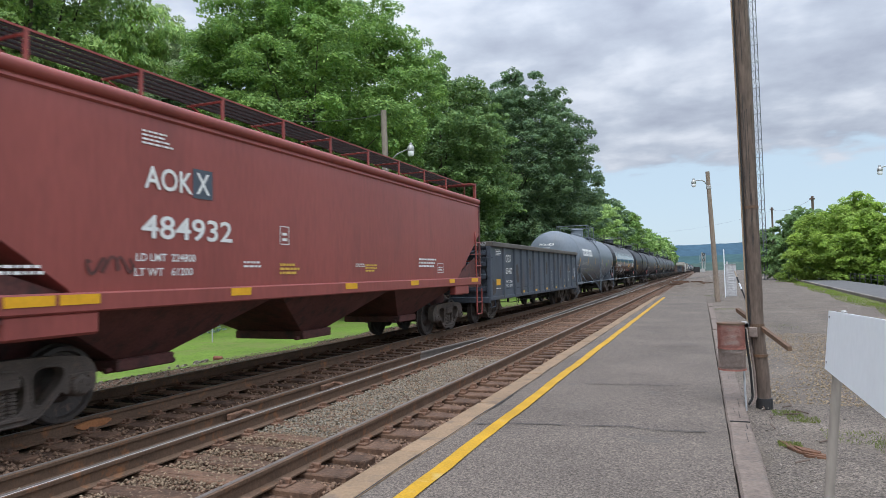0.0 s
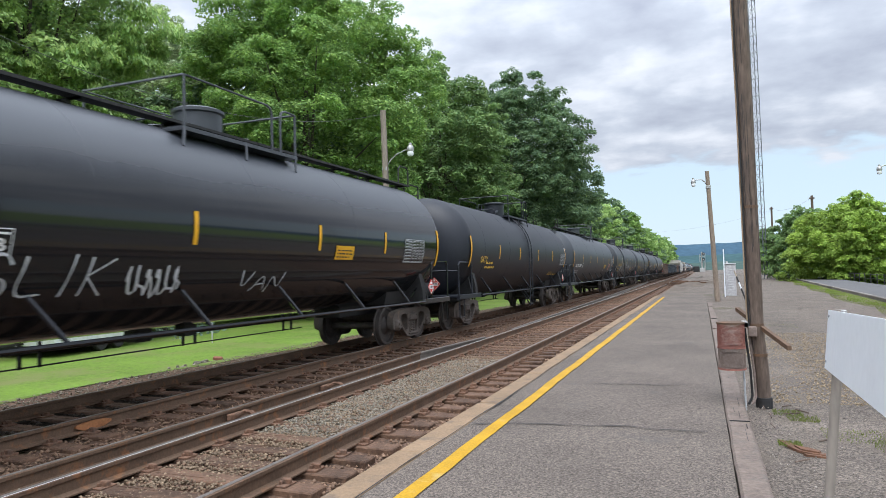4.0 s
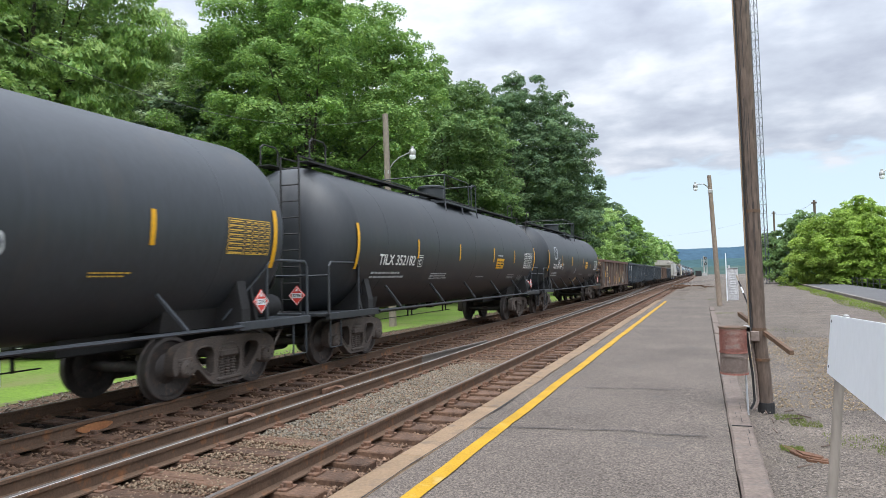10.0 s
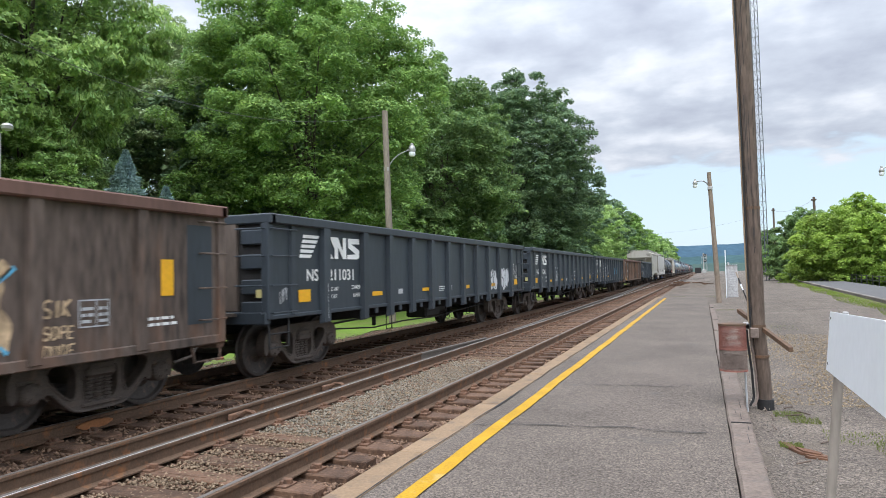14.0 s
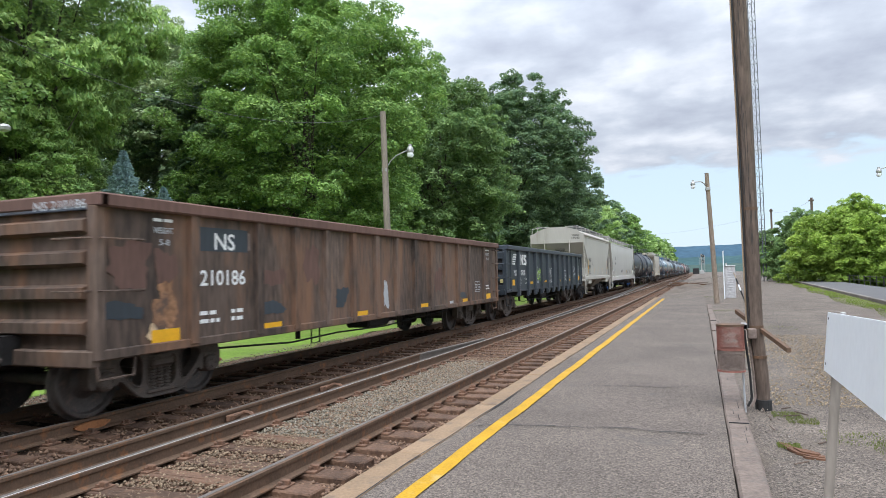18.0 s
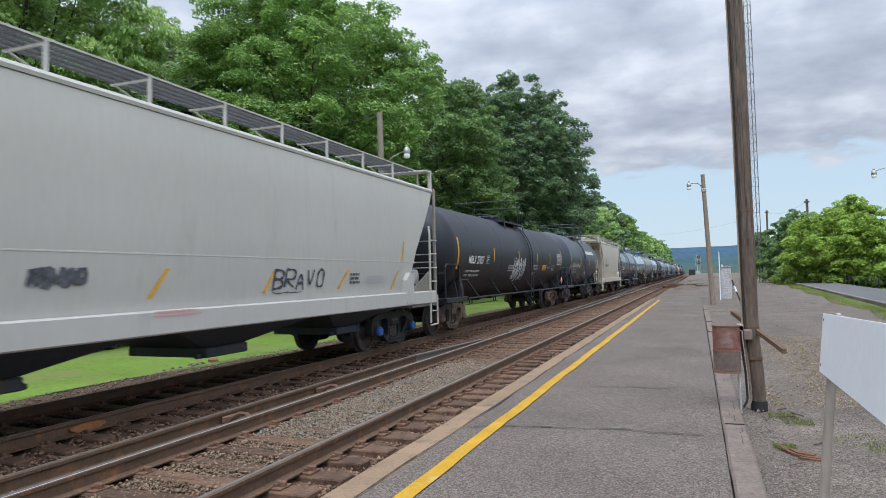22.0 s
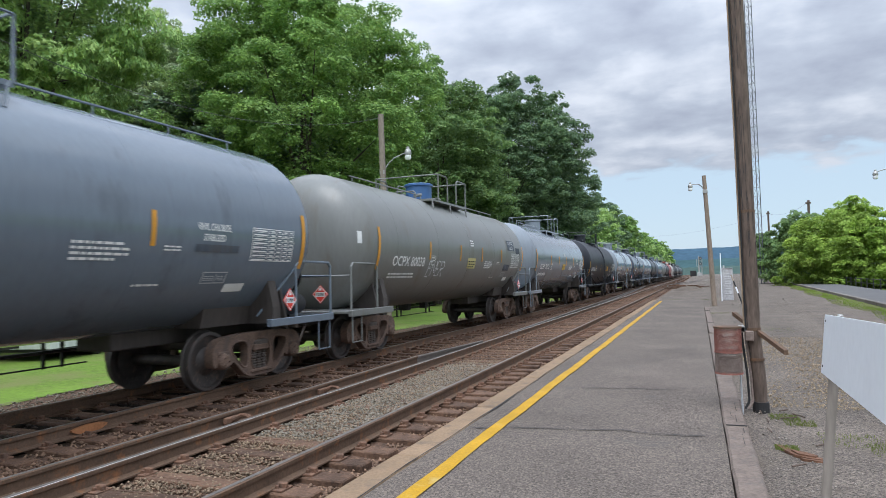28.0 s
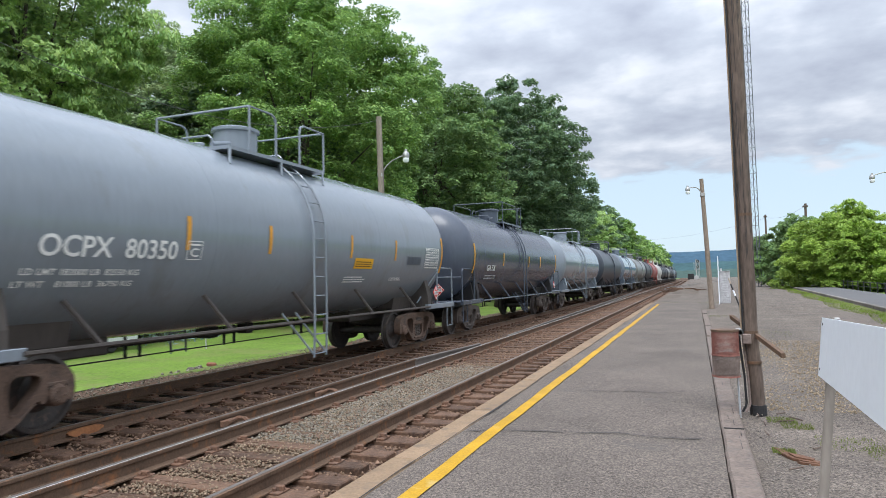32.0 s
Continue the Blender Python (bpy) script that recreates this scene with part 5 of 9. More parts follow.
    tagging(car, tags, put, TAG)
    for y0, y1, z0, z1 in frames:
        stencil_box(car, y0, y1, z0, z1, put)
    if head_mark or head_tags:
        def on_head(u, z):
            rr = min(0.99, math.hypot(u, z - zc) / R)
            return (u, -Lt + 0.72 * (1 - math.sqrt(1 - rr ** 2.7)) - 0.012, z)
        tagging(car, head_tags, on_head, TAG)
    if head_mark:
        letter(car, head_mark, head_x, head_x + 0.85, head_z, head_z + 0.14, on_head, WHITE if marks[0][5] is not GOLD else GOLD)
        small_print(car, [(head_x + 0.2, head_x + 0.65, head_z - 0.18, head_z - 0.06, 2), (head_x + 0.1, head_x + 0.75, 1.62, 1.82, 4)], on_head, print_mat or GREYTEXT)
    if detail:
        placard(car, tc / 2 + 0.25, 1.35, 1.50, number)
        end = placard(car, 0, 0, 0.0, number)
        end.matrix_basis = pose(0.62, -half + 0.62, 1.38, 0, 0, -90)
        dr = Mesh()
        yb = tc / 2 + 0.85
        dr.lathe([(-0.55, 0.05), (-0.52, 0.17), (-0.45, 0.19), (0.25, 0.19), (0.32, 0.17), (0.35, 0.05)], "y", (1.05, yb, 1.26), 18)
        part("air_reservoir", dr, drum or UNDER, car, "brake air reservoir", smooth=True)
        if drum is PINK:
            st = Mesh().lathe([(-0.12, 0.193), (0.02, 0.193)], "y", (1.05, yb, 1.26), 18)
            part("reservoir_band", st, CASTIRON, car)
        bw = Mesh()
        bw.lathe([(-0.02, 0.28), (0.02, 0.28), (0.02, 0.24), (-0.02, 0.24)], "y", (0.75, half - 0.75, 1.75), 16)
        for an in (0, 2.1, 4.2):
            bw.rod((0.75, half - 0.75, 1.75), (0.75 + 0.26 * math.cos(an), half - 0.75, 1.75 + 0.26 * math.sin(an)), 0.015, 5)
        bw.rod((0.75, half - 0.75, 1.04), (0.75, half - 0.75, 1.75), 0.03, 6)
        part("brake_wheel", bw, UNDER, car, "hand-brake wheel")
    for k in (-1, 1):
        add_truck(car, k * tc / 2, detail, truck_mat)
    couplers(car, half)
    return car


CLOSE_POSTS = [-6.28] + [-4.88 + 0.985 * i for i in range(11)] + [6.34]
WIDE_POSTS = [-7.12, -6.14, -4.68, -3.51, -2.34, -1.17, 0.0, 1.17, 2.34, 3.51, 4.68, 6.14, 7.12]


def gondola(s, tc, length, colour, label, posts=(), rim=None, marks=(), prints=(), strips=(), tags=(), tagmat=None, drop=True, end_mark=None, patches=(), frames=(), splashes=(), rivets=False):
    car = make_car("gondola_car", s, label)
    half = length / 2
    wide = bool(posts)
    Lb = 7.79 if wide else 7.81
    W, zt = 1.555, 2.69
    deep = 0.10 if wide else 0.075
    posts = posts or CLOSE_POSTS
    rim = rim or colour
    put = flat_side(W + 0.006)
    zb = 1.03 if wide else 0.80
    joints = [-Lb + 0.05, *posts, Lb - 0.05]
    for sx in (-1, 1):
        for a, b in zip(joints, joints[1:]):
            part("side_panel", Mesh().box(sx * (W - 0.04), sx * W, a, b, zb, zt - 0.02), colour, car)
    flo = Mesh().box(-W + 0.04, W - 0.04, -Lb + 0.08, Lb - 0.08, 1.05, 1.12)
    flo.box(-0.3, 0.3, -half + 0.6, half - 0.6, 0.72, 1.06)
    part("floor", flo, UNDER, car, "steel floor on a centre sill")
    if wide:
        for y in posts[2:-2]:
            part("crossbearer", Mesh().prism([(-W + 0.05, 1.05), (-W + 0.05, 0.84), (-0.3, 0.74), (0.3, 0.74), (W - 0.05, 0.84), (W - 0.05, 1.05)], "y", y - 0.05, y + 0.05), UNDER, car)
    chord = Mesh()
    for sx in (-1, 1):
        chord.box(sx * (W - 0.06), sx * (W + 0.11), -Lb, Lb, zt - 0.16, zt, 0.02)
    for k in (-1, 1):
        chord.box(-W - 0.11, W + 0.11, k * (Lb - 0.12), k * (Lb + 0.02), zt - 0.16, zt + 0.002, 0.02)
    part("top_chord", chord, rim, car, "heavy top rim")
    for sx in (-1, 1):
        out = 0.03 if wide else 0.045
        part("side_sill", Mesh().box(sx * (W - 0.02), sx * (W + out), -Lb, Lb, zb - 0.02, zb + (0.05 if wide else 0.10), 0.012), colour, car)
        for i, y in enumerate(posts):
            edge = min(i, len(posts) - 1 - i)
            low, hw, dp = zb, 0.085, deep
            if wide:
                low, hw, dp = ((zb, 0.065, 0.05), (0.84, 0.118, deep), (0.80, 0.10, deep))[min(edge, 2)]
            face = sx * (W + dp)
            pm = Mesh().add([(sx * (W - 0.01), y - hw - 0.012, low), (face - sx * 0.012, y - hw + 0.012, low + 0.03), (face - sx * 0.012, y + hw - 0.012, low + 0.03), (sx * (W - 0.01), y + hw + 0.012, low),
                             (sx * (W - 0.01), y - hw - 0.012, zt - 0.14), (face, y - hw + 0.012, zt - 0.14), (face, y + hw - 0.012, zt - 0.14), (sx * (W - 0.01), y + hw + 0.012, zt - 0.14)],
                            [(0, 1, 2, 3), (4, 7, 6, 5), (0, 4, 5, 1), (1, 5, 6, 2), (2, 6, 7, 3), (3, 7, 4, 0)])
            part("side_post", pm, colour, car)
        if wide:
            for a, b in zip(posts[2:-2], posts[3:-2]):
                c = (a + b) / 2
                part("hanger_tab", Mesh().box(sx * (W - 0.03), sx * (W + 0.01), c - 0.07, c + 0.07, 0.90, zb, 0.008), colour, car)
        for k in (-1, 1):
            cp = Mesh().box(sx * (W - 0.10), sx * (W + 0.05), k * (Lb - 0.12), k * (Lb + 0.02), zb - 0.02, zt - 0.14, 0.015)
            part("corner_post", cp, colour, car)
    for k in (-1, 1):
        wall = part("end_wall", Mesh().box(-W, W, k * (Lb - 0.10), k * (Lb - 0.06), zb, zt - 0.1), UNDER if wide else colour, car, "end wall")
        if wide:
            part("end_plate", Mesh().box(-0.98, 0.98, k * (Lb - 0.06), k * (Lb + 0.012), 1.14, 2.56, 0.01), ENDPLATE, wall, "dusty brown plate across the end")
            for z in (1.18, 1.53, 1.93, 2.32):
                for sx in (-1, 1):
                    part("rib", Mesh().box(sx * 1.06, sx * (W - 0.02), k * (Lb - 0.06), k * (Lb + 0.012), z - 0.12, z + 0.12, 0.02), colour, wall)
            part("end_shelf", Mesh().box(-1.0, 1.0, k * (Lb - 0.02), k * (Lb + 0.10), 1.06, 1.12, 0.01), ENDPLATE, wall, "brown shelf over the coupler")
        else:
            part("head_band", Mesh().box(-W + 0.08, W - 0.08, k * (Lb - 0.06), k * (Lb + 0.016), 2.50, zt - 0.16), SLATE, wall, "dark painted band")
            for z in (1.15, 1.55, 1.95, 2.32):
                part("rib", Mesh().prism([(k * (Lb - 0.06), z - 0.10), (k * (Lb + 0.05), z - 0.06), (k * (Lb + 0.05), z + 0.06), (k * (Lb - 0.06), z + 0.10)], "x", -W + 0.12, W - 0.12), colour, wall)
        part("end_sill", Mesh().box(-W, W, k * (Lb - 0.1), k * (Lb + 0.04), zb - 0.10, zb + 0.10, 0.02), colour, car, "end sill")
        for sx in (-1, 1):
            st = Mesh().pipe([(sx * (W - 0.02), k * (Lb - 0.05), zb), (sx * W, k * (Lb - 0.06), 0.56), (sx * W, k * (Lb - 0.55), 0.56), (sx * (W - 0.02), k * (Lb - 0.60), zb)], 0.02, 6)
            st.rod((sx * W, k * (Lb - 0.07), 0.78), (sx * W, k * (Lb - 0.57), 0.78), 0.012, 6)
            part("stirrup", st, UNDER if wide else colour, car, "bent stirrup step under the corner")
        zs = (1.57, 2.17) if not wide and k < 0 else (1.12, 1.55, 2.02, 2.45)
        reach = Lb - posts[-1] + 0.02 if wide else 0.62 if k < 0 else 0.46
        for z in zs:
            for sx in (-1, 1):
                lad = Mesh().pipe([(sx * (W + 0.03), k * (Lb - 0.03), z), (sx * (W + 0.10), k * (Lb - 0.03), z), (sx * (W + 0.10), k * (Lb - reach), z), (sx * (W + 0.0), k * (Lb - reach), z)], 0.013, 6)
                lad.pipe([(sx * (W - 0.03), k * (Lb + 0.01), z), (sx * (W - 0.03), k * (Lb + 0.11), z), (sx * (W - 0.52), k * (Lb + 0.11), z), (sx * (W - 0.52), k * (Lb + 0.0), z)], 0.013, 6)
                part("grab_iron", lad, colour, car, "grab irons round the corner")
    # the air hose and brake pipe that sag along under the side
    hang = Mesh().pipe([(0.95, -tc / 2 + 1.3, 0.62), (1.0, -3.2, 0.52), (1.0, -1.6, 0.56), (1.0, 0.6, 0.52), (1.0, 2.4, 0.60), (0.95, tc / 2 - 1.3, 0.66)], 0.016, 6)
    for y in (-2.4, 1.4, 3.2):
        hang.pipe([(1.0, y - 0.14, 0.9), (1.0, y - 0.14, 0.44), (1.0, y + 0.14, 0.44), (1.0, y + 0.14, 0.9)], 0.014, 5)
    part("brake_pipe", hang, UNDER, car, "brake pipe in drop hangers")
    if rivets:
        rv = Mesh()
        for a, b in zip(joints, joints[1:]):
            for z0, z1, ys in ((1.12, 1.12, [a + 0.2 + (b - a - 0.4) * k / 11 for k in range(12)]), (1.0, 1.5, [a + 0.13, b - 0.13])):
                for y in ys:
                    for k in range(1 if z0 == z1 else 6):
                        z = z0 + (z1 - z0) * k / 5
                        rv.rod((W - 0.005, y, z), (W + 0.014, y, z), 0.019, 6, 0.010)
        part("riveting", rv, colour, car, "rows of round rivet heads", kind="stuff")
    rig = Mesh()
    rig.pipe([(0.7, -tc / 2 + 1.0, 0.68), (0.8, -1.5, 0.78), (0.8, 2.0, 0.80)], 0.022, 5)
    rig.box(0.5, 1.1, -0.4, 0.6, 0.55, 0.9, 0.05)
    rig.rod((0.4, 1.6, 0.7), (0.4, 2.5, 0.7), 0.18, 10)
    rig.rod((0.6, -2.4, 0.5), (0.6, -2.4, 0.9), 0.05, 6)
    part("brake_rigging", rig, UNDER, car, "brake cylinder and rods")
    for st, y0, y1, z0, z1, mat in marks:
        letter(car, st, y0, y1, z0, z1, put, mat)
    if prints:
        small_print(car, prints, put, WHITE)
    pr = flat_side(W + 0.012)
    for y0, y1, z0, z1 in strips:
        m = Mesh()
        patch(m, y0, y1, z0, z1, pr, 1)
        part("reflector_strip", m.data("reflector_strip", REFLEX, fix=False), REFLEX, car, "yellow reflector plate")
    for y0, y1, z0, z1, mat in patches:
        m = Mesh()
        patch(m, y0, y1, z0, z1, flat_side(W + 0.004), 1)
        part("paint_patch", m.data("paint_patch", mat, fix=False), mat, car, "overpainted patch")
    for i, (y0, y1, z0, z1, mat) in enumerate(splashes):
        splash(car, y0, y1, z0, z1, flat_side(W + 0.004 + 0.0015 * (i % 5)), mat, i + 3)
    for f in frames:
        stencil_box(car, *f, put)
    tagging(car, tags, flat_side(W + 0.014), tagmat or TAG)
    if wide:
        def near_end(u, z):
            return (u, -Lb - 0.016, z)
        nm = end_mark[0]
        letter(car, "NS", 0.17, 0.36, 2.27, 2.38, near_end, GREYTEXT)
        letter(car, nm, 0.17, 0.59, 2.10, 2.21, near_end, GREYTEXT)
        small_print(car, [(0.12, 0.58, 1.66, 2.02, 4)], near_end, GREYTEXT)
        m = Mesh()
        patch(m, 1.36, 1.56, 1.36, 1.49, near_end, 1)
        part("reflector_plate", m.data("reflector_plate", PALEGOLD, fix=False), PALEGOLD, car, "cream reflector plate")
        for k in (-1, 1):
            up = flat_side(W + deep + 0.004)
            letter(car, "JACK-LIFT HERE", 0, 0.62, -0.022, 0.022, lambda u, w, k=k: up(k * 6.14 - w, 0.93 + u), GREYTEXT)
    elif end_mark:
        text, z0, back = end_mark
        def on_end(u, z):
            return (u, -Lb - 0.022, z)
        if back:
            pl = Mesh().box(0.12, 1.46, -Lb - 0.019, -Lb + 0.07, z0 - 0.05, z0 + 0.16, 0.004)
            part("end_plate", pl, back, car, "tan painted plate")
        letter(car, text, 0.62, 1.46, z0, z0 + 0.11, on_end, BLACKTEXT if back else GREYTEXT)
    for k in (-1, 1):
        add_truck(car, k * tc / 2)
    couplers(car, half)
    return car


def horse_logo(car, y0, put):
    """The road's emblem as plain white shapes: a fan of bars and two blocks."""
    m = Mesh()
    for i in range(5):
        z = 2.40 - 0.085 * i
        a, b = y0 + 0.11 - 0.028 * i, y0 + 0.64 - 0.062 * i
        m.add([put(a, z - 0.055), put(b - 0.05, z - 0.055), put(b, z), put(a + 0.02, z)], [(0, 1, 2, 3)])
    part("emblem_bars", m.data("emblem_bars", WHITE, fix=False), WHITE, car, "white emblem of slanting bars")
    w = Mesh()
    y = y0 + 1.15
    w.prism([(y - 0.17, 2.40), (y + 0.02, 2.40), (y + 0.02, 2.16), (y - 0.10, 2.30)], "x", put(0, 0)[0], put(0, 0)[0] + 0.003)
    w.prism([(y - 0.17, 2.12), (y - 0.05, 2.00), (y - 0.17, 2.00)], "x", put(0, 0)[0], put(0, 0)[0] + 0.003)
    w.prism([(y, 2.40), (y + 0.12, 2.40), (y + 0.30, 2.15), (y + 0.30, 2.40), (y + 0.42, 2.40), (y + 0.42, 2.00), (y + 0.30, 2.00), (y + 0.12, 2.22), (y + 0.12, 2.00), (y, 2.00)], "x", put(0, 0)[0], put(0, 0)[0] + 0.003)
    w.prism([(y + 0.50, 2.40), (y + 0.94, 2.40), (y + 0.94, 2.30), (y + 0.62, 2.29), (y + 0.94, 2.18), (y + 0.92, 2.03), (y + 0.84, 2.00), (y + 0.46, 2.00), (y + 0.46, 2.08), (y + 0.80, 2.10), (y + 0.50, 2.22)], "x", put(0, 0)[0], put(0, 0)[0] + 0.003)
    part("emblem_block", w, WHITE, car, "white block emblem")


def hopper(s, tc, length, colour, label, sill_z=1.30, cuts=((1.3, 2.0), (2.8, 0.0)), eave=3.92, bays=3, shade=None, marks=(), mark_mat=None, prints=(), print_mat=None,
           strips=(), slant=(), tags=(), tagmat=None, grate=None, bay_mat=None, boxes=(), belly=0.02, gusset=False, deep=0.05, end_marks=None, crease=None, truck_mat=None, caps=None):
    car = make_car("hopper_car", s, label)
    half = length / 2
    Lb = half - 0.55
    W = 1.58
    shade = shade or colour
    zlow = cuts[0][0]
    arched = not gusset and shade is not DARKRED
    rise = 2.0 if arched else 1.0

    def wide(z):
        return W - belly * max(0.0, (2.55 - z) / (2.55 - zlow)) ** 2 - 0.45 * belly * max(0.0, (z - 3.1) / (eave - 3.1)) ** 2

    def inset(z):
        return float(np.interp(z, [a for a, _ in cuts], [b for _, b in cuts]))

    levels = sorted({a for a, _ in cuts} | {zlow + (cuts[-1][0] - zlow) * k / 9 for k in range(10)})
    lv = [(z, wide(z), Lb - inset(z)) for z in levels]
    cut, cut_z = cuts[0][1], cuts[-1][0]
    lv += [((cut_z + eave) / 2, wide((cut_z + eave) / 2), Lb), (eave - 0.12, wide(eave - 0.12), Lb), (eave, wide(eave) - 0.04, Lb), (eave + 0.12 * rise, W - 0.45, Lb), (eave + 0.19 * rise, W - 0.85, Lb), (eave + 0.22 * rise, W - 1.15, Lb)]
    hull = Mesh()
    vs, fs = [], []
    for z, w, l in lv:
        vs += [(-w, -l, z), (w, -l, z), (w, l, z), (-w, l, z)]
    for i in range(len(lv) - 1):
        for k in range(4):
            fs.append((4 * i + k, 4 * i + (k + 1) % 4, 4 * i + 4 + (k + 1) % 4, 4 * i + 4 + k))
    fs += [(3, 2, 1, 0), tuple(range(4 * len(lv) - 4, 4 * len(lv)))]
    hull.add(vs, fs)
    part("hull", hull, colour, car, "smooth steel hull with sloping ends", smooth=True)
    for sx in (-1, 1):
        ev = Mesh()
        if gusset:
            x = wide(eave) - 0.01
            ev.prism([(sx * (x - 0.10), eave - 0.07), (sx * (x + 0.035), eave - 0.075), (sx * (x + 0.045), eave - 0.03), (sx * (x + 0.02), eave + 0.015), (sx * (x - 0.10), eave + 0.04)], "y", -Lb - 0.02, Lb + 0.02)
        else:
            ev.rod((sx * (W - 0.02), -Lb - 0.02, eave - 0.06), (sx * (W - 0.02), Lb + 0.02, eave - 0.06), 0.085, 10)
            ev.rod((sx * (W - 0.01), -Lb, eave - 0.19), (sx * (W - 0.01), Lb, eave - 0.19), 0.035, 6)
        part("eave_roll", ev, colour, car, "rolled roof edge", smooth=True)
    for sx in (-1, 1):
        sill = Mesh()
        sill.box(sx * (W - 0.10), sx * (W + 0.05), -Lb + 0.05, Lb - 0.05, sill_z - 0.05, sill_z + 0.12 + deep, 0.02)
        for k in (-1, 1):
            if gusset:
                g0, g1 = k * (Lb - cut - 0.28), k * (Lb - cut + 0.12)
                sill.prism([(g0, sill_z), (g0, sill_z + 0.55), (k * (Lb - cut - 0.10), sill_z + 0.72), (g1, sill_z + 0.72), (g1, sill_z)], "x", sx * (W - 0.08), sx * (W + 0.07))
            else:
                sill.box(sx * (W - 0.16), sx * (W + 0.03), k * (tc / 2 - 0.75), k * (tc / 2 + 0.35), sill_z - 0.30, sill_z - 0.04, 0.03)
        part("side_sill", sill, colour, car, "side sill")
    for k in (-1, 1):
        e = Mesh()
        for sx in (-1, 1):
            thin = 0.045 if arched else 0.065
            e.box(sx * (W + 0.02 - thin), sx * (W + 0.02), k * (Lb - 0.02), k * (Lb + 0.06), sill_z - 0.1, eave + 0.02, 0.01)
            e.box(sx * 0.72, sx * (0.72 + thin), k * (Lb - 0.02), k * (Lb + 0.06), sill_z - 0.1, cut_z + 0.2, 0.01)
            e.prism([(k * (Lb - 0.1), sill_z + 0.1), (k * (Lb - cut * 0.95), sill_z + 0.15), (k * (Lb - 0.1), sill_z + 0.75)], "x", sx * (W - 0.16), sx * (W - 0.12))
        e.box(-W, W, k * (Lb - cut * 0.9), k * (Lb + 0.10), sill_z - 0.12, sill_z - 0.02, 0.01)
        if arched:
            zp = sill_z + 0.62
            plate = Mesh().box(-W + 0.03, W - 0.03, k * (Lb - inset(zp) - 0.12), k * (Lb - inset(zp) + 0.03), sill_z - 0.05, zp, 0.01)
            part("shear_plate", plate, colour, car, "dusty plate across the end platform")
        else:
            e.box(-W, W, k * (Lb - 0.02), k * (Lb + 0.05), cut_z + 0.12, cut_z + 0.2, 0.01)
        for x in (-0.3, 0.3):
            e.box(x - 0.05, x + 0.05, k * (Lb - 0.42), k * (Lb - 0.32), sill_z - 0.05, sill_z + 1.0, 0.01)
        e.box(-0.34, 0.34, k * (tc / 2 - 1.2), k * (half - 0.42), 0.74, 1.1, 0.02)
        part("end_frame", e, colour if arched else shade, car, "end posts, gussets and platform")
        ld = Mesh()
        x = W + 0.03
        for sx in (-1, 1):
            for z in (1.55, 1.9, 2.25, 2.6):
                ld.rod((sx * x, k * (Lb + 0.04), z), (sx * x, k * (Lb - 0.42), z), 0.014, 5)
                ld.rod((sx * (W - 0.1), k * (Lb + 0.09), z), (sx * 0.66, k * (Lb + 0.09), z), 0.014, 5)
            ld.pipe([(sx * x, k * (Lb - 0.42), 0.5), (sx * x, k * (Lb - 0.42), 2.75), (sx * (x - 0.05), k * (Lb - 0.36), 2.95)], 0.028, 6)
            ld.pipe([(sx * x, k * (Lb + 0.04), 1.2), (sx * x, k * (Lb + 0.04), 0.45), (sx * x, k * (Lb - 0.42), 0.45)], 0.025, 6)
            ld.rod((sx * x, k * (Lb + 0.04), 0.8), (sx * x, k * (Lb - 0.42), 0.8), 0.014, 5)
        ld.rod((-W, k * (Lb + 0.08), 2.05), (W, k * (Lb + 0.08), 2.05), 0.018, 5)
        part("ladder", ld, colour, car, "corner ladder and grab irons")
        gear = Mesh()
        gear.rod((0.35, k * (Lb - 0.5), sill_z + 0.62), (1.25, k * (Lb - 0.5), sill_z + 0.62), 0.19, 14)
        gear.pipe([(0.5, k * (Lb - 0.4), sill_z + 0.45), (0.5, k * (Lb - 0.25), sill_z + 0.2), (-0.3, k * (Lb - 0.2), sill_z + 0.15)], 0.025, 6)
        gear.box(0.6, 0.9, k * (Lb - 0.5), k * (Lb - 0.2), sill_z, sill_z + 0.4, 0.03)
        part("brake_gear", gear, colour, car, "brake reservoir on the end platform")
    for b in range(bays):
        span = 2 * (Lb - cut * 0.75) / bays
        yc = -(Lb - cut * 0.75) + span * (b + 0.5)
        h = Mesh()
        a, w2, z1, z0 = span * 0.5 - 0.03, W - 0.12, sill_z, 0.46
        vs = [(-w2, yc - a, z1), (w2, yc - a, z1), (w2, yc + a, z1), (-w2, yc + a, z1), (-0.72, yc - 0.42, z0 + 0.16), (0.72, yc - 0.42, z0 + 0.16), (0.72, yc + 0.42, z0 + 0.16), (-0.72, yc + 0.42, z0 + 0.16)]
        h.add(vs, [(0, 1, 5, 4), (1, 2, 6, 5), (2, 3, 7, 6), (3, 0, 4, 7), (4, 5, 6, 7)])
        h.box(-0.78, 0.82, yc - 0.5, yc + 0.5, z0 + 0.02, z0 + 0.18, 0.02)
        h.rod((0.7, yc - 0.6, z0 + 0.05), (0.7, yc + 0.6, z0 + 0.05), 0.04, 6)
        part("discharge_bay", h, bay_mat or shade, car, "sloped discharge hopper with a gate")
    w = Mesh()
    zt = eave + 0.50
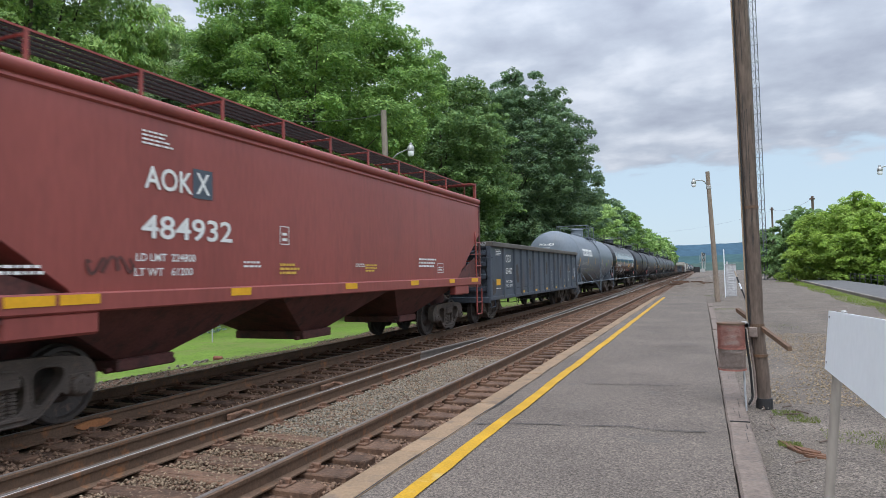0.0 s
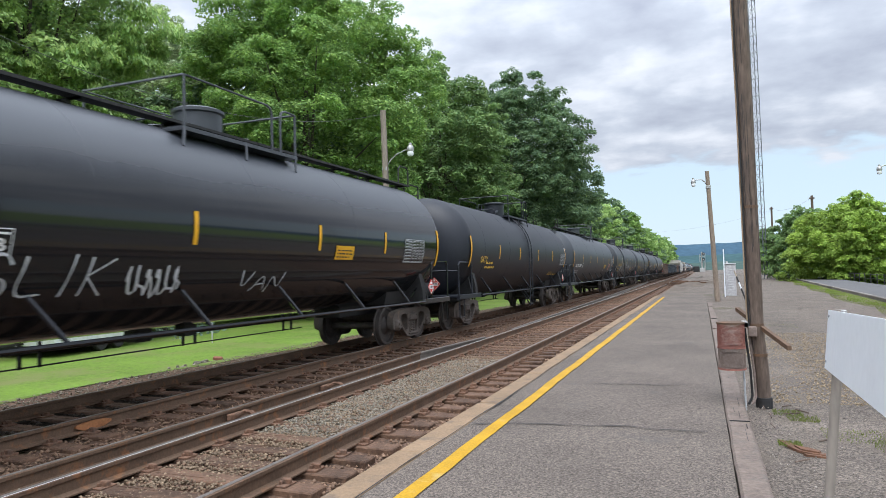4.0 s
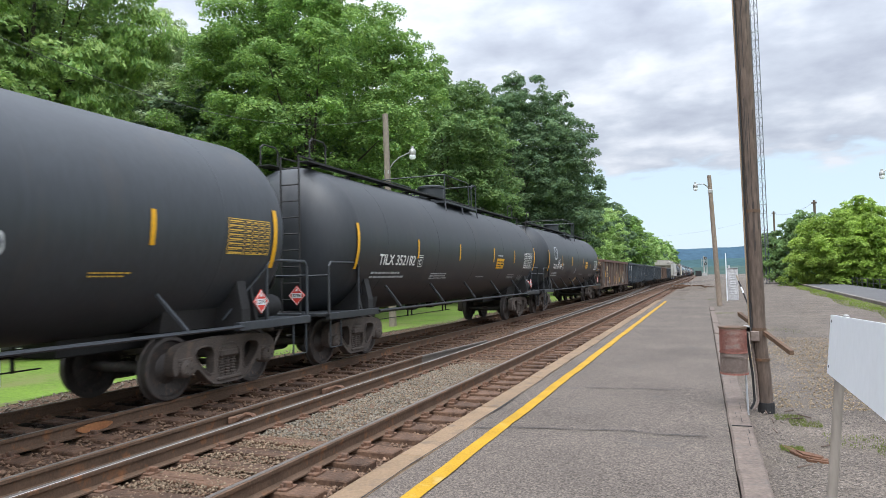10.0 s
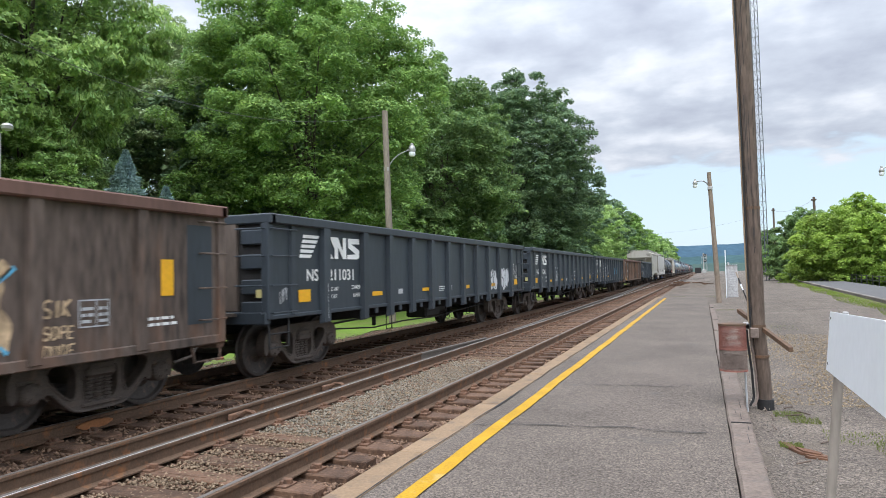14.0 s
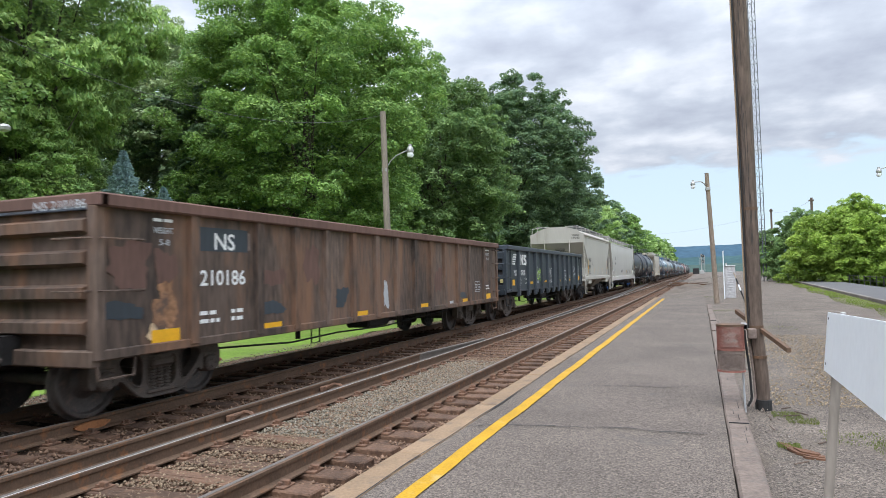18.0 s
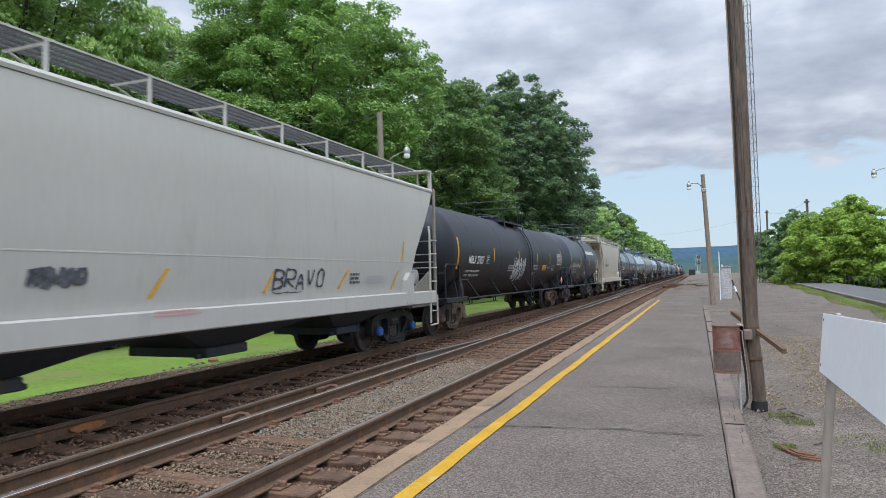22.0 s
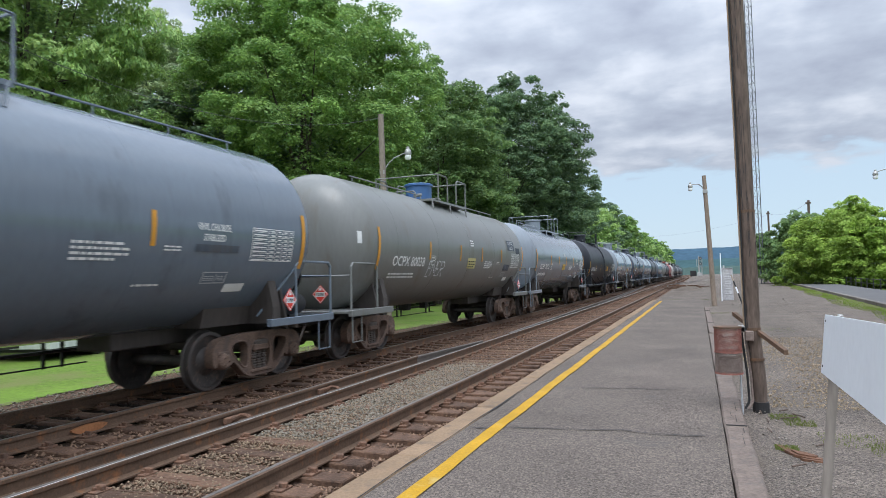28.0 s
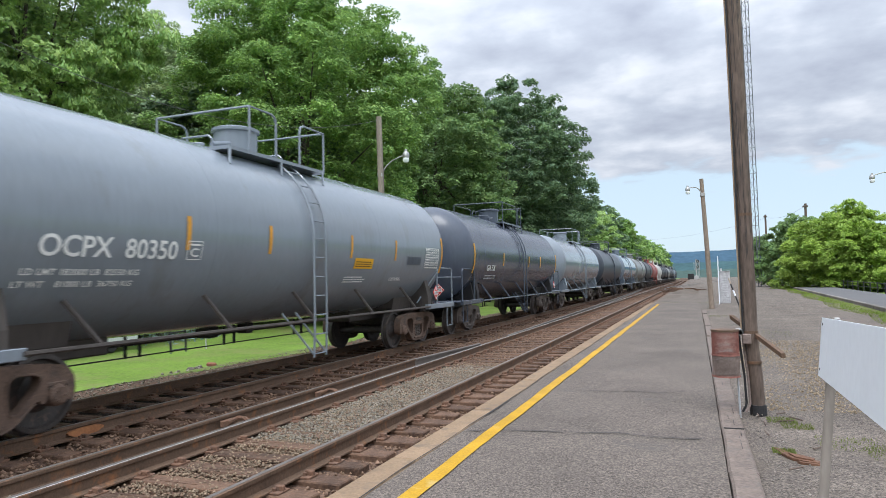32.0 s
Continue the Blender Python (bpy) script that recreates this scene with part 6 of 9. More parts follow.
    for sx in (-1, 1):
        for j in range(5):
            x = 0.56 + 0.15 * j
            w.box(sx * x - 0.012, sx * x + 0.012, -Lb - 0.1, Lb + 0.1, zt - 0.03, zt)
        n = int(2 * Lb / 0.075)
        for i in range(n):
            y = -Lb + 2 * Lb * (i + 0.5) / n
            w.box(sx * 0.55, sx * 1.17, y - 0.010, y + 0.010, zt - 0.025, zt - 0.005)
    part("roof_walk", w, grate or colour, car, "open grating along the roof", kind="stuff")
    wb = Mesh()
    for sx in (-1, 1):
        n = int(2 * Lb / 1.45)
        for i in range(n + 1):
            y = -Lb + 0.1 + (2 * Lb - 0.2) * i / n
            wb.box(sx * 1.16, sx * 1.19, y - 0.025, y + 0.025, eave + 0.02, zt + 0.02)
            wb.rod((sx * 1.16, y, zt - 0.04), (sx * 0.5, y, zt - 0.04), 0.02, 5)
            wb.rod((sx * 0.55, y, zt - 0.04), (sx * 0.75, y + 0.5, eave + 0.15), 0.016, 5)
        wb.box(sx * 1.165, sx * 1.185, -Lb - 0.1, Lb + 0.1, zt - 0.006, zt + 0.018)
    for k in (-1, 1):
        if arched:
            wb.rod((-1.5, k * (Lb - 0.05), zt - 0.12), (-1.0, k * (Lb - 0.05), zt - 0.06), 0.022, 5)
            wb.rod((-1.5, k * (Lb - 0.05), eave - 0.05), (-1.5, k * (Lb - 0.05), zt - 0.12), 0.022, 5)
            continue
        wb.box(-1.5, 1.5, k * (Lb - 0.35), k * (Lb + 0.1), zt - 0.04, zt - 0.01)
        for sx in (-1, 1):
            wb.box(sx * 1.42, sx * 1.50, k * (Lb + 0.0), k * (Lb + 0.08), eave - 0.1, zt + 0.02)
    part("walk_bracket", wb, PALE if grate is GRATE else colour, car, "brackets and rim of the roof walk")
    hatch = Mesh()
    hatch.box(-0.42, 0.42, -Lb + 0.5, Lb - 0.5, eave + 0.20 * rise, eave + 0.20 * rise + (0.06 if arched else 0.2), 0.03)
    part("roof_hatch", hatch, colour, car, "long trough hatch")
    def put(y, z):
        return (wide(z) + 0.012, y, z)

    def under(y, z):
        return (wide(z) + 0.008, y, z)
    mk = mark_mat or BLACKTEXT
    for st, y0, y1, z0, z1 in marks:
        letter(car, st, y0, y1, z0, z1, put, mk)
    ps0 = flat_side(W + 0.062)
    if prints:
        small_print(car, prints, put, print_mat or GREYTEXT)
    ps = flat_side(W + 0.058)
    for y0, y1, z0, z1 in strips:
        m = Mesh()
        patch(m, y0, y1, z0, z1, ps, 1)
        part("reflector_strip", m.data("reflector_strip", REFLEX, fix=False), REFLEX, car, "yellow reflector plate")
    for y, z0, z1, sl in slant:
        m = Mesh()
        m.add([put(y + sl * k / 5 + d, z0 + (z1 - z0) * k / 5) for k in range(6) for d in (0, 0.07)], [(2 * k, 2 * k + 1, 2 * k + 3, 2 * k + 2) for k in range(5)])
        part("reflector_strip", m.data("reflector_strip", REFLEX, fix=False), REFLEX, car, "slanting yellow reflector strip")
    for y0, y1, z0, z1, mat, how in boxes:
        m = Mesh()
        if how == 1:
            outline(m, y0, y1, z0, z1, 0.014, put)
            bars(m, y0 + 0.06, y1 - 0.06, z0 + 0.06, z1 - 0.06, 2, put, 3)
        elif how == 2:
            bars(m, y0, y1, z0, z1, 3, put, 4, 0.75)
        elif how == 3:
            bars(m, y0, y1, z0, z1, 2, ps0, 4, 0.6)
        else:
            patch(m, y0, y1, z0, z1, under, 4)
        part("decal", m.data("decal", mat, fix=False), mat, car, kind="stuff" if how else "")
    if crease:
        part("side_crease", Mesh().prism([(wide(crease) - 0.03, crease - 0.03), (wide(crease) + 0.003, crease - 0.008), (wide(crease) + 0.003, crease + 0.008), (wide(crease) - 0.03, crease + 0.03)], "y", -Lb + 1.25, Lb - 1.25), colour, car, "pressed crease along the side")
    if end_marks:
        def on_end(u, z):
            return (u, -Lb + inset(z) - 0.014, z)
        for i, st in enumerate(end_marks):
            drop_z = 0.14 if arched else 0.40
            letter(car, st, 0.88, 1.34, eave - drop_z - 0.16 * i, eave - drop_z + 0.12 - 0.16 * i, on_end, mk)
        small_print(car, [(-0.2, 0.5, 2.95, 3.15, 4)], on_end, SLATE)
    tagging(car, tags, put, tagmat or TAG)
    for k in (-1, 1):
        add_truck(car, k * tc / 2, True, truck_mat, caps)
    couplers(car, half)
    return car


def splash(car, y0, y1, z0, z1, put, mat, seed):
    """A ragged patch of sprayed colour."""
    rnd = random.Random(seed)
    n = 40
    cy, cz = (y0 + y1) / 2, (z0 + z1) / 2
    vs = [put(cy, cz)]
    ph = [rnd.uniform(0, 6.28) for _ in range(4)]
    for i in range(n):
        a = 6.2832 * i / n
        c, s_ = math.cos(a), math.sin(a)
        k = (0.86 + 0.12 * math.sin(2 * a + ph[0]) + 0.10 * math.sin(3 * a + ph[1]) + 0.08 * math.sin(7 * a + ph[2]) + rnd.uniform(-0.05, 0.05)) / max(abs(c), abs(s_)) ** 0.6
        vs.append(put(cy + (y1 - y0) / 2 * c * k, cz + (z1 - z0) / 2 * s_ * k))
    m = Mesh().add(vs, [(0, 1 + i, 1 + (i + 1) % n) for i in range(n)])
    part("graffiti", m.data("graffiti", mat, fix=False), mat, car, "ragged patch of sprayed colour")


# paints
STAIN = stuff_mat("brown rust stain", (0.072, 0.058, 0.046), 0.85, vary=0.6, scale=3, fine=16, bump=0.0, tint=(0.06, 0.066, 0.078), amount=0.5)
BLACKTRUCK = stuff_mat("black truck casting", (0.03, 0.031, 0.034), 0.7, 0.1, vary=0.4, scale=4, fine=40, bump=0.3, tint=(0.07, 0.06, 0.052), amount=0.25)
RUSTTRUCK = stuff_mat("rusty truck casting", (0.135, 0.088, 0.064), 0.8, 0.1, vary=0.4, scale=4, fine=40, bump=0.3, tint=(0.08, 0.06, 0.05), amount=0.35)
BLUECAP = plain("blue cap paint", (0.03, 0.12, 0.38), 0.5)
GRATE = stuff_mat("dark roof grating", (0.105, 0.108, 0.112), 0.6, 0.2, vary=0.2, scale=5, fine=30)
GRIME = paint("dusty brown underframe", (0.062, 0.052, 0.045), 0.75, 0.3)
RED = paint("oxide red paint", (0.265, 0.064, 0.054), 0.45, 0.16, (0.20, 0.052, 0.045), 0.25)
# grimy darker copy of RED, with the shade of bays and ends in it
DARKRED = stuff_mat("grimy shaded oxide red", (0.12, 0.045, 0.04), 0.7, vary=0.3, scale=2, fine=20, tint=(0.05, 0.03, 0.028), amount=0.4)
SLATE = paint("slate grey paint", (0.062, 0.074, 0.094), 0.6, 0.25, (0.09, 0.07, 0.058), 0.22, per_object=0.15)
GREYBLUE = paint("blue-grey paint", (0.137, 0.160, 0.187), 0.45, 0.12, (0.1342, 0.1403, 0.1525), 0.1)
# top greyed by height, dust and the sky's sheen put into the colour
GLOSSBLACK = paint("gloss black paint", (0.010, 0.011, 0.013), 0.10, 0.2, bump=0.0, spec=0.5, dust_sheen=(2.75, 3.4, (0.05, 0.055, 0.064)))
BLACK = paint("satin black paint", (0.013, 0.015, 0.021), 0.46, 0.18, (0.04, 0.04, 0.04), 0.05, spec=0.38)
DULLBLACK = paint("faded black paint", (0.023, 0.026, 0.030), 0.47, 0.2, (0.036, 0.035, 0.035), 0.25, spec=0.52)
CHARCOAL = paint("charcoal paint", (0.036, 0.041, 0.048), 0.47, 0.2, (0.052, 0.05, 0.05), 0.2, spec=0.52)
GONBLACK = paint("black gondola paint", (0.034, 0.043, 0.053), 0.5, 0.2, (0.06, 0.06, 0.061), 0.12, 0.1, per_object=0.14)
ENDPLATE = paint("dusty brown end plate", (0.088, 0.068, 0.056), 0.85, 0.4, (0.06, 0.05, 0.045), 0.3, 0.1)
BROWN = paint("rust-brown paint", (0.092, 0.068, 0.055), 0.75, 0.7, (0.16, 0.088, 0.056), 0.45, 0.25, per_object=0.2)
REDBROWN = paint("red-brown rusted paint", (0.098, 0.068, 0.052), 0.75, 0.75, (0.20, 0.105, 0.06), 0.48, 0.25, per_object=0.26)
RIMBROWN = paint("rusty rim", (0.1281, 0.07076, 0.0549), 0.8, 0.3)
CREAM = paint("dirty cream paint", (0.43, 0.405, 0.355), 0.5, 0.06, (0.35, 0.32, 0.27), 0.10)
PALE = paint("pale grey-white paint", (0.475, 0.455, 0.42), 0.5, 0.05, (0.40, 0.375, 0.34), 0.12)
IVORY = paint("ivory paint", (0.50, 0.45, 0.37), 0.5, 0.06, (0.40, 0.35, 0.28), 0.15)
# darker copy of the cream paints: underbody dust and shade in one colour
CREAMSHADE = paint("dusty shaded underbody grey", (0.24, 0.22, 0.185), 0.8, 0.25, (0.12, 0.105, 0.09), 0.3)
DARKGREY = paint("dark grey tank paint", (0.042, 0.050, 0.063), 0.38, 0.16)
SLATEBLUE = paint("slate-blue tank paint", (0.060, 0.071, 0.093), 0.22, 0.10, bump=0.0, spec=0.45)
STEELBLUE = paint("steel-blue tank paint", (0.135, 0.163, 0.197), 0.12, 0.07, (0.085, 0.098, 0.112), 0.15, bump=0.0, spec=0.5)
TANGREY = paint("dusty warm grey paint", (0.165, 0.168, 0.158), 0.32, 0.09, (0.135, 0.118, 0.095), 0.2, bump=0.0, spec=0.45)
PALEBLUE = paint("pale blue-grey paint", (0.195, 0.222, 0.25), 0.15, 0.07, (0.16, 0.17, 0.178), 0.15, bump=0.0, spec=0.5)
BLUEDOME = paint("blue dome paint", (0.05, 0.12, 0.27), 0.45, 0.1)
LIGHT = (GREYBLUE, STEELBLUE, TANGREY, PALEBLUE, PALE)

# ---------------- the train ----------------
OLIVETAG = stuff_mat("faded olive spray paint", (0.37, 0.37, 0.23), 0.85, vary=0.5, scale=5, fine=14, bump=0.0)
FAINT = stuff_mat("worn white spray paint", (0.47, 0.48, 0.48), 0.85, vary=0.55, scale=6, fine=16, bump=0.0)
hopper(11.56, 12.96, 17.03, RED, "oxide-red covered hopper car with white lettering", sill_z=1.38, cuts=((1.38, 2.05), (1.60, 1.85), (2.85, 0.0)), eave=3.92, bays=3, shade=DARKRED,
       marks=[("AOK", -5.07, -4.25, 2.80, 3.09), ("X", -4.18, -3.92, 2.82, 3.11), ("484932", -5.12, -3.46, 2.18, 2.48), ("LD LMT  224800", -5.2, -4.2, 1.90, 2.00), ("LT WT   61200", -5.22, -4.25, 1.72, 1.82)],
       mark_mat=WHITE, prints=[(-5.1, -4.6, 3.35, 3.55, 4), (-3.2, -2.8, 1.83, 1.95, 2), (0.2, 0.6, 1.85, 1.93, 2), (3.3, 4.4, 1.85, 2.1, 3), (-6.9, -6.3, 1.75, 1.88, 2)], print_mat=WHITE,
       strips=[(-6.85, -6.3, 1.42, 1.53), (-6.25, -5.75, 1.42, 1.53), (-3.55, -3.1, 1.42, 1.53), (-0.3, 0.15, 1.42, 1.53), (2.7, 3.15, 1.42, 1.53), (5.2, 5.6, 1.42, 1.53), (7.0, 7.6, 1.42, 1.53)],
       grate=UNDER, boxes=[(-4.24, -3.86, 2.76, 3.16, SLATEBLUE, 0), (-2.3, -2.05, 2.2, 2.5, WHITE, 1), (-2.3, -1.75, 1.72, 1.92, GOLD, 2), (0.6, 1.1, 1.75, 1.92, GOLD, 2), (4.5, 4.9, 1.7, 1.95, WHITE, 1)],
       tags=[(-5.9, -5.2, 1.75, 1.95, 7, 0.02, 4)], tagmat=DARKRED)
gondola(28.43, 12.54, 16.57, SLATE, "dark slate-grey gondola car with a rusty rim", rim=paint("dusty dark rim", (0.10, 0.09, 0.08), 0.8, 0.3),
        marks=[("CIGX", -5.94, -5.27, 2.03, 2.30, WHITE), ("803467", -6.13, -5.13, 1.62, 1.84, WHITE), ("LD LMT  220200", -6.12, -5.15, 1.31, 1.40, WHITE), ("LT WT   65700", -6.12, -5.15, 1.17, 1.26, WHITE)],
        prints=[(-7.12, -6.49, 2.26, 2.48, 4), (6.42, 6.85, 2.31, 2.46, 2), (-7.15, -6.55, 1.14, 1.19, 1), (5.17, 5.35, 0.82, 0.88, 1), (6.38, 6.8, 1.18, 1.21, 1), (5.85, 6.05, 0.84, 0.87, 1)],
        strips=[(-7.13, -6.66, 1.26, 1.46), (-3.90, -3.45, 0.89, 0.98), (-1.84, -1.38, 0.89, 0.98), (0.15, 0.61, 0.89, 0.98), (2.06, 2.52, 0.89, 0.98), (3.95, 4.41, 0.89, 0.98), (6.38, 6.84, 1.26, 1.43)],
        patches=[(4.21, 4.45, 1.18, 1.28, PALEGOLD)], splashes=[(-6.05, -5.15, 1.96, 2.38, GONBLACK), (-6.25, -5.08, 1.56, 1.90, GONBLACK), (-4.75, -4.2, 1.3, 2.0, STAIN), (-2.9, -2.3, 1.4, 2.2, STAIN), (-7.6, -7.2, 0.9, 1.5, STAIN), (0.3, 0.7, 1.5, 2.2, STAIN), (5.2, 5.9, 1.62, 2.0, STAIN), (3.2, 3.7, 1.3, 2.1, STAIN), (2.2, 2.5, 1.7, 2.3, STAIN), (1.5, 1.58, 0.95, 1.8, GREYTEXT)],
        tags=[("RAC", 5.10, 5.90, 1.70, 1.98, 0.020, RUSTSPRAY), ("VJL", 5.03, 5.95, 1.62, 2.02, 0.026), (7.02, 7.3, 1.32, 1.9, 6, 0.007, 7)], rivets=True, end_mark=("CIGX 803467", 2.555, None), drop=False,
        frames=[(5.14, 5.59, 1.17, 1.5)])
tank_car(45.22, 13.15, 16.97, GREYBLUE, "blue-grey tank car with white lettering and scrawled tags", stripes=[-4.53, -1.66, 1.6, 4.58], ends=(-7.4, 7.1), head_mark="PROX 44239", head_x=-0.68, head_z=3.15, dome_y=0.62, hoops=((-1.72, -1.02), (-0.39, 1.13)),
         marks=[("PROX 44239 ", -6.43, -4.69, 2.02, 2.22, GREYTEXT), ("C", -4.25, -4.12, 2.03, 2.15, GREYTEXT)], prints=[(-6.4, -4.3, 1.68, 1.85, 2), (2.4, 3.2, 1.5, 1.6, 2)],
         blocks=[(-6.33 + 0.57 * i, -5.83 + 0.57 * i, 2.56, 2.98) for i in range(6)],
         table=(5.97, 7.02, 1.95, 2.5, GREYTEXT), table_back=True, strip_z=(2.04, 2.48), end_z=(1.46, 2.42), tags=[("OWU", -0.2, 0.75, 2.1, 2.85, 0.024, FAINT), ("3OBO", 1.07, 2.69, 1.35, 2.15, 0.045), ("PERSON", 3.52, 4.26, 1.95, 2.22, 0.025, LIME), ("ENOISM", -4.7, -1.85, 1.30, 2.05, 0.042, OLIVETAG), ("ENOISM", -4.62, -1.9, 1.36, 2.0, 0.012, FAINT), ("TEHO", -1.75, -0.5, 1.42, 1.88, 0.016, OLIVETAG), (3.0, 3.6, 1.5, 1.9, 15, 0.012, 5)], drum=PINK, trim=GREYBLUE)
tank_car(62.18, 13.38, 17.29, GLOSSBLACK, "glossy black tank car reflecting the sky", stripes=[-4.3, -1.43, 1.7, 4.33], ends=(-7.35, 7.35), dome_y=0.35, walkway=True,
         marks=[("TILX  355476", -6.32, -4.42, 1.96, 2.18, WHITE), ("B", -4.17, -4.02, 1.98, 2.12, WHITE)], prints=[(-6.5, -5.0, 1.62, 1.85, 2)],
         table=(5.33, 6.46, 1.95, 2.5, GREYTEXT), boxes=[(2.28, 2.97, 1.98, 2.25, REFLEX)], tags=[("SLIK", -4.2, -2.6, 1.4, 1.95, 0.03), (-2.4, -1.5, 1.35, 1.85, 12, 0.018, 5), ("VAN", -0.3, 0.9, 1.35, 1.75, 0.022)])
tank_car(79.44, 12.90, 17.08, BLACK, "plain black tank car with yellow reflectors", stripes=[-4.2, -1.5, 1.5, 4.3], prints=[(-5.6, -4.6, 1.8, 2.1, 2), (4.3, 5.2, 1.45, 1.65, 3), (5.4, 6.3, 1.45, 1.55, 1)], print_mat=GOLD,
         table=(6.11, 7.18, 1.97, 2.52, GREYTEXT), ends=(-7.2, 7.26), marks=[("GATX", -6.2, -5.5, 2.0, 2.2, GOLD)])
tank_car(97.65, 15.03, 19.40, CHARCOAL, "long charcoal tank car with white lettering", stripes=[-5.44, -2.62, 0.12, 2.93, 5.93], ends=(-8.28, 8.62), walkway=True, head_mark="NATX 1092", head_x=0.26,
         marks=[("NATX 1092", -7.46, -5.74, 1.86, 2.05, WHITE), ("C", -5.3, -5.15, 1.88, 2.02, WHITE)], prints=[(-7.7, -6.0, 1.5, 1.72, 2), (3.8, 4.2, 1.6, 1.72, 2)],
         table=(7.36, 8.48, 1.99, 2.53, GREYTEXT), boxes=[(3.85, 4.67, 1.79, 2.06, GOLD), (6.12, 6.70, 1.88, 2.12, ROSE), (5.97, 6.55, 1.68, 1.84, ROSE)], frames=[(6.72, 7.30, 1.48, 1.73)])
tank_car(117.21, 15.08, 19.37, DULLBLACK, "black tank car covered in white scrawled tags", stripes=[-4.85, -2.6, -0.27, 2.2, 4.5], ends=(-8.2, 8.26), strip_z=(2.22, 2.70),
         marks=[("UTLX 955232", -7.29, -5.28, 1.98, 2.22, GOLD), ("C", -5.08, -4.94, 2.05, 2.18, GOLD)], prints=[(-7.4, -5.6, 1.6, 1.85, 2)], print_mat=GOLD,
         table=(6.85, 7.9, 1.98, 2.5, GREYTEXT), boxes=[(2.88, 3.78, 1.61, 1.87, GOLD), (4.9, 5.3, 1.75, 1.95, ROSE)], head_mark=None, ladder_y=-4.05,
         tags=[("NAN", -4.72, -4.32, 2.46, 2.69, 0.028), ("CREW", -4.72, -4.32, 2.19, 2.42, 0.028), ("SUMA", -3.8, -2.88, 2.1, 2.72, 0.034), (">", -3.65, -3.22, 1.97, 2.22, 0.03), ("VID", -3.59, -2.32, 1.39, 2.03, 0.05), ("V", -4.09, -3.69, 1.36, 1.66, 0.045),
               ("PONE", -5.8, -4.75, 1.32, 1.98, 0.05), ("CMK", -1.5, -0.5, 1.95, 2.4, 0.035), ("SOER", -1.5, -0.12, 1.45, 1.9, 0.035), ("SOMA!", -0.07, 0.62, 1.83, 2.08, 0.022), ("YOGG", 0.7, 1.53, 1.76, 2.08, 0.022), ("VID", 0.9, 2.59, 1.4, 2.05, 0.045),
               ("SOMA", 2.68, 3.4, 1.85, 2.02, 0.02), ("HAKE", 3.9, 4.56, 1.5, 1.82, 0.024), ("BOOR", 4.74, 5.7, 1.42, 1.7, 0.02), ("NWII", -8.44, -7.6, 1.6, 2.02, 0.03), ("AVID", -7.34, -5.9, 1.27, 1.85, 0.04)],
         rails="long", head_tags=[("VID", 0.2, 1.0, 2.25, 2.7, 0.05), ("2013", 0.1, 1.15, 1.6, 2.1, 0.05)])
tank_car(135.39, 13.15, 17.20, CHARCOAL, "charcoal tank car with yellow lettering", stripes=[-4.4, -1.47, 1.65, 4.64], ends=(-7.25, 7.15), dome_y=-0.07, head_mark="TEIX 173011", head_x=-0.22,
         marks=[("TEIX 173011", -6.22, -4.34, 1.79, 2.0, GOLD), ("B", -4.15, -4.0, 1.80, 1.93, GOLD)], prints=[(-6.5, -4.9, 1.5, 1.7, 2), (3.83, 4.48, 1.72, 1.81, 2)], print_mat=GOLD, table=(6.03, 7.0, 2.07, 2.6, GOLD),
         tags=[("JAKEL", -3.3, -1.6, 1.46, 1.88, 0.028), ("CJB", 1.56, 2.85, 1.62, 2.2, 0.035)], boxes=[(-0.4, 0.45, 1.45, 1.68, GOLD)])
tank_car(152.56, 13.14, 17.37, DULLBLACK, "faded black tank car with white lettering", stripes=[-4.29, -1.36, 1.86, 4.37], ends=(-7.27, 7.35), walkway=True,
         marks=[("TILX 352182", -6.3, -4.42, 1.96, 2.2, WHITE), ("C", -4.18, -4.04, 1.98, 2.12, WHITE)], prints=[(-6.5, -4.8, 1.65, 1.85, 2), (0.49, 1.49, 1.62, 1.68, 1), (-3.2, -2.0, 1.6, 1.8, 3), (4.0, 4.9, 1.55, 1.75, 3), (2.3, 3.0, 2.34, 2.44, 1)],
         table=(5.75, 6.95, 1.96, 2.55, WHITE), boxes=[(2.23, 3.06, 1.93, 2.27, REFLEX)], frames=[(5.45, 6.05, 1.44, 1.68)])
tank_car(170.18, 13.23, 17.40, DULLBLACK, "faded black tank car with a ring-shaped white tag", stripes=[-4.44, -1.88, 1.43, 4.19], ends=(-7.45, 7.1), walkway=True, number="1086", strip_z=(2.10, 2.62),
         marks=[("TILX 351989", -6.45, -4.56, 1.97, 2.2, WHITE), ("C", -4.28, -4.13, 2.0, 2.14, WHITE)], prints=[(-6.4, -5.0, 1.6, 1.85, 2), (0.9, 2.2, 1.66, 1.74, 1), (4.4, 5.3, 1.55, 1.72, 3)],
         table=(5.45, 6.55, 1.98, 2.52, WHITE), boxes=[(2.28, 3.06, 1.99, 2.41, REFLEX), (-2.83, -1.75, 1.40, 1.90, BLACK), (0.3, 0.85, 1.0, 1.45, TANTAG)], frames=[(5.1, 5.65, 1.5, 1.75)],
         tags=[("O", -6.3, -5.35, 2.36, 2.98, 0.055), ("Y", -6.15, -5.5, 2.42, 2.9, 0.045), ("AO", -5.45, -5.02, 2.22, 2.44, 0.045), ("X", -0.75, -0.5, 1.75, 2.0, 0.03), ("Z", -0.72, -0.5, 1.65, 1.98, 0.03), (-4.24, -3.58, 1.39, 1.66, 36, 0.015, 4, SMEAR)])
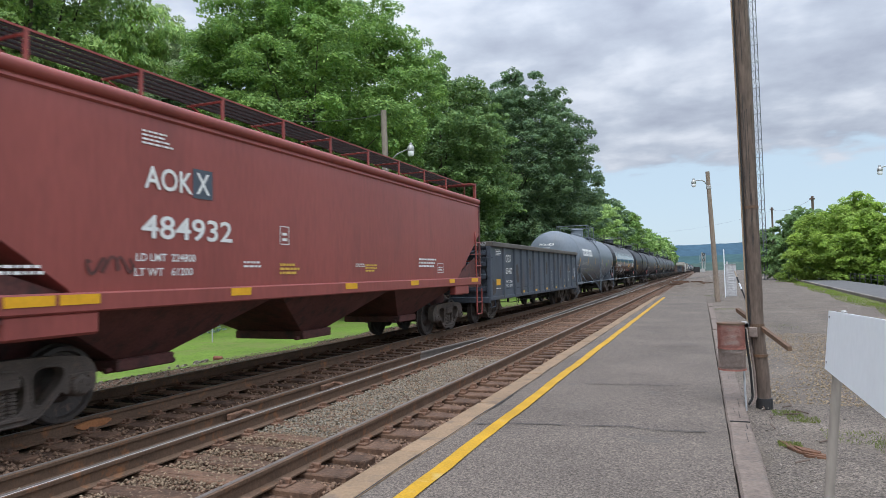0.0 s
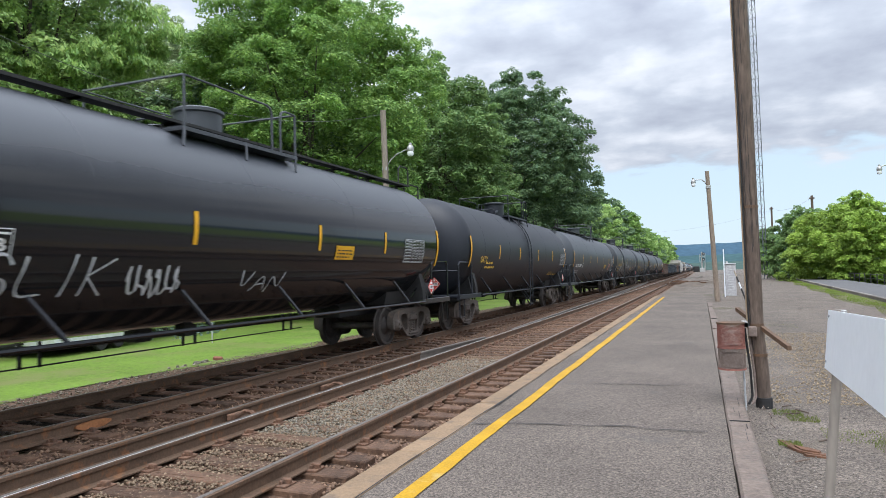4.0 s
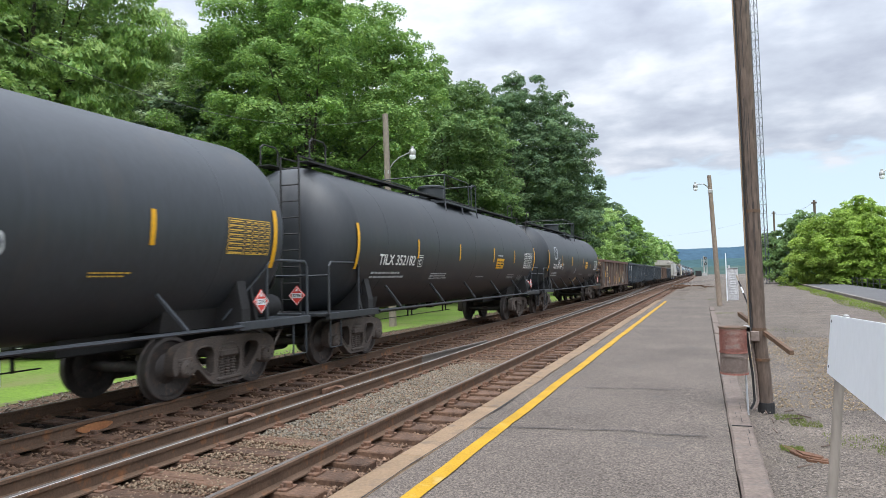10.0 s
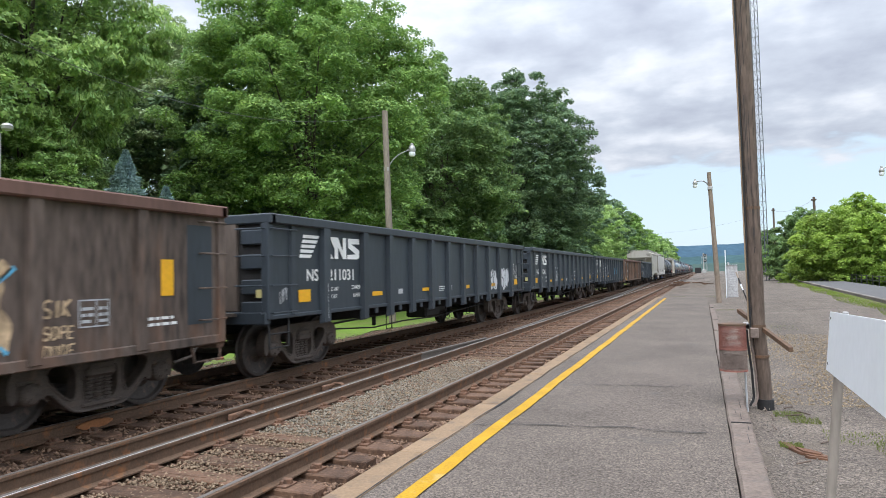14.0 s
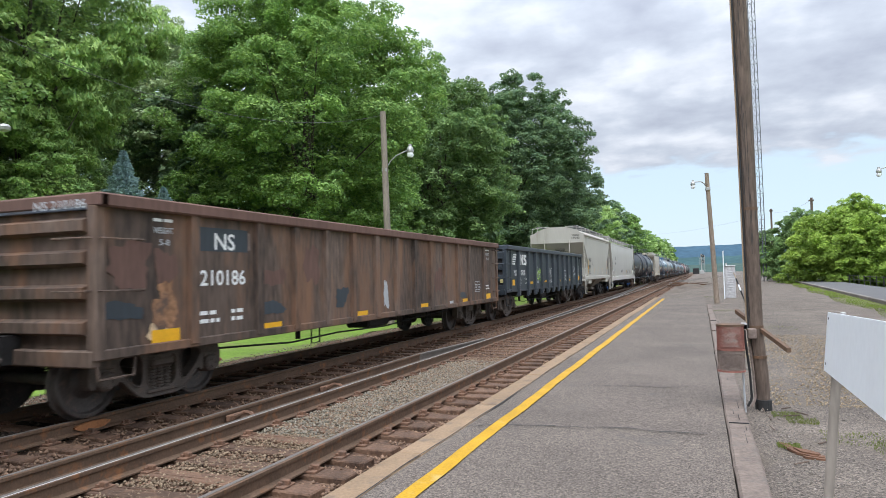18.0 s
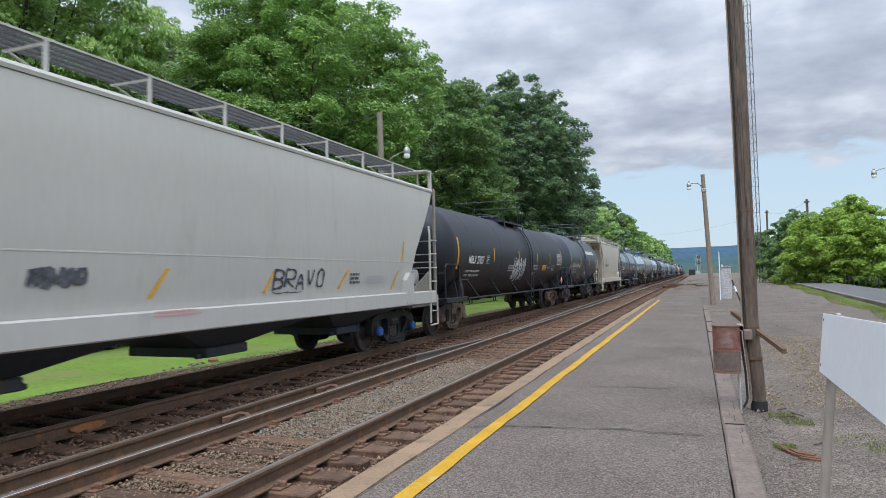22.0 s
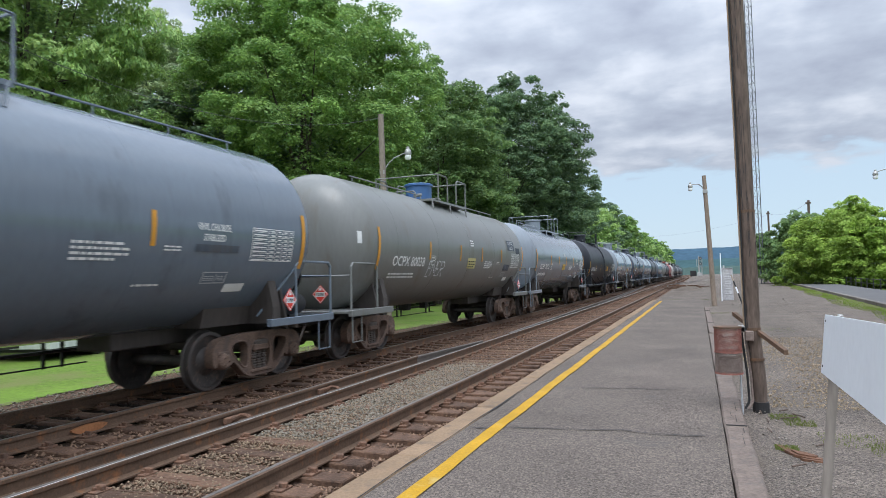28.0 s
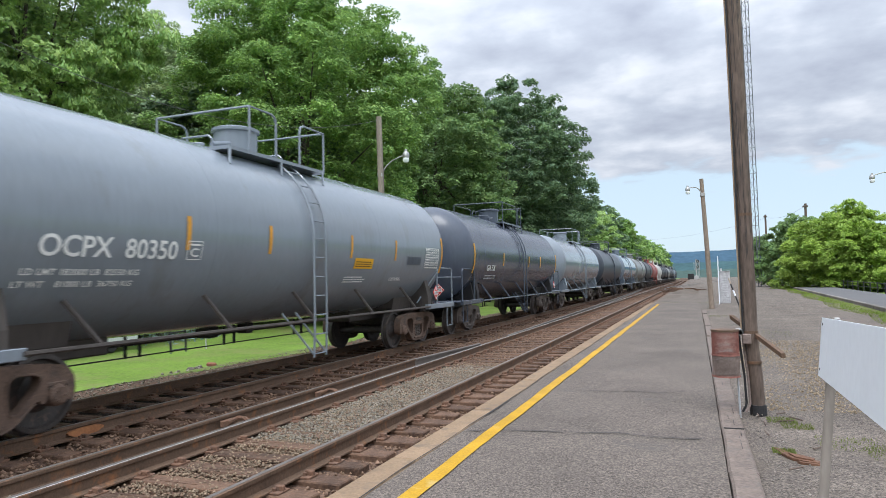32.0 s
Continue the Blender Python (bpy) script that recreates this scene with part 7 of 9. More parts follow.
gondola(186.90, 12.38, 16.50, BROWN, "brown rusted gondola car with tan graffiti", rim=RIMBROWN, drop=False,
        marks=[("NS", -5.62, -5.3, 1.98, 2.2, BLACKTEXT), ("210049", -6.0, -5.0, 1.55, 1.75, BLACKTEXT)], patches=[(-5.97, -5.02, 1.93, 2.24, TANTAG), (-6.03, -4.97, 1.5, 1.79, TANTAG), (-7.47, -6.76, 1.17, 2.16, STAIN), (7.13, 7.6, 1.07, 2.4, GONBLACK), (-7.3, -7.1, 0.95, 1.05, TANTAG)],
        prints=[(-6.0, -5.6, 1.05, 1.28, 2), (-5.3, -5.0, 1.05, 1.28, 2), (-6.1, -4.9, 0.86, 0.9, 1), (-4.5, -4.35, 0.95, 1.02, 1), (-1.5, -1.2, 0.9, 1.0, 2), (6.4, 7.0, 1.1, 1.25, 2)],
        strips=[(-6.61, -6.43, 1.51, 1.96), (-4.42, -4.24, 1.04, 1.48), (-1.42, -1.22, 1.07, 1.52), (1.51, 1.72, 1.05, 1.44), (6.67, 6.88, 1.47, 1.93)],
        tags=[("SKAE", -0.6, 1.3, 0.92, 1.85, 0.16), ("WOZ", 2.35, 3.75, 0.9, 2.1, 0.15), ("RK", 3.72, 4.8, 0.95, 1.85, 0.13), ("SKAE", -0.55, 1.35, 0.95, 1.82, 0.07, RUSTMESH), ("WOZ", 2.4, 3.8, 0.92, 2.05, 0.06, GREYMESH), ("RK", 3.75, 4.8, 1.0, 1.8, 0.05, BLUETAG),
              ("SIK", 5.08, 5.42, 1.28, 1.48, 0.03), ("SOPE", 5.08, 5.46, 1.06, 1.2, 0.025), ("DUDE", 5.08, 5.46, 0.86, 1.0, 0.025)], tagmat=TANTAG, end_mark=("NS 210049", 2.36, TANTAG), frames=[(5.5, 5.9, 1.16, 1.47)],
        splashes=[(-0.72, -0.08, 0.9, 1.5, TANTAG), (0.22, 0.9, 0.9, 1.75, TANTAG), (0.25, 0.7, 1.2, 1.8, TAG), (1.15, 1.5, 0.95, 1.6, TANTAG), (-0.6, -0.2, 1.1, 1.8, RUSTMESH), (2.12, 2.7, 0.95, 1.9, TANTAG), (2.3, 2.6, 1.2, 2.2, GREYTEXT),
                  (3.1, 3.75, 0.9, 2.1, TANTAG), (3.15, 3.6, 1.0, 1.6, BLUETAG), (4.05, 4.75, 0.95, 1.9, TANTAG), (4.3, 4.6, 1.1, 1.7, RUSTMESH)])
NSTAGS = {"211031": [("RK", 3.65, 4.5, 1.15, 1.8, 0.05, SLATE), ("SO", 4.98, 5.9, 1.15, 1.85, 0.05, SLATE)], "211040": [("TAZ", -3.2, -2.3, 1.2, 1.9, 0.04), ("MOE", 1.0, 2.0, 1.2, 1.7, 0.04)],
          "211042": [("W", -4.38, -3.57, 1.2, 2.2, 0.035, GREYTEXT), ("O", -4.2, -3.65, 1.3, 1.9, 0.035, GREYTEXT), ("PEEP", -3.21, -2.35, 1.35, 1.95, 0.05), ("O", -3.0, -2.6, 1.15, 1.5, 0.05), ("V", -2.95, -2.65, 1.95, 2.2, 0.04), ("JYN", -2.05, -1.35, 1.65, 2.17, 0.045), ("XT1 YTC", -1.9, -1.2, 1.42, 1.6, 0.025),
                     ("POSILE", 1.42, 2.37, 1.5, 1.95, 0.06, BLUETAG), ("LOVE", 1.45, 2.3, 1.36, 1.6, 0.05, BLUETAG), ("PENG", 2.57, 3.37, 1.43, 1.95, 0.07, BLUETAG)],
          "210900": [("BAH", -3.21, -2.01, 1.4, 1.95, 0.04, GREYTEXT), (-3.1, -2.1, 1.3, 1.9, 60, 0.03, 4, LIME), ("EYE", -0.91, -0.15, 1.25, 1.85, 0.04), ("TSTE", 2.43, 3.2, 1.25, 1.78, 0.045), ("..", 3.2, 3.42, 1.25, 1.4, 0.03), ("B", 3.55, 3.95, 1.27, 1.78, 0.045), ("LOL", 4.0, 4.3, 1.42, 1.55, 0.02),
                     ("MAD", 4.85, 5.5, 1.7, 2.02, 0.04), ("IZM", 4.85, 5.5, 1.25, 1.68, 0.04), ("ESC", 5.55, 5.85, 1.75, 1.98, 0.022), ("WH", 5.55, 5.85, 1.5, 1.7, 0.022)]}
for s, tc, ln, number in ((203.53, 12.21, 16.72, "211031"), (220.36, 12.09, 16.60, "211040"), (236.90, 12.14, 16.65, "211042"), (270.61, 12.19, 16.51, "210900")):
    car = gondola(s, tc, ln, GONBLACK, "black gondola car with white emblem and tags", posts=WIDE_POSTS, tags=NSTAGS[number] + [(-7.50, -7.25, 1.24, 1.51, 7, 0.008, 3, GREYTEXT)] * (number == "211031"), tagmat=TAG, splashes=[(3.62, 4.58, 1.08, 1.85, TAG), (4.95, 5.95, 1.08, 1.95, TAG)] if number == "211031" else (),
                  marks=[("NS", -6.68, -6.32, 1.60, 1.81, WHITE), (number, -5.98, -5.05, 1.60, 1.81, WHITE), ("224400", -5.14, -4.80, 1.42, 1.50, WHITE), ("61600", -5.08, -4.80, 1.27, 1.35, WHITE), ("LD LMT", -5.93, -5.62, 1.41, 1.48, WHITE), ("LT WT", -5.93, -5.68, 1.27, 1.34, WHITE), ("G122", 6.75, 7.06, 1.49, 1.60, WHITE),
                         ("IH", 6.58, 6.66, 1.95, 2.01, WHITE), ("5-6", 6.93, 7.04, 1.95, 2.01, WHITE), ("IW", 6.58, 6.68, 1.87, 1.93, WHITE), ("9-6", 6.93, 7.04, 1.87, 1.93, WHITE), ("IL", 6.58, 6.64, 1.79, 1.85, WHITE), ("52-6", 6.90, 7.04, 1.79, 1.85, WHITE), ("CU FT", 6.58, 6.78, 1.70, 1.76, WHITE), ("2743", 6.88, 7.04, 1.70, 1.76, WHITE)],
                  prints=[(6.44, 6.78, 1.635, 1.67, 1), (6.85, 7.04, 1.635, 1.67, 1), (-0.6, -0.2, 1.25, 1.4, 3), (0.30, 0.34, 1.25, 1.50, 1)], end_mark=(number,), patches=[(-3.03, -2.80, 1.26, 1.37, GREYTEXT)],
                  strips=[(-6.94, -6.58, 1.25, 1.46), (-4.29, -3.84, 1.26, 1.35), (-1.70, -1.24, 1.28, 1.36), (1.34, 1.76, 1.26, 1.36), (3.86, 4.31, 1.27, 1.36), (6.62, 7.06, 1.26, 1.46)])
    horse_logo(car, -6.91, flat_side(1.567))
gondola(253.92, 12.68, 17.17, REDBROWN, "red-brown rusted gondola car", rim=RIMBROWN, drop=False,
        marks=[("NS", -5.84, -5.41, 2.09, 2.33, WHITE), ("210186", -6.13, -5.18, 1.59, 1.81, WHITE), ("WEIGHT", -6.95, -6.62, 2.27, 2.35, GREYTEXT), ("5-8", -6.85, -6.68, 2.12, 2.20, GREYTEXT), ("WEIGHT", 6.64, 7.0, 2.27, 2.35, GREYTEXT), ("5-8", 6.72, 6.95, 2.13, 2.21, GREYTEXT)],
        patches=[(-6.15, -5.12, 2.07, 2.40, GONBLACK), (-5.11, -5.06, 2.10, 2.36, GREYMESH), (3.39, 3.66, 0.90, 0.97, GREYTEXT)],
        splashes=[(-7.04, -6.62, 0.90, 1.2, TANTAG), (-6.98, -6.55, 1.0, 1.5, RUSTSPRAY), (-6.90, -6.6, 1.4, 1.75, RUSTSPRAY), (-7.68, -6.95, 1.57, 2.17, RIMBROWN), (-6.95, -6.55, 1.6, 2.1, RIMBROWN), (-4.81, -4.13, 1.54, 1.85, RIMBROWN), (-7.75, -7.1, 1.2, 1.45, GONBLACK), (-4.85, -4.15, 1.1, 1.32, GONBLACK), (-0.6, -0.35, 0.95, 1.6, GREYTEXT), (2.05, 2.15, 1.0, 1.3, GREYTEXT), (-3.6, -3.1, 1.5, 2.3, RIMBROWN), (2.3, 2.9, 1.2, 1.9, RIMBROWN), (-2.6, -2.1, 1.1, 1.5, GONBLACK), (4.2, 4.7, 1.0, 1.2, GONBLACK)],
        prints=[(-6.15, -5.75, 1.08, 1.3, 2), (-5.5, -5.15, 1.08, 1.3, 2), (-6.95, -6.62, 2.42, 2.50, 1), (6.64, 7.0, 2.42, 2.49, 1), (6.6, 7.0, 1.2, 1.38, 2), (5.2, 5.9, 0.88, 0.92, 1)],
        strips=[(-6.99, -6.52, 0.86, 1.06), (-4.74, -4.28, 0.89, 0.98), (-1.8, -1.33, 0.9, 0.99), (1.4, 1.85, 0.9, 0.99), (4.4, 4.81, 0.9, 0.99), (6.62, 7.06, 0.88, 1.06)], end_mark=("NS 210186", 2.515, None), frames=[(5.53, 6.02, 1.15, 1.47)])
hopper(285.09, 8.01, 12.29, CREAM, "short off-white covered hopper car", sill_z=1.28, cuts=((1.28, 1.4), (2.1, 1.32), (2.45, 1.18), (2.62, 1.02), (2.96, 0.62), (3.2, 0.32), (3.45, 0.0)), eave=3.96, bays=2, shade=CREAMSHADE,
       marks=[("WWUX", -3.98, -3.12, 2.32, 2.56), ("18943", -4.09, -3.27, 1.90, 2.12), ("LD LMT  232500", -4.15, -3.35, 1.70, 1.77), ("LT WT    53500", -4.17, -3.4, 1.57, 1.64)],
       slant=[(-4.30, 1.56, 2.41, 0.12), (-2.06, 1.56, 1.98, 0.12), (-0.34, 1.56, 1.98, 0.12), (1.62, 1.56, 2.0, 0.12), (4.02, 1.55, 2.45, 0.20)], boxes=[(-2.62, -2.38, 2.1, 2.32, BLACKTEXT, 1), (1.92, 2.16, 1.56, 1.73, WHITE, 2)],
       prints=[(-1.5, -0.9, 1.6, 1.72, 3), (0.2, 1.1, 1.55, 1.7, 3), (3.21, 3.91, 1.66, 1.97, 3), (-2.9, -2.6, 1.58, 1.68, 2)], print_mat=GREYTEXT, grate=GRATE, end_marks=("WWUX", "18943"), truck_mat=BLACKTRUCK)
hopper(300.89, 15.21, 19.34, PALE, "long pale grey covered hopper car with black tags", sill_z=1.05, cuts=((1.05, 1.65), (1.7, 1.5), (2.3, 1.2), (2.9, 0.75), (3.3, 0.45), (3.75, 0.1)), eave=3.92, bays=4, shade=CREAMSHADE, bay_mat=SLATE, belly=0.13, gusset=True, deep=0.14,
       marks=[("TILX", -6.65, -6.06, 2.62, 2.86), ("56903", -6.78, -5.9, 2.20, 2.43)], slant=[(-7.42, 2.06, 2.51, 0.12), (-0.40, 1.46, 1.84, 0.28), (1.92, 1.46, 1.83, 0.28), (4.24, 1.47, 1.84, 0.34), (6.55, 1.4, 1.82, 0.34), (7.08, 2.06, 2.48, 0.08)],
       prints=[(-7.0, -5.8, 1.75, 1.9, 2), (5.4, 6.2, 1.55, 1.75, 3)], print_mat=GREYTEXT, tags=[("BRAVO", 2.19, 3.81, 1.48, 1.82, 0.05), (-1.95, -1.35, 1.63, 1.83, 71, 0.03, 5, SMEAR), (-1.98, -1.3, 1.64, 1.84, 72, 0.024, 7, SMEAR), (2.1, 3.0, 1.44, 1.47, 73, 0.008, 2)], tagmat=SLATE, grate=GRATE, boxes=[(4.7, 5.1, 1.56, 1.8, SLATE, 2), (-0.4, 0.5, 1.23, 1.33, ROSE, 3)], crease=2.02, truck_mat=BLACKTRUCK, caps=BLUECAP)
tank_car(319.84, 14.52, 18.37, BLACK, "black tank car with bold white lettering", R=1.505, zc=2.40, dome_h=0.2, truck_mat=RUSTTRUCK, stripes=[-4.2, -0.86, 2.26, 4.88], ends=(-7.8, 7.65), ladder_y=0.87,
         marks=[("MBLX 27027", -6.81, -5.31, 2.04, 2.29, WHITE), ("C", -4.98, -4.82, 2.09, 2.22, WHITE), ("LD LMT 187000 LB  84 800 KG", -6.92, -5.61, 1.76, 1.83, WHITE), ("LT WT   76000 LB  34 500 KG", -6.96, -5.55, 1.62, 1.69, WHITE)],
         prints=[(-2.23, -1.43, 1.81, 2.07, 4), (1.67, 2.68, 1.85, 2.1, 4), (1.7, 2.3, 1.62, 1.78, 3), (-7.0, -6.2, 1.50, 1.55, 1), (4.5, 5.1, 1.9, 2.05, 3)], table=(6.5, 7.5, 2.12, 2.66, WHITE), boxes=[(3.4, 4.2, 1.84, 2.09, REFLEX)], frames=[(5.4, 5.98, 1.82, 2.1)],
         tags=[("WHTPLS", -1.5, 0.3, 1.6, 2.1, 0.04), (-1.5, 0.3, 1.35, 2.35, 75, 0.016, 16)])
tank_car(335.04, 8.67, 12.47, DARKGREY, "short dark grey tank car with a white name on its side", dome_h=0.22, stripes=[-1.75, -1.57, 1.55, 1.68], ends=(-4.95, 5.1), ladder_y=-0.5, head_mark="STSX 61183",
         marks=[("STSX  61183", -4.18, -2.37, 2.04, 2.24, WHITE), ("B", -2.12, -1.97, 2.06, 2.18, WHITE)], prints=[(-4.1, -2.4, 1.68, 1.85, 2), (-1.98, -1.39, 1.55, 1.78, 3), (-1.51, -0.12, 1.32, 1.48, 3), (0.24, 1.44, 1.5, 1.86, 4)],
         boxes=[(0.47 + 0.34 * i, 0.73 + 0.34 * i, 2.86, 3.07, WHITE) for i in range(9)], table=(3.95, 5.03, 2.02, 2.57, GREYTEXT), frames=[(2.9, 3.5, 1.55, 1.82)], tags=[("ABEUOVER", -5.05, -3.1, 1.66, 2.12, 0.03, GREYTEXT), ("Z", -3.5, -3.1, 1.35, 1.8, 0.02, GREYTEXT), ("SPER", -0.5, 0.85, 1.58, 2.02, 0.03, GREYTEXT)], trim=DARKGREY)
hopper(347.98, 9.22, 13.34, IVORY, "short ivory covered hopper car with a high roof walk", sill_z=1.05, cuts=((1.05, 1.75), (1.67, 1.62), (2.54, 1.28), (3.28, 0.78), (3.8, 0.4)), eave=3.92, bays=2, shade=CREAMSHADE, belly=0.13, gusset=True, deep=0.14,
       marks=[("CITX", -3.5, -2.83, 2.48, 2.71), ("200506", -3.78, -2.61, 2.14, 2.38)], prints=[(-3.95, -3.05, 1.75, 1.98, 2), (-0.6, 0.6, 1.7, 1.9, 2)], print_mat=GREYTEXT,
       boxes=[(-2.22, -1.91, 2.2, 2.46, BLACKTEXT, 1), (2.0, 2.45, 1.57, 1.82, SLATE, 2), (-4.3, -3.8, 1.49, 1.56, REFLEX, 0), (-2.7, -2.2, 1.5, 1.57, REFLEX, 0), (-0.71, -0.29, 1.5, 1.57, REFLEX, 0), (1.26, 1.66, 1.5, 1.57, REFLEX, 0), (3.0, 3.5, 1.5, 1.57, REFLEX, 0)],
       tags=[("ROSE", -1.0, 0.5, 1.6, 1.85, 0.018)], tagmat=GREYTEXT, grate=GRATE, end_marks=("CITX", "200506"))
tank_car(362.71, 11.74, 15.98, SLATEBLUE, "slate-blue tank car with white lettering", stripes=[-3.2, -0.9, 1.9, 4.0], marks=[("GATX 219484", -5.3, -3.4, 1.95, 2.17, WHITE)],
         prints=[(-5.3, -3.6, 1.65, 1.85, 2), (-1.8, -0.4, 1.5, 1.7, 4)], boxes=[(3.1, 3.6, 1.95, 2.15, REFLEX)], table=(4.6, 5.6, 1.96, 2.5, GREYTEXT), tags=[("RYNO", -2.9, -1.6, 1.5, 2.0, 0.03, GREYTEXT)], dome_mat=SLATE)
for s, tc, ln, col, mark, lab, dome, tgs in ((378.24, 10.87, 15.00, STEELBLUE, "OCPX  80105", "steel-blue tank car with white lettering", STEELBLUE, ()),
                                            (393.22, 11.02, 15.05, TANGREY, "OCPX 80038", "dusty warm-grey tank car with a blue dome", BLUEDOME, [("ENER", -3.1, -1.95, 1.68, 2.1, 0.035)]),
                                            (408.07, 10.60, 14.91, PALEBLUE, "OCPX  80116", "pale blue-grey tank car with white lettering", PALEBLUE, ())):
    old = col is TANGREY
    tank_car(s, tc, ln, col, lab, stripes=[-3.1, -1.25 if not old else -0.79, 0.62 if not old else 1.23, 2.70 if not old else 3.40], ends=(-6.0, 6.05 if not old else 6.27), dome_y=-0.2, hoops=((-0.6, 0.15), (0.9, 1.75)), ladder=False, rail_mat=GRIME,
             marks=[(mark, -5.25, -3.4, 1.95, 2.19, WHITE), ("C", -2.95, -2.77, 1.98, 2.14, WHITE)] + ([("VINYL CHLORIDE,", 4.26, 5.03, 2.80, 2.93, WHITE), ("STABILIZED", 4.4, 4.9, 2.64, 2.76, WHITE)] if old else [("VINYL CHLORIDE,", 3.48, 4.17, 2.38, 2.5, WHITE), ("STABILIZED", 3.6, 4.05, 2.25, 2.35, WHITE)]),
             prints=[(-5.3, -3.6, 1.65, 1.82, 2), (1.55, 2.35, 1.94, 2.2, 4), (2.9, 3.19, 2.09, 2.18, 2), (0.08, 0.39, 2.6, 2.82, 3), (2.55, 3.09, 1.59, 1.65, 1)], print_mat=WHITE,
             boxes=[(-0.26, 0.42, 1.92, 2.22, GOLD) if not old else (-0.12, 0.61, 1.92, 2.24, PALEGOLD), (4.3, 4.75, 1.45, 1.6, WHITE)] + ([(5.28, 5.85, 2.47, 2.72, SLATE), (3.78, 4.52, 1.86, 2.09, SMEAR), (4.2, 5.1, 2.60, 2.97, SLATE), (-7.0, -6.8, 2.4, 2.65, WHITE)] if old else [(3.46, 4.37, 2.09, 2.20, SLATE)]),
             table=(4.66, 5.75, 1.98, 2.5, WHITE), frames=[(3.74, 4.25, 1.61, 1.80)], dome_mat=dome, tags=tgs, rails="long", number="1086", truck_mat=RUSTTRUCK, strip_mat=OLDREFLEX, side_rail=False)
tank_car(423.35, 10.81, 15.09, BLACK, "black tank car with white stencilled lettering", stripes=[-3.76, -1.47, 1.21, 3.64], ends=(-6.45, 6.12), dome_y=-0.9, ladder_y=-0.42, strip_z=(1.86, 2.32), end_z=(1.58, 2.52), number="1086", truck_mat=RUSTTRUCK,
         marks=[("GATX 26502", -5.65, -3.9, 1.90, 2.14, WHITE), ("C", -3.66, -3.52, 1.92, 2.03, WHITE), ("FRA AIP", 4.3, 4.75, 2.19, 2.29, WHITE), ("VINYL CHLORIDE,", 3.12, 4.05, 1.55, 1.66, WHITE), ("STABILIZED", 3.12, 3.8, 1.43, 1.52, WHITE)],
         prints=[(-5.7, -4.0, 1.62, 1.82, 2), (3.65, 4.3, 1.72, 1.98, 4)], boxes=[(1.64, 2.44, 1.95, 2.24, REFLEX), (4.35, 4.75, 1.5, 1.64, WHITE)], table=(4.85, 5.9, 1.9, 2.45, WHITE))
tank_car(438.40, 11.33, 15.38, PALEBLUE, "pale blue-grey tank car with bold white lettering", stripes=[-3.16, -1.33, 1.35, 3.41], ends=(-6.2, 6.30), dome_y=-0.25, hoops=((-0.6, 0.15), (0.9, 1.75)), ladder_y=0.02, rail_mat=GRIME, number="1086", truck_mat=RUSTTRUCK, strip_mat=OLDREFLEX,
         marks=[("OCPX  80350", -5.31, -3.34, 2.00, 2.25, WHITE), ("C", -3.1, -2.94, 2.05, 2.17, WHITE), ("LD LMT 182000 LB  82550 KG", -5.45, -3.9, 1.78, 1.86, WHITE), ("LT WT    81000 LB  36750 KG", -5.5, -3.95, 1.63, 1.71, WHITE)],
         prints=[(1.3, 2.2, 1.62, 1.78, 3), (3.4, 4.0, 1.65, 1.75, 2)], print_mat=WHITE, boxes=[(1.54, 2.34, 1.93, 2.15, REFLEX), (4.1, 4.9, 2.05, 2.25, SLATE)], table=(5.17, 6.07, 1.98, 2.5, WHITE))
tank_car(453.85, 11.33, 15.41, SLATEBLUE, "slate-grey tank car with white lettering", stripes=[-3.0, 0.8, 2.9], marks=[("GATX", -4.9, -3.9, 1.95, 2.15, WHITE)], prints=[(-4.9, -3.4, 1.65, 1.85, 2)])
s = 453.85 + 7.7
for k, (ln, tc, col, lab) in enumerate(((15.4, 11.2, PALEBLUE, "pale blue-grey tank car far down the train"), (15.4, 11.2, DARKGREY, "dark grey tank car far down the train"), (15.4, 11.2, STEELBLUE, "steel-blue tank car far down the train"),
                                       (16.0, 11.8, TANGREY, "grey tank car far down the train"), (15.4, 11.2, CHARCOAL, "charcoal tank car far down the train"), (15.4, 11.2, RED, "red-brown tank car far down the train"),
                                       (15.4, 11.2, PALE, "white tank car far down the train"), (16.5, 12.5, DULLBLACK, "black tank car far down the train"), (16.5, 12.5, BLACK, "black tank car far down the train"),
                                       (15.4, 11.2, TANGREY, "grey tank car far down the train"), (16.5, 12.5, DULLBLACK, "black tank car far down the train"), (16.5, 12.5, CHARCOAL, "charcoal tank car far down the train"),
                                       (15.4, 11.2, PALEBLUE, "pale blue tank car far down the train"), (16.5, 12.5, DULLBLACK, "black tank car far down the train"))):
    tank_car(s + ln / 2, tc, ln, col, lab, stripes=(), end_stripes=False, detail=False)
    s += ln

# ---------------- poles, lamps and small things ----------------
pole = tagged(empty("utility_pole"), "dark weathered wooden utility pole with conduits", "pole")
LINE = [(-0.35, 0.665, 0.074), (-0.03, 0.660, 0.078), (0.39, 0.645, 0.082), (0.81, 0.605, 0.086), (1.5, 0.598, 0.09), (2.35, 0.592, 0.09), (3.6, 0.584, 0.089), (5.1, 0.567, 0.088), (11.5, 0.50, 0.080)]


def on_pole(z):
    """Centre and radius of the bowed pole at a height."""
    hs = [q[0] for q in LINE]
    return float(np.interp(z, hs, [q[1] for q in LINE])), 9.0, float(np.interp(z, hs, [q[2] for q in LINE]))


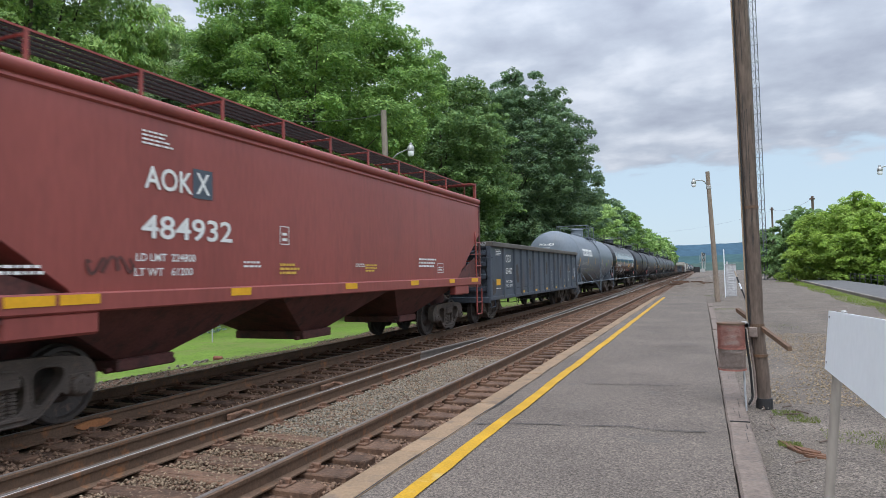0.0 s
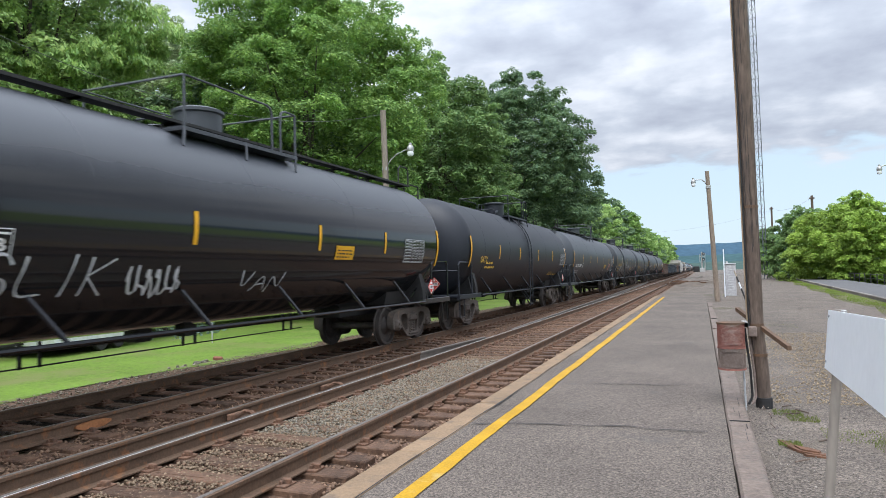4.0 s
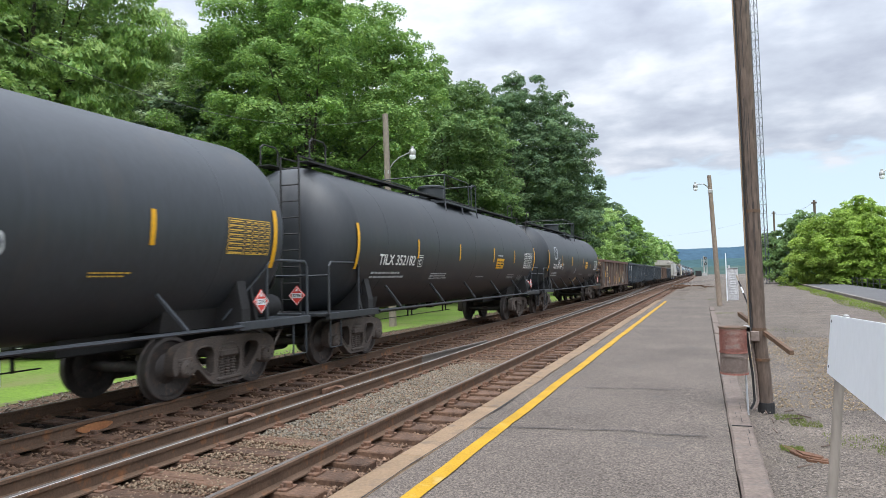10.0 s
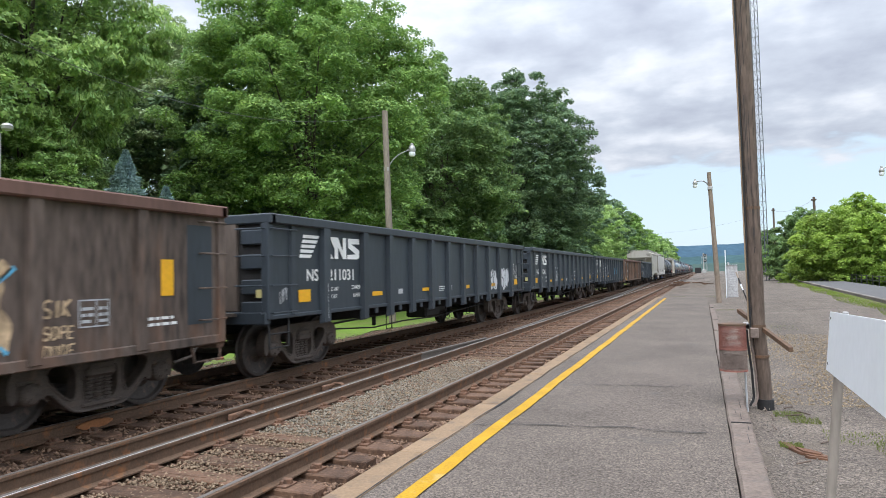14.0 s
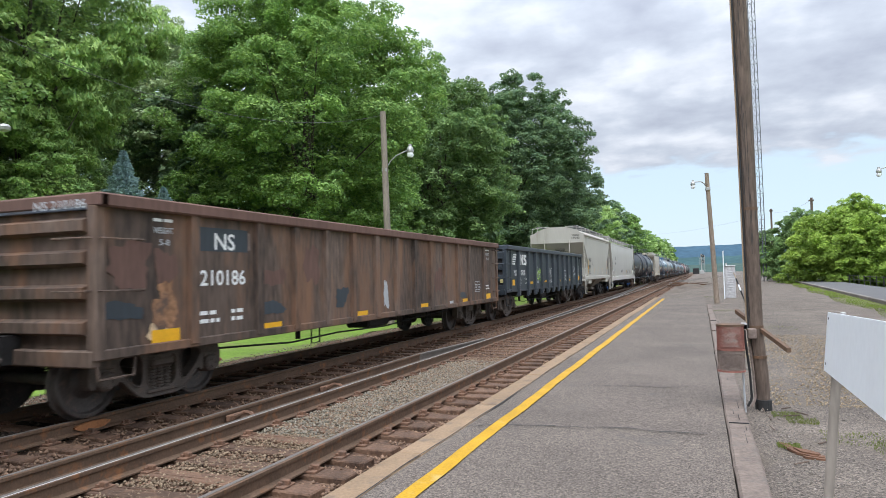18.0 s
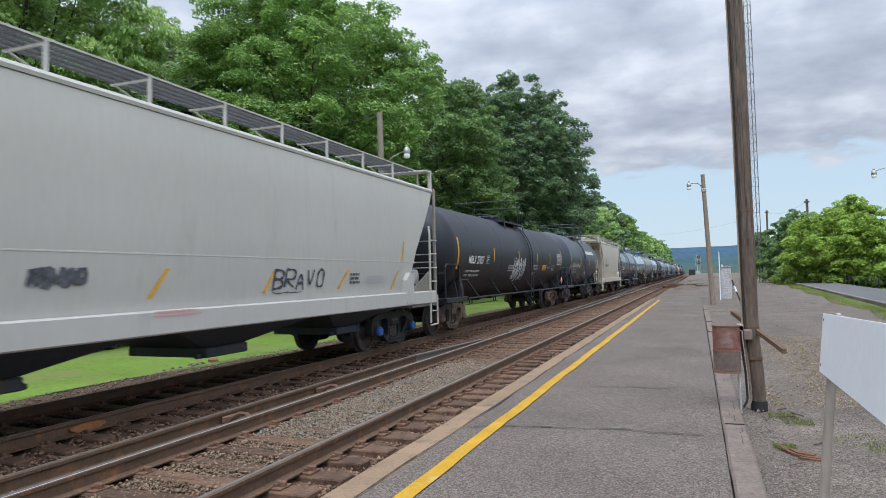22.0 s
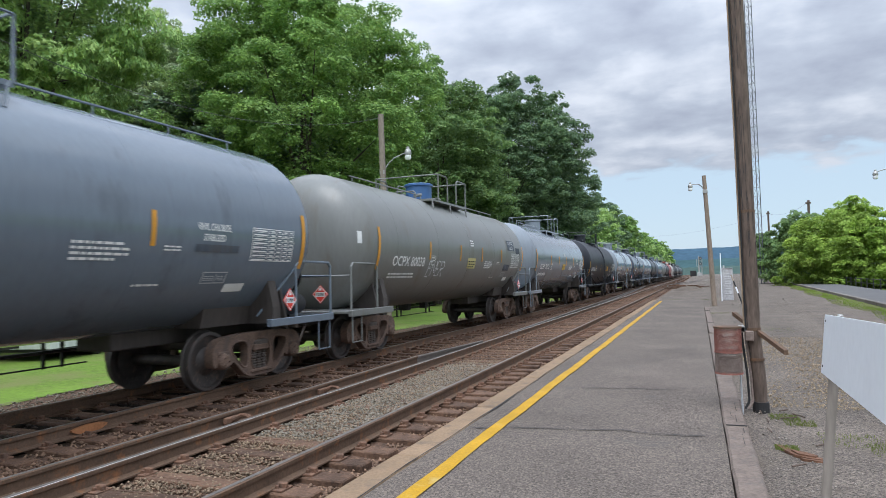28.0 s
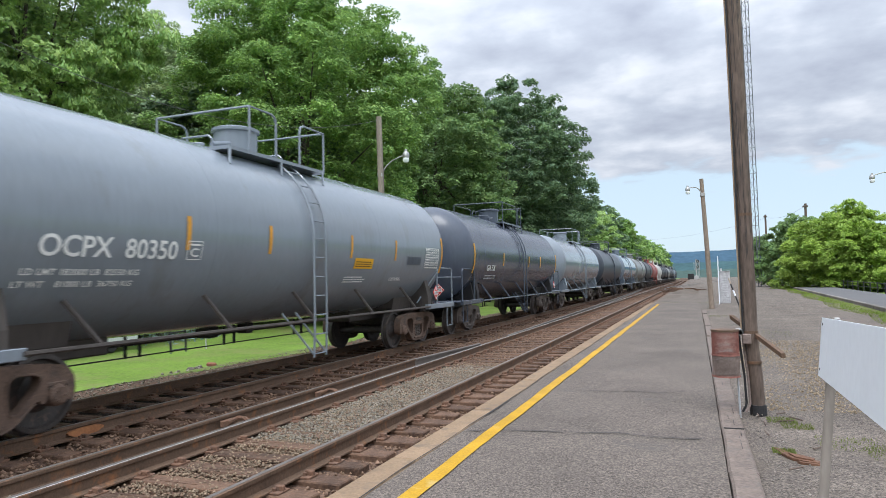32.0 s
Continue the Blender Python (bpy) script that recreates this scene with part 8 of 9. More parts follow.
pm = Mesh()
n = 20
rings = 44
vs, fs = [], []
gz = random.Random(71)
for i in range(rings + 1):
    z = -0.35 + 11.85 * (i / rings) ** 1.5
    x, y, r = on_pole(z)
    for k in range(n):
        a = 2 * math.pi * k / n
        rr = r * (1 + 0.03 * math.sin(5 * a + 0.3 * i) + gz.uniform(-0.02, 0.02))
        if z < 0.12:
            rr *= gz.uniform(0.86, 1.0)
        vs.append((x + rr * math.cos(a), y + rr * math.sin(a), z))
for i in range(rings):
    for k in range(n):
        fs.append((i * n + k, i * n + (k + 1) % n, (i + 1) * n + (k + 1) % n, (i + 1) * n + k))
pm.add(vs, fs)
part("shaft", pm, POLEWOOD, pole, "dark round timber, rotten at the foot", smooth=True)
cr = Mesh()
for k in range(26):
    z, a = gz.uniform(0.1, 6.0), gz.uniform(-2.6, -0.5)
    h = gz.uniform(0.3, 1.1)
    pts = []
    for j in range(5):
        x, y, r = on_pole(z + h * j / 4)
        pts.append((x + (r - 0.0005) * math.cos(a), y + (r - 0.0005) * math.sin(a), z + h * j / 4))
    cr.pipe(pts, 0.0035, 4)
part("drying_cracks", cr, UNDER, pole, "long dark drying cracks", kind="stuff")
MOULDING = stuff_mat("tan cable moulding", (0.34, 0.25, 0.17), 0.85, vary=0.3, scale=4, fine=25, streak=True)
for dx, dy, r, mat, za, zb in ((-0.098, -0.03, 0.012, MOULDING, 0.9, 11.2), (-0.083, -0.066, 0.010, UNDER, 0.9, 11.2), (-0.128, -0.04, 0.014, UNDER, 0.0, 0.9), (-0.088, -0.055, 0.014, GREYMESH, 0.0, 0.9)):
    zs = [za + (zb - za) * j / 12 for j in range(13)]
    pts = [(on_pole(z)[0] + dx, 9.0 + dy, z) for z in zs]
    if za < 0.5:
        pts[0] = (pts[1][0] - 0.05, 9.0 + dy - 0.03, -0.03)
        pts.insert(1, (pts[1][0] - 0.012, 9.0 + dy - 0.01, 0.035))
    part("conduit", Mesh().pipe(pts, r, 8), mat, pole, "conduit up the pole")
bx = Mesh().box(0.505, 0.605, 8.86, 8.93, 0.80, 0.925, 0.01)
part("junction_box", bx, GREYMESH, pole, "small grey junction box")
for z in (0.57, 0.94, 2.4):
    part("strap", Mesh().lathe([(-0.018, 0.093), (0.018, 0.093)], "z", (on_pole(z)[0], 9.0, z), 20), RUSTRAIL, pole, "rusty steel strap")
part("foot", Mesh().lathe([(-0.12, 0.095), (0.02, 0.095), (0.05, 0.093)], "z", (on_pole(0.0)[0], 9.0, 0), 20), UNDER, pole, "black tarred foot")
beam = Mesh()
a, b = Vector((0.42, 9.50, 1.10)), Vector((0.90, 8.42, 0.72))
d = (b - a).normalized()
u = d.cross(Vector((0, 0, 1))).normalized() * 0.024
v = Vector((0, 0, 0.026))
beam.add([a - u - v, a + u - v, a + u + v, a - u + v, b - u - v, b + u - v, b + u + v, b - u + v], [(0, 1, 2, 3), (4, 5, 6, 7), (0, 1, 5, 4), (1, 2, 6, 5), (2, 3, 7, 6), (3, 0, 4, 7)])
part("old_bracket_arm", beam, RUSTRAIL, pole, "rusty steel arm bolted through the pole")

basket = tagged(empty("wire_basket"), "rusty red wire litter basket hung beside a pole", "litter basket")
cx, cy, z0, z1, r = 0.300, 8.60, 0.45, 1.00, 0.150
for name, za, zb, mat, lab in (("upper_mesh", 0.70, z1, RUSTMESH, "red painted wire"), ("lower_mesh", z0, 0.70, GREYMESH, "bare rusted wire")):
    w = Mesh()
    for k in range(84):
        a = 2 * math.pi * k / 84
        w.rod((cx + r * math.cos(a), cy + r * math.sin(a), za), (cx + r * math.cos(a), cy + r * math.sin(a), zb), 0.0026, 4)
    z = za
    while z < zb:
        pts = [(cx + r * math.cos(2 * math.pi * k / 22), cy + r * math.sin(2 * math.pi * k / 22), z) for k in range(23)]
        w.pipe(pts, 0.0024, 4)
        z += 0.014
    part(name, w, mat, basket, lab)
for z, h, mat in ((z1 - 0.01, 0.010, RUSTRAIL), (0.70, 0.008, RUSTMESH), (z0, 0.010, RUSTMESH)):
    part("hoop", Mesh().lathe([(-h, r + 0.002), (-h, r + 0.008), (h, r + 0.008), (h, r + 0.002)], "z", (cx, cy, z), 28), mat, basket, "flat rusty hoop")
part("bottom", Mesh().lathe([(0, 0.02), (0.004, r)], "z", (cx, cy, z0), 24), RUSTMESH, basket)
part("liner", Mesh().lathe([(0, r - 0.02), (0.16, r - 0.02), (0.16, r - 0.024), (0, r - 0.024)], "z", (cx, cy, z0 + 0.02), 24), GREYMESH, basket, "ragged old liner")
part("hanger", Mesh().box(cx + r, 0.50, 8.70, 8.74, 0.93, 0.99, 0.005).box(0.44, 0.50, 8.7, 9.0, 0.93, 0.99, 0.005), GALV, basket, "steel hanger to the pole")
part("stake", Mesh().rod((0.44, 8.72, -0.1), (0.425, 8.68, 0.5), 0.012, 6), GREYTEXT, basket, "thin pale stake")

sign = tagged(empty("sign"), "blank white sheet sign on a grey post", "sign")
sp = Mesh()
vs = [(0.605, 3.91, 1.42), (0.535, 2.2, 1.485), (0.505, 2.2, 1.185), (0.575, 3.91, 1.12)]
sp.add(vs + [(x + 0.006, y, z) for x, y, z in vs], [(0, 1, 2, 3), (4, 5, 6, 7), (0, 1, 5, 4), (1, 2, 6, 5), (2, 3, 7, 6), (3, 0, 4, 7)])
part("sheet", sp, SIGNWHITE, sign, "blank white sheet")
lean = Mesh().rod((0.485, 3.775, -0.15), (0.641, 3.775, 1.43), 0.0225, 18)
part("post", lean, stuff_mat("weathered post", (0.26, 0.225, 0.19), 0.75, vary=0.3, scale=4, fine=30, streak=True), sign, "leaning round grey post", smooth=True)
bl = Mesh()
for y, z in ((3.86, 1.39), (2.75, 1.42), (3.86, 1.16)):
    xs = 0.590 - 0.036 * (3.91 - y) + 0.1 * (z - 1.27)
    bl.rod((xs - 0.003, y, z), (xs + 0.016, y, z), 0.007, 6)
part("bolt", bl, UNDER, sign)
part("top_clip", Mesh().box(0.592, 0.612, 3.47, 3.51, 1.425, 1.445, 0.004), GALV, sign)


def street_lamp(name, base, top, arm, head, label, r=0.11, mat=PALEPOLE, g=0.6):
    lp = tagged(empty(name), label, "street lamp", "lamps round the station")
    b, t, h = Vector(base), Vector(top), Vector(head)
    part("pole", Mesh().rod(b, t, r * 1.15, 14, r * 0.85), mat, lp, "round wooden pole", smooth=True)
    a = b.lerp(t, arm)
    mid = a.lerp(h, 0.45) + Vector((0, 0, 0.28))
    pts = [a, a.lerp(mid, 0.5) + Vector((0, 0, 0.08)), mid, mid.lerp(h, 0.6) + Vector((0, 0, 0.08)), h + Vector((0, 0, 0.12))]
    part("arm", Mesh().pipe(pts, 0.026, 8), GALV, lp, "curved steel arm")
    part("clamp", Mesh().box(a.x - 0.12, a.x + 0.12, a.y - 0.12, a.y + 0.12, a.z - 0.1, a.z + 0.1, 0.03), GALV, lp)
    part("housing", Mesh().lathe([(g * a, g * b) for a, b in ((0.0, 0.16), (0.10, 0.20), (0.28, 0.17), (0.36, 0.09), (0.48, 0.08), (0.50, 0.02))], "z", (h.x, h.y, h.z - 0.05), 16), GALV, lp, "grey lamp housing", smooth=True)
    part("lens", Mesh().lathe([(g * a, g * b) for a, b in ((-0.26, 0.05), (-0.24, 0.13), (-0.12, 0.19), (0.0, 0.165))], "z", (h.x, h.y, h.z - 0.05), 16), GLASSWHITE, lp, "clear glass lens", smooth=True)
    return lp


street_lamp("street_lamp", (0.72, 36.4, -0.2), (0.45, 36.0, 6.60), 0.88, (-0.22, 35.75, 6.02), "brown wooden lamp post beside the platform", 0.115, stuff_mat("brown pole wood", (0.25, 0.195, 0.15), 0.9, vary=0.35, scale=3, fine=30, bump=0.4, streak=True))
street_lamp("street_lamp", (-13.05, 26.7, -0.6), (-12.98, 26.15, 9.05), 0.73, (-11.95, 26.75, 7.25), "grey wooden lamp post before the trees", 0.15, stuff_mat("grey pole wood", (0.24, 0.20, 0.165), 0.9, vary=0.3, scale=3, fine=25, streak=True), 0.82)
street_lamp("street_lamp", (8.72, 35.6, -0.2), (8.70, 35.5, 7.2), 0.83, (7.75, 35.17, 5.95), "wooden lamp post beyond the yard", 0.13)
lp = tagged(empty("street_lamp"), "grey metal lamp post among the trees", "street lamp", "lamps round the station")
part("pole", Mesh().rod((-14.1, 9.62, -0.6), (-14.1, 9.62, 4.95), 0.055, 12, 0.045), GALV, lp, "grey steel pole", smooth=True)
part("housing", Mesh().lathe([(-0.08, 0.05), (-0.05, 0.11), (0.02, 0.125), (0.07, 0.09), (0.09, 0.02)], "z", (-13.95, 9.7, 5.08), 18), GALV, lp, "grey lamp head", smooth=True)

wp = tagged(empty("marker_post"), "slim white marker post beyond the platform", "post")
part("post", Mesh().box(1.22, 1.275, 42.0, 42.055, -0.2, 2.76, 0.01), SIGNWHITE, wp)
cab = tagged(empty("relay_cabinet"), "pale grey metal relay cabinet", "cabinet")
CABGREY = stuff_mat("cabinet grey", (0.43, 0.42, 0.42), 0.6, vary=0.35, scale=6, fine=30, tint=(0.30, 0.29, 0.28), amount=0.3)
part("body", Mesh().box(1.34, 1.94, 43.5, 44.1, -0.1, 1.85, 0.03), CABGREY, cab, "grey metal body")
part("roof", Mesh().box(1.32, 1.96, 43.46, 44.14, 1.853, 1.90, 0.02).rod((1.45, 43.6, 1.90), (1.45, 43.6, 2.05), 0.05, 8), CABGREY, cab, "cabinet roof with a vent")
part("door", Mesh().box(1.40, 1.88, 43.488, 43.497, 0.05, 1.75, 0.004), CABGREY, cab, "cabinet door")
for i in range(9):
    part("louvre", Mesh().prism([(43.470, 0.30 + 0.15 * i), (43.487, 0.30 + 0.15 * i), (43.487, 0.37 + 0.15 * i)], "x", 1.46, 1.82), CABGREY, cab)
arm = tagged(empty("barrier_arm"), "leaning barrier arm banded dark and white", "barrier")
for k in range(5):
    a, b = Vector((1.53, 36.0, 1.49)), Vector((1.99, 35.6, 0.0))
    part("band", Mesh().rod(a.lerp(b, k / 5), a.lerp(b, (k + 0.98) / 5), 0.035, 8), (PALEPOLE, UNDER, SIGNWHITE, UNDER, UNDER)[k], arm)
sig = tagged(empty("railway_signal"), "distant silver signal mast with two heads", "railway signal")
SILVER = stuff_mat("silver paint", (0.42, 0.41, 0.39), 0.5, 0.2, vary=0.2, scale=1, fine=6)
part("mast", Mesh().rod((0.4, 345, -0.3), (0.4, 345, 9.6), 0.30, 10), SILVER, sig)
for z in (8.6, 5.9):
    hd = part("head", Mesh().rod((1.1, 344.4, z), (1.1, 344.7, z), 0.7, 18), UNDER, sig, "round black signal head")
    part("head_rim", Mesh().rod((1.1, 344.30, z), (1.1, 344.38, z), 0.3, 14), SILVER, hd)
    part("platform", Mesh().box(-0.6, 1.9, 344.8, 345.8, z - 1.3, z - 1.1), SILVER, sig, "maintenance platform")
for x in (-0.6, 1.9):
    part("platform_rail", Mesh().box(x - 0.07, x + 0.07, 344.8, 345.0, 4.6, 8.4), SILVER, sig)
lad = Mesh().box(1.35, 1.5, 345.3, 345.5, -0.3, 9.0).box(1.85, 2.0, 345.3, 345.5, -0.3, 9.0)
for i in range(14):
    lad.box(1.35, 2.0, 345.3, 345.4, 0.4 + 0.6 * i, 0.52 + 0.6 * i)
part("ladder", lad, SILVER, sig, "silver ladder")
part("foundation", Mesh().box(-0.6, 1.4, 344.3, 345.9, -0.3, 1.6, 0.1), SILVER, sig, "silver case at the foot")
shed = tagged(empty("relay_cabinet"), "distant dark equipment case by the signal", "cabinet")
part("body", Mesh().box(-3.6, -0.8, 340, 343, -0.2, 2.6, 0.1), UNDER, shed)

tower = tagged(empty("radio_mast"), "tall slim lattice radio mast", "radio mast")
tx, ty, w = 7.95, 99.5, 0.50
legs = [(tx + w * math.cos(a), ty + w * math.sin(a)) for a in (0.5, 2.6, 4.7)]
for x, y in legs:
    part("leg", Mesh().rod((x, y, -0.3), (x - 0.3, y - 1.2, 62), 0.055, 6), TOWER, tower)
lat = Mesh()
for i in range(52):
    z = 1.2 * i
    off = Vector((-0.3, -1.2, 62)) / 62.3
    for k in range(3):
        (xa, ya), (xb, yb) = legs[k], legs[(k + 1) % 3]
        a, b = Vector((xa, ya, 0)) + off * z, Vector((xb, yb, 0)) + off * (z + 1.2)
        lat.rod(a, b, 0.022, 4)
        lat.rod(Vector((xa, ya, 0)) + off * z, Vector((xb, yb, 0)) + off * z, 0.022, 4)
part("lattice", lat, TOWER, tower, "thin cross bracing")
for x, y, h in ((15.3, 108, 11.8), (13.4, 145, 13.5)):
    q = tagged(empty("utility_pole"), "distant wooden utility pole behind the bushes", "pole")
    part("shaft", Mesh().rod((x, y, -0.4), (x, y, h), 0.20, 8, 0.17), POLEWOOD, q)
    part("crossarm", Mesh().box(x - 0.36, x + 0.30, y - 0.28, y + 0.28, h - 0.5, h - 0.3), POLEWOOD, q)


def cable(p, q, sag, r, label):
    pts = []
    for i in range(17):
        t = i / 16
        a = Vector(p).lerp(Vector(q), t)
        a.z -= sag * 4 * t * (1 - t)
        pts.append(a)
    return tagged(part("cable", Mesh().pipe(pts, r, 5), WIRE), label, "cable")


cable((15.3, 108, 11.5), (13.4, 145, 13.0), 0.8, 0.014, "thin overhead cable between distant poles")
cable((13.4, 145, 12.8), (-30, 215, 15), 2.5, 0.010, "thin overhead cable across the tracks")
cable((8.7, 35.5, 7.0), (22, 92, 11), 1.0, 0.015, "thin cable from the lamp post")
cable((-12.98, 26.15, 8.9), (-17, 8, 8.9), 1.6, 0.009, "thin cable running into the trees")

# ---------------- beyond the train ----------------
TRAILERWHITE = stuff_mat("white trailer skin", (0.66, 0.67, 0.68), 0.4, vary=0.08, scale=1.5, fine=12, bump=0.05, tint=(0.45, 0.46, 0.46), amount=0.1, streak=True)
trailer = tagged(empty("travel_trailer", pose(-18.6, 15.2, -0.46, 0, 0, 12)), "small white travel trailer parked on the grass", "trailer")
side = [(-2.1, 0.36), (2.05, 0.32), (2.1, 0.6), (2.1, 2.2), (1.8, 2.55), (-1.7, 2.6), (-2.1, 2.35), (-2.3, 1.4), (-2.2, 0.75)]
part("body", Mesh().prism(side, "x", -1.05, 1.05), TRAILERWHITE, trailer, "white sheet body with a sloped front")
for z in (0.75, 0.9, 1.05, 1.2):
    part("siding_rib", Mesh().box(1.05, 1.062, -2.1, 2.0, z - 0.012, z + 0.012), TRAILERWHITE, trailer)
part("chassis", Mesh().box(-0.9, 0.9, -2.0, 2.0, 0.26, 0.36).box(-0.06, 0.06, -3.2, -2.0, 0.40, 0.5).rod((0, -3.1, 0.0), (0, -3.1, 0.6), 0.04, 8), UNDER, trailer, "black chassis and tow bar")
for y in (-0.1, 0.72):
    for sx in (-1, 1):
        wh = part("wheel", Mesh().lathe([(sx * 0.86, 0.12), (sx * 0.86, 0.30), (sx * 0.89, 0.335), (sx * 1.01, 0.335), (sx * 1.04, 0.30), (sx * 1.02, 0.16)], "x", (0, y, 0.335), 20), UNDER, trailer, "black tyre")
        part("rim", Mesh().lathe([(sx * 1.0, 0.02), (sx * 1.03, 0.10), (sx * 1.0, 0.17)], "x", (0, y, 0.335), 16), GREYMESH, wh, "grey rim")
part("window", Mesh().box(1.05, 1.07, 0.9, 1.7, 1.5, 2.05, 0.01), UNDER, trailer, "dark side window")
tagged(part("marker_stake", Mesh().box(-15.51, -15.475, 17.88, 17.915, -0.5, 0.62, 0.006), GREYTEXT), "thin pale stake in the grass", "stake")
brick = Mesh().box(-0.11, 0.11, -0.06, 0.06, -0.03, 0.05, 0.02)
tagged(part("loose_brick", brick, stuff_mat("red clay brick", (0.27, 0.11, 0.075), 0.9, vary=0.25, scale=5, fine=30), at=pose(-10.75, 12.6, -0.21, 4, 6, 35)), "broken red brick on the ballast shoulder", "brick")
rubble = Mesh()
rb = random.Random(12)
for k in range(22):
    x, y = rb.uniform(-11.1, -10.7), rb.uniform(11.3, 12.5)
    sz = rb.uniform(0.03, 0.07)
    rubble.box(x, x + sz, y, y + sz * 1.4, -0.36, -0.27 + sz * 0.7, 0.012)
tagged(part("rubble", rubble, PEBBLE), "small heap of pale rubble at the grass edge", "rubble", kind="stuff")

# debris
db = random.Random(77)
pl = Mesh()
for pts, h in (([(0.645, 7.26), (0.70, 7.22), (0.80, 7.04), (0.90, 6.93), (0.985, 6.83), (0.975, 6.77), (0.86, 6.80), (0.76, 6.90), (0.70, 7.05)], 0.014), ([(0.75, 7.02), (0.86, 6.96), (0.95, 6.86), (0.93, 6.81), (0.80, 6.88)], 0.028), ([(0.80, 6.80), (0.98, 6.74), (0.97, 6.71), (0.82, 6.76)], 0.012)):
    pl.prism(pts, "z", -0.07, -0.06 + h)
tagged(part("bark_slab", pl, stuff_mat("rotten wood", (0.13, 0.065, 0.038), 0.95, vary=0.4, scale=6, fine=30, bump=0.8)), "rotten brown piece of wood on the gravel", "wood scrap")
for k in range(9):
    x, y = db.uniform(0.6, 1.1), db.uniform(6.2, 9.5)
    a = db.uniform(0, 3.1)
    L_ = db.uniform(0.08, 0.2)
    st = Mesh().rod((x, y, -0.045), (x + L_ * math.cos(a), y + L_ * math.sin(a), -0.035), 0.008, 5)
    tagged(part("stick", st, POLEWOOD), "short dark stick on the gravel", "stick", "sticks on the gravel")
for k in range(7):
    x, y = db.uniform(-3.0, 0.2), db.uniform(66, 92)
    tm = Mesh().box(-1.1, 1.1, -0.12, 0.12, 0, 0.16, 0.01)
    ob = part("old_tie", tm, TIE, at=pose(x, y, -0.10 + 0.05 * (k % 2), 0, 0, db.uniform(-25, 25)))
    tagged(ob, "discarded wooden tie lying on the gravel", "railway tie", "discarded ties")

# ---------------- woods ----------------
LEAF = leaf_mat("maple leaf", (0.145, 0.27, 0.098), (0.31, 0.455, 0.14))
LEAFMID = leaf_mat("mid green leaf", (0.13, 0.23, 0.105), (0.25, 0.36, 0.145))
LEAFWOOD = leaf_mat("woodland leaf", (0.21, 0.33, 0.18), (0.36, 0.48, 0.23))
LEAFHAZE = leaf_mat("pale soft leaf", (0.30, 0.40, 0.25), (0.48, 0.57, 0.36))
LEAFLIGHT = leaf_mat("light green leaf", (0.25, 0.40, 0.165), (0.43, 0.57, 0.22))
LEAFDARK = leaf_mat("dark leaf", (0.115, 0.195, 0.125), (0.195, 0.285, 0.15))
LEAFBRIGHT = leaf_mat("bright bush leaf", (0.19, 0.305, 0.065), (0.38, 0.51, 0.12))
SPRUCE = leaf_mat("blue spruce needle", (0.18, 0.275, 0.285), (0.36, 0.48, 0.50))
PALEBARK = stuff_mat("pale bark", (0.36, 0.34, 0.31), 0.9, vary=0.4, scale=3, fine=20, bump=0.4)


def leaf_cloud(g, centres, radii, count, size, flat=0.75, out=0.5, slim=1.0):
    """Leaves on the outer shells of many clumps: small blades of three corners."""
    k = len(centres)
    pick = g.choice(k, count, p=radii ** 2 / (radii ** 2).sum())
    d = g.normal(size=(count, 3))
    d /= np.linalg.norm(d, axis=1)[:, None]
    d[:, 2] = np.where(d[:, 2] < -0.35, -d[:, 2] * 0.6, d[:, 2])
    rr = radii[pick] * (0.62 + 0.46 * g.uniform(0, 1, count) ** 0.6)
    p = centres[pick] + d * rr[:, None] * np.array([1, 1, flat])
    # sub-clumps: draw leaves together
    nrm = d * out + g.normal(size=(count, 3)) * 0.40 + np.array([0, 0, 0.7])
    nrm /= np.linalg.norm(nrm, axis=1)[:, None]
    a = np.cross(nrm, g.normal(size=(count, 3)))
    a /= np.linalg.norm(a, axis=1)[:, None]
    b = np.cross(nrm, a)
    s = size * g.uniform(0.6, 1.35, count)[:, None]
    if slim < 1:
        a[:, 2] -= 0.9
        s = s * 1.35
    v = np.stack([p - a * s, p + a * s * 0.6 + b * s * 0.85 * slim, p + a * s * 0.6 - b * s * 0.85 * slim], 1)
    return v.reshape(-1, 3)


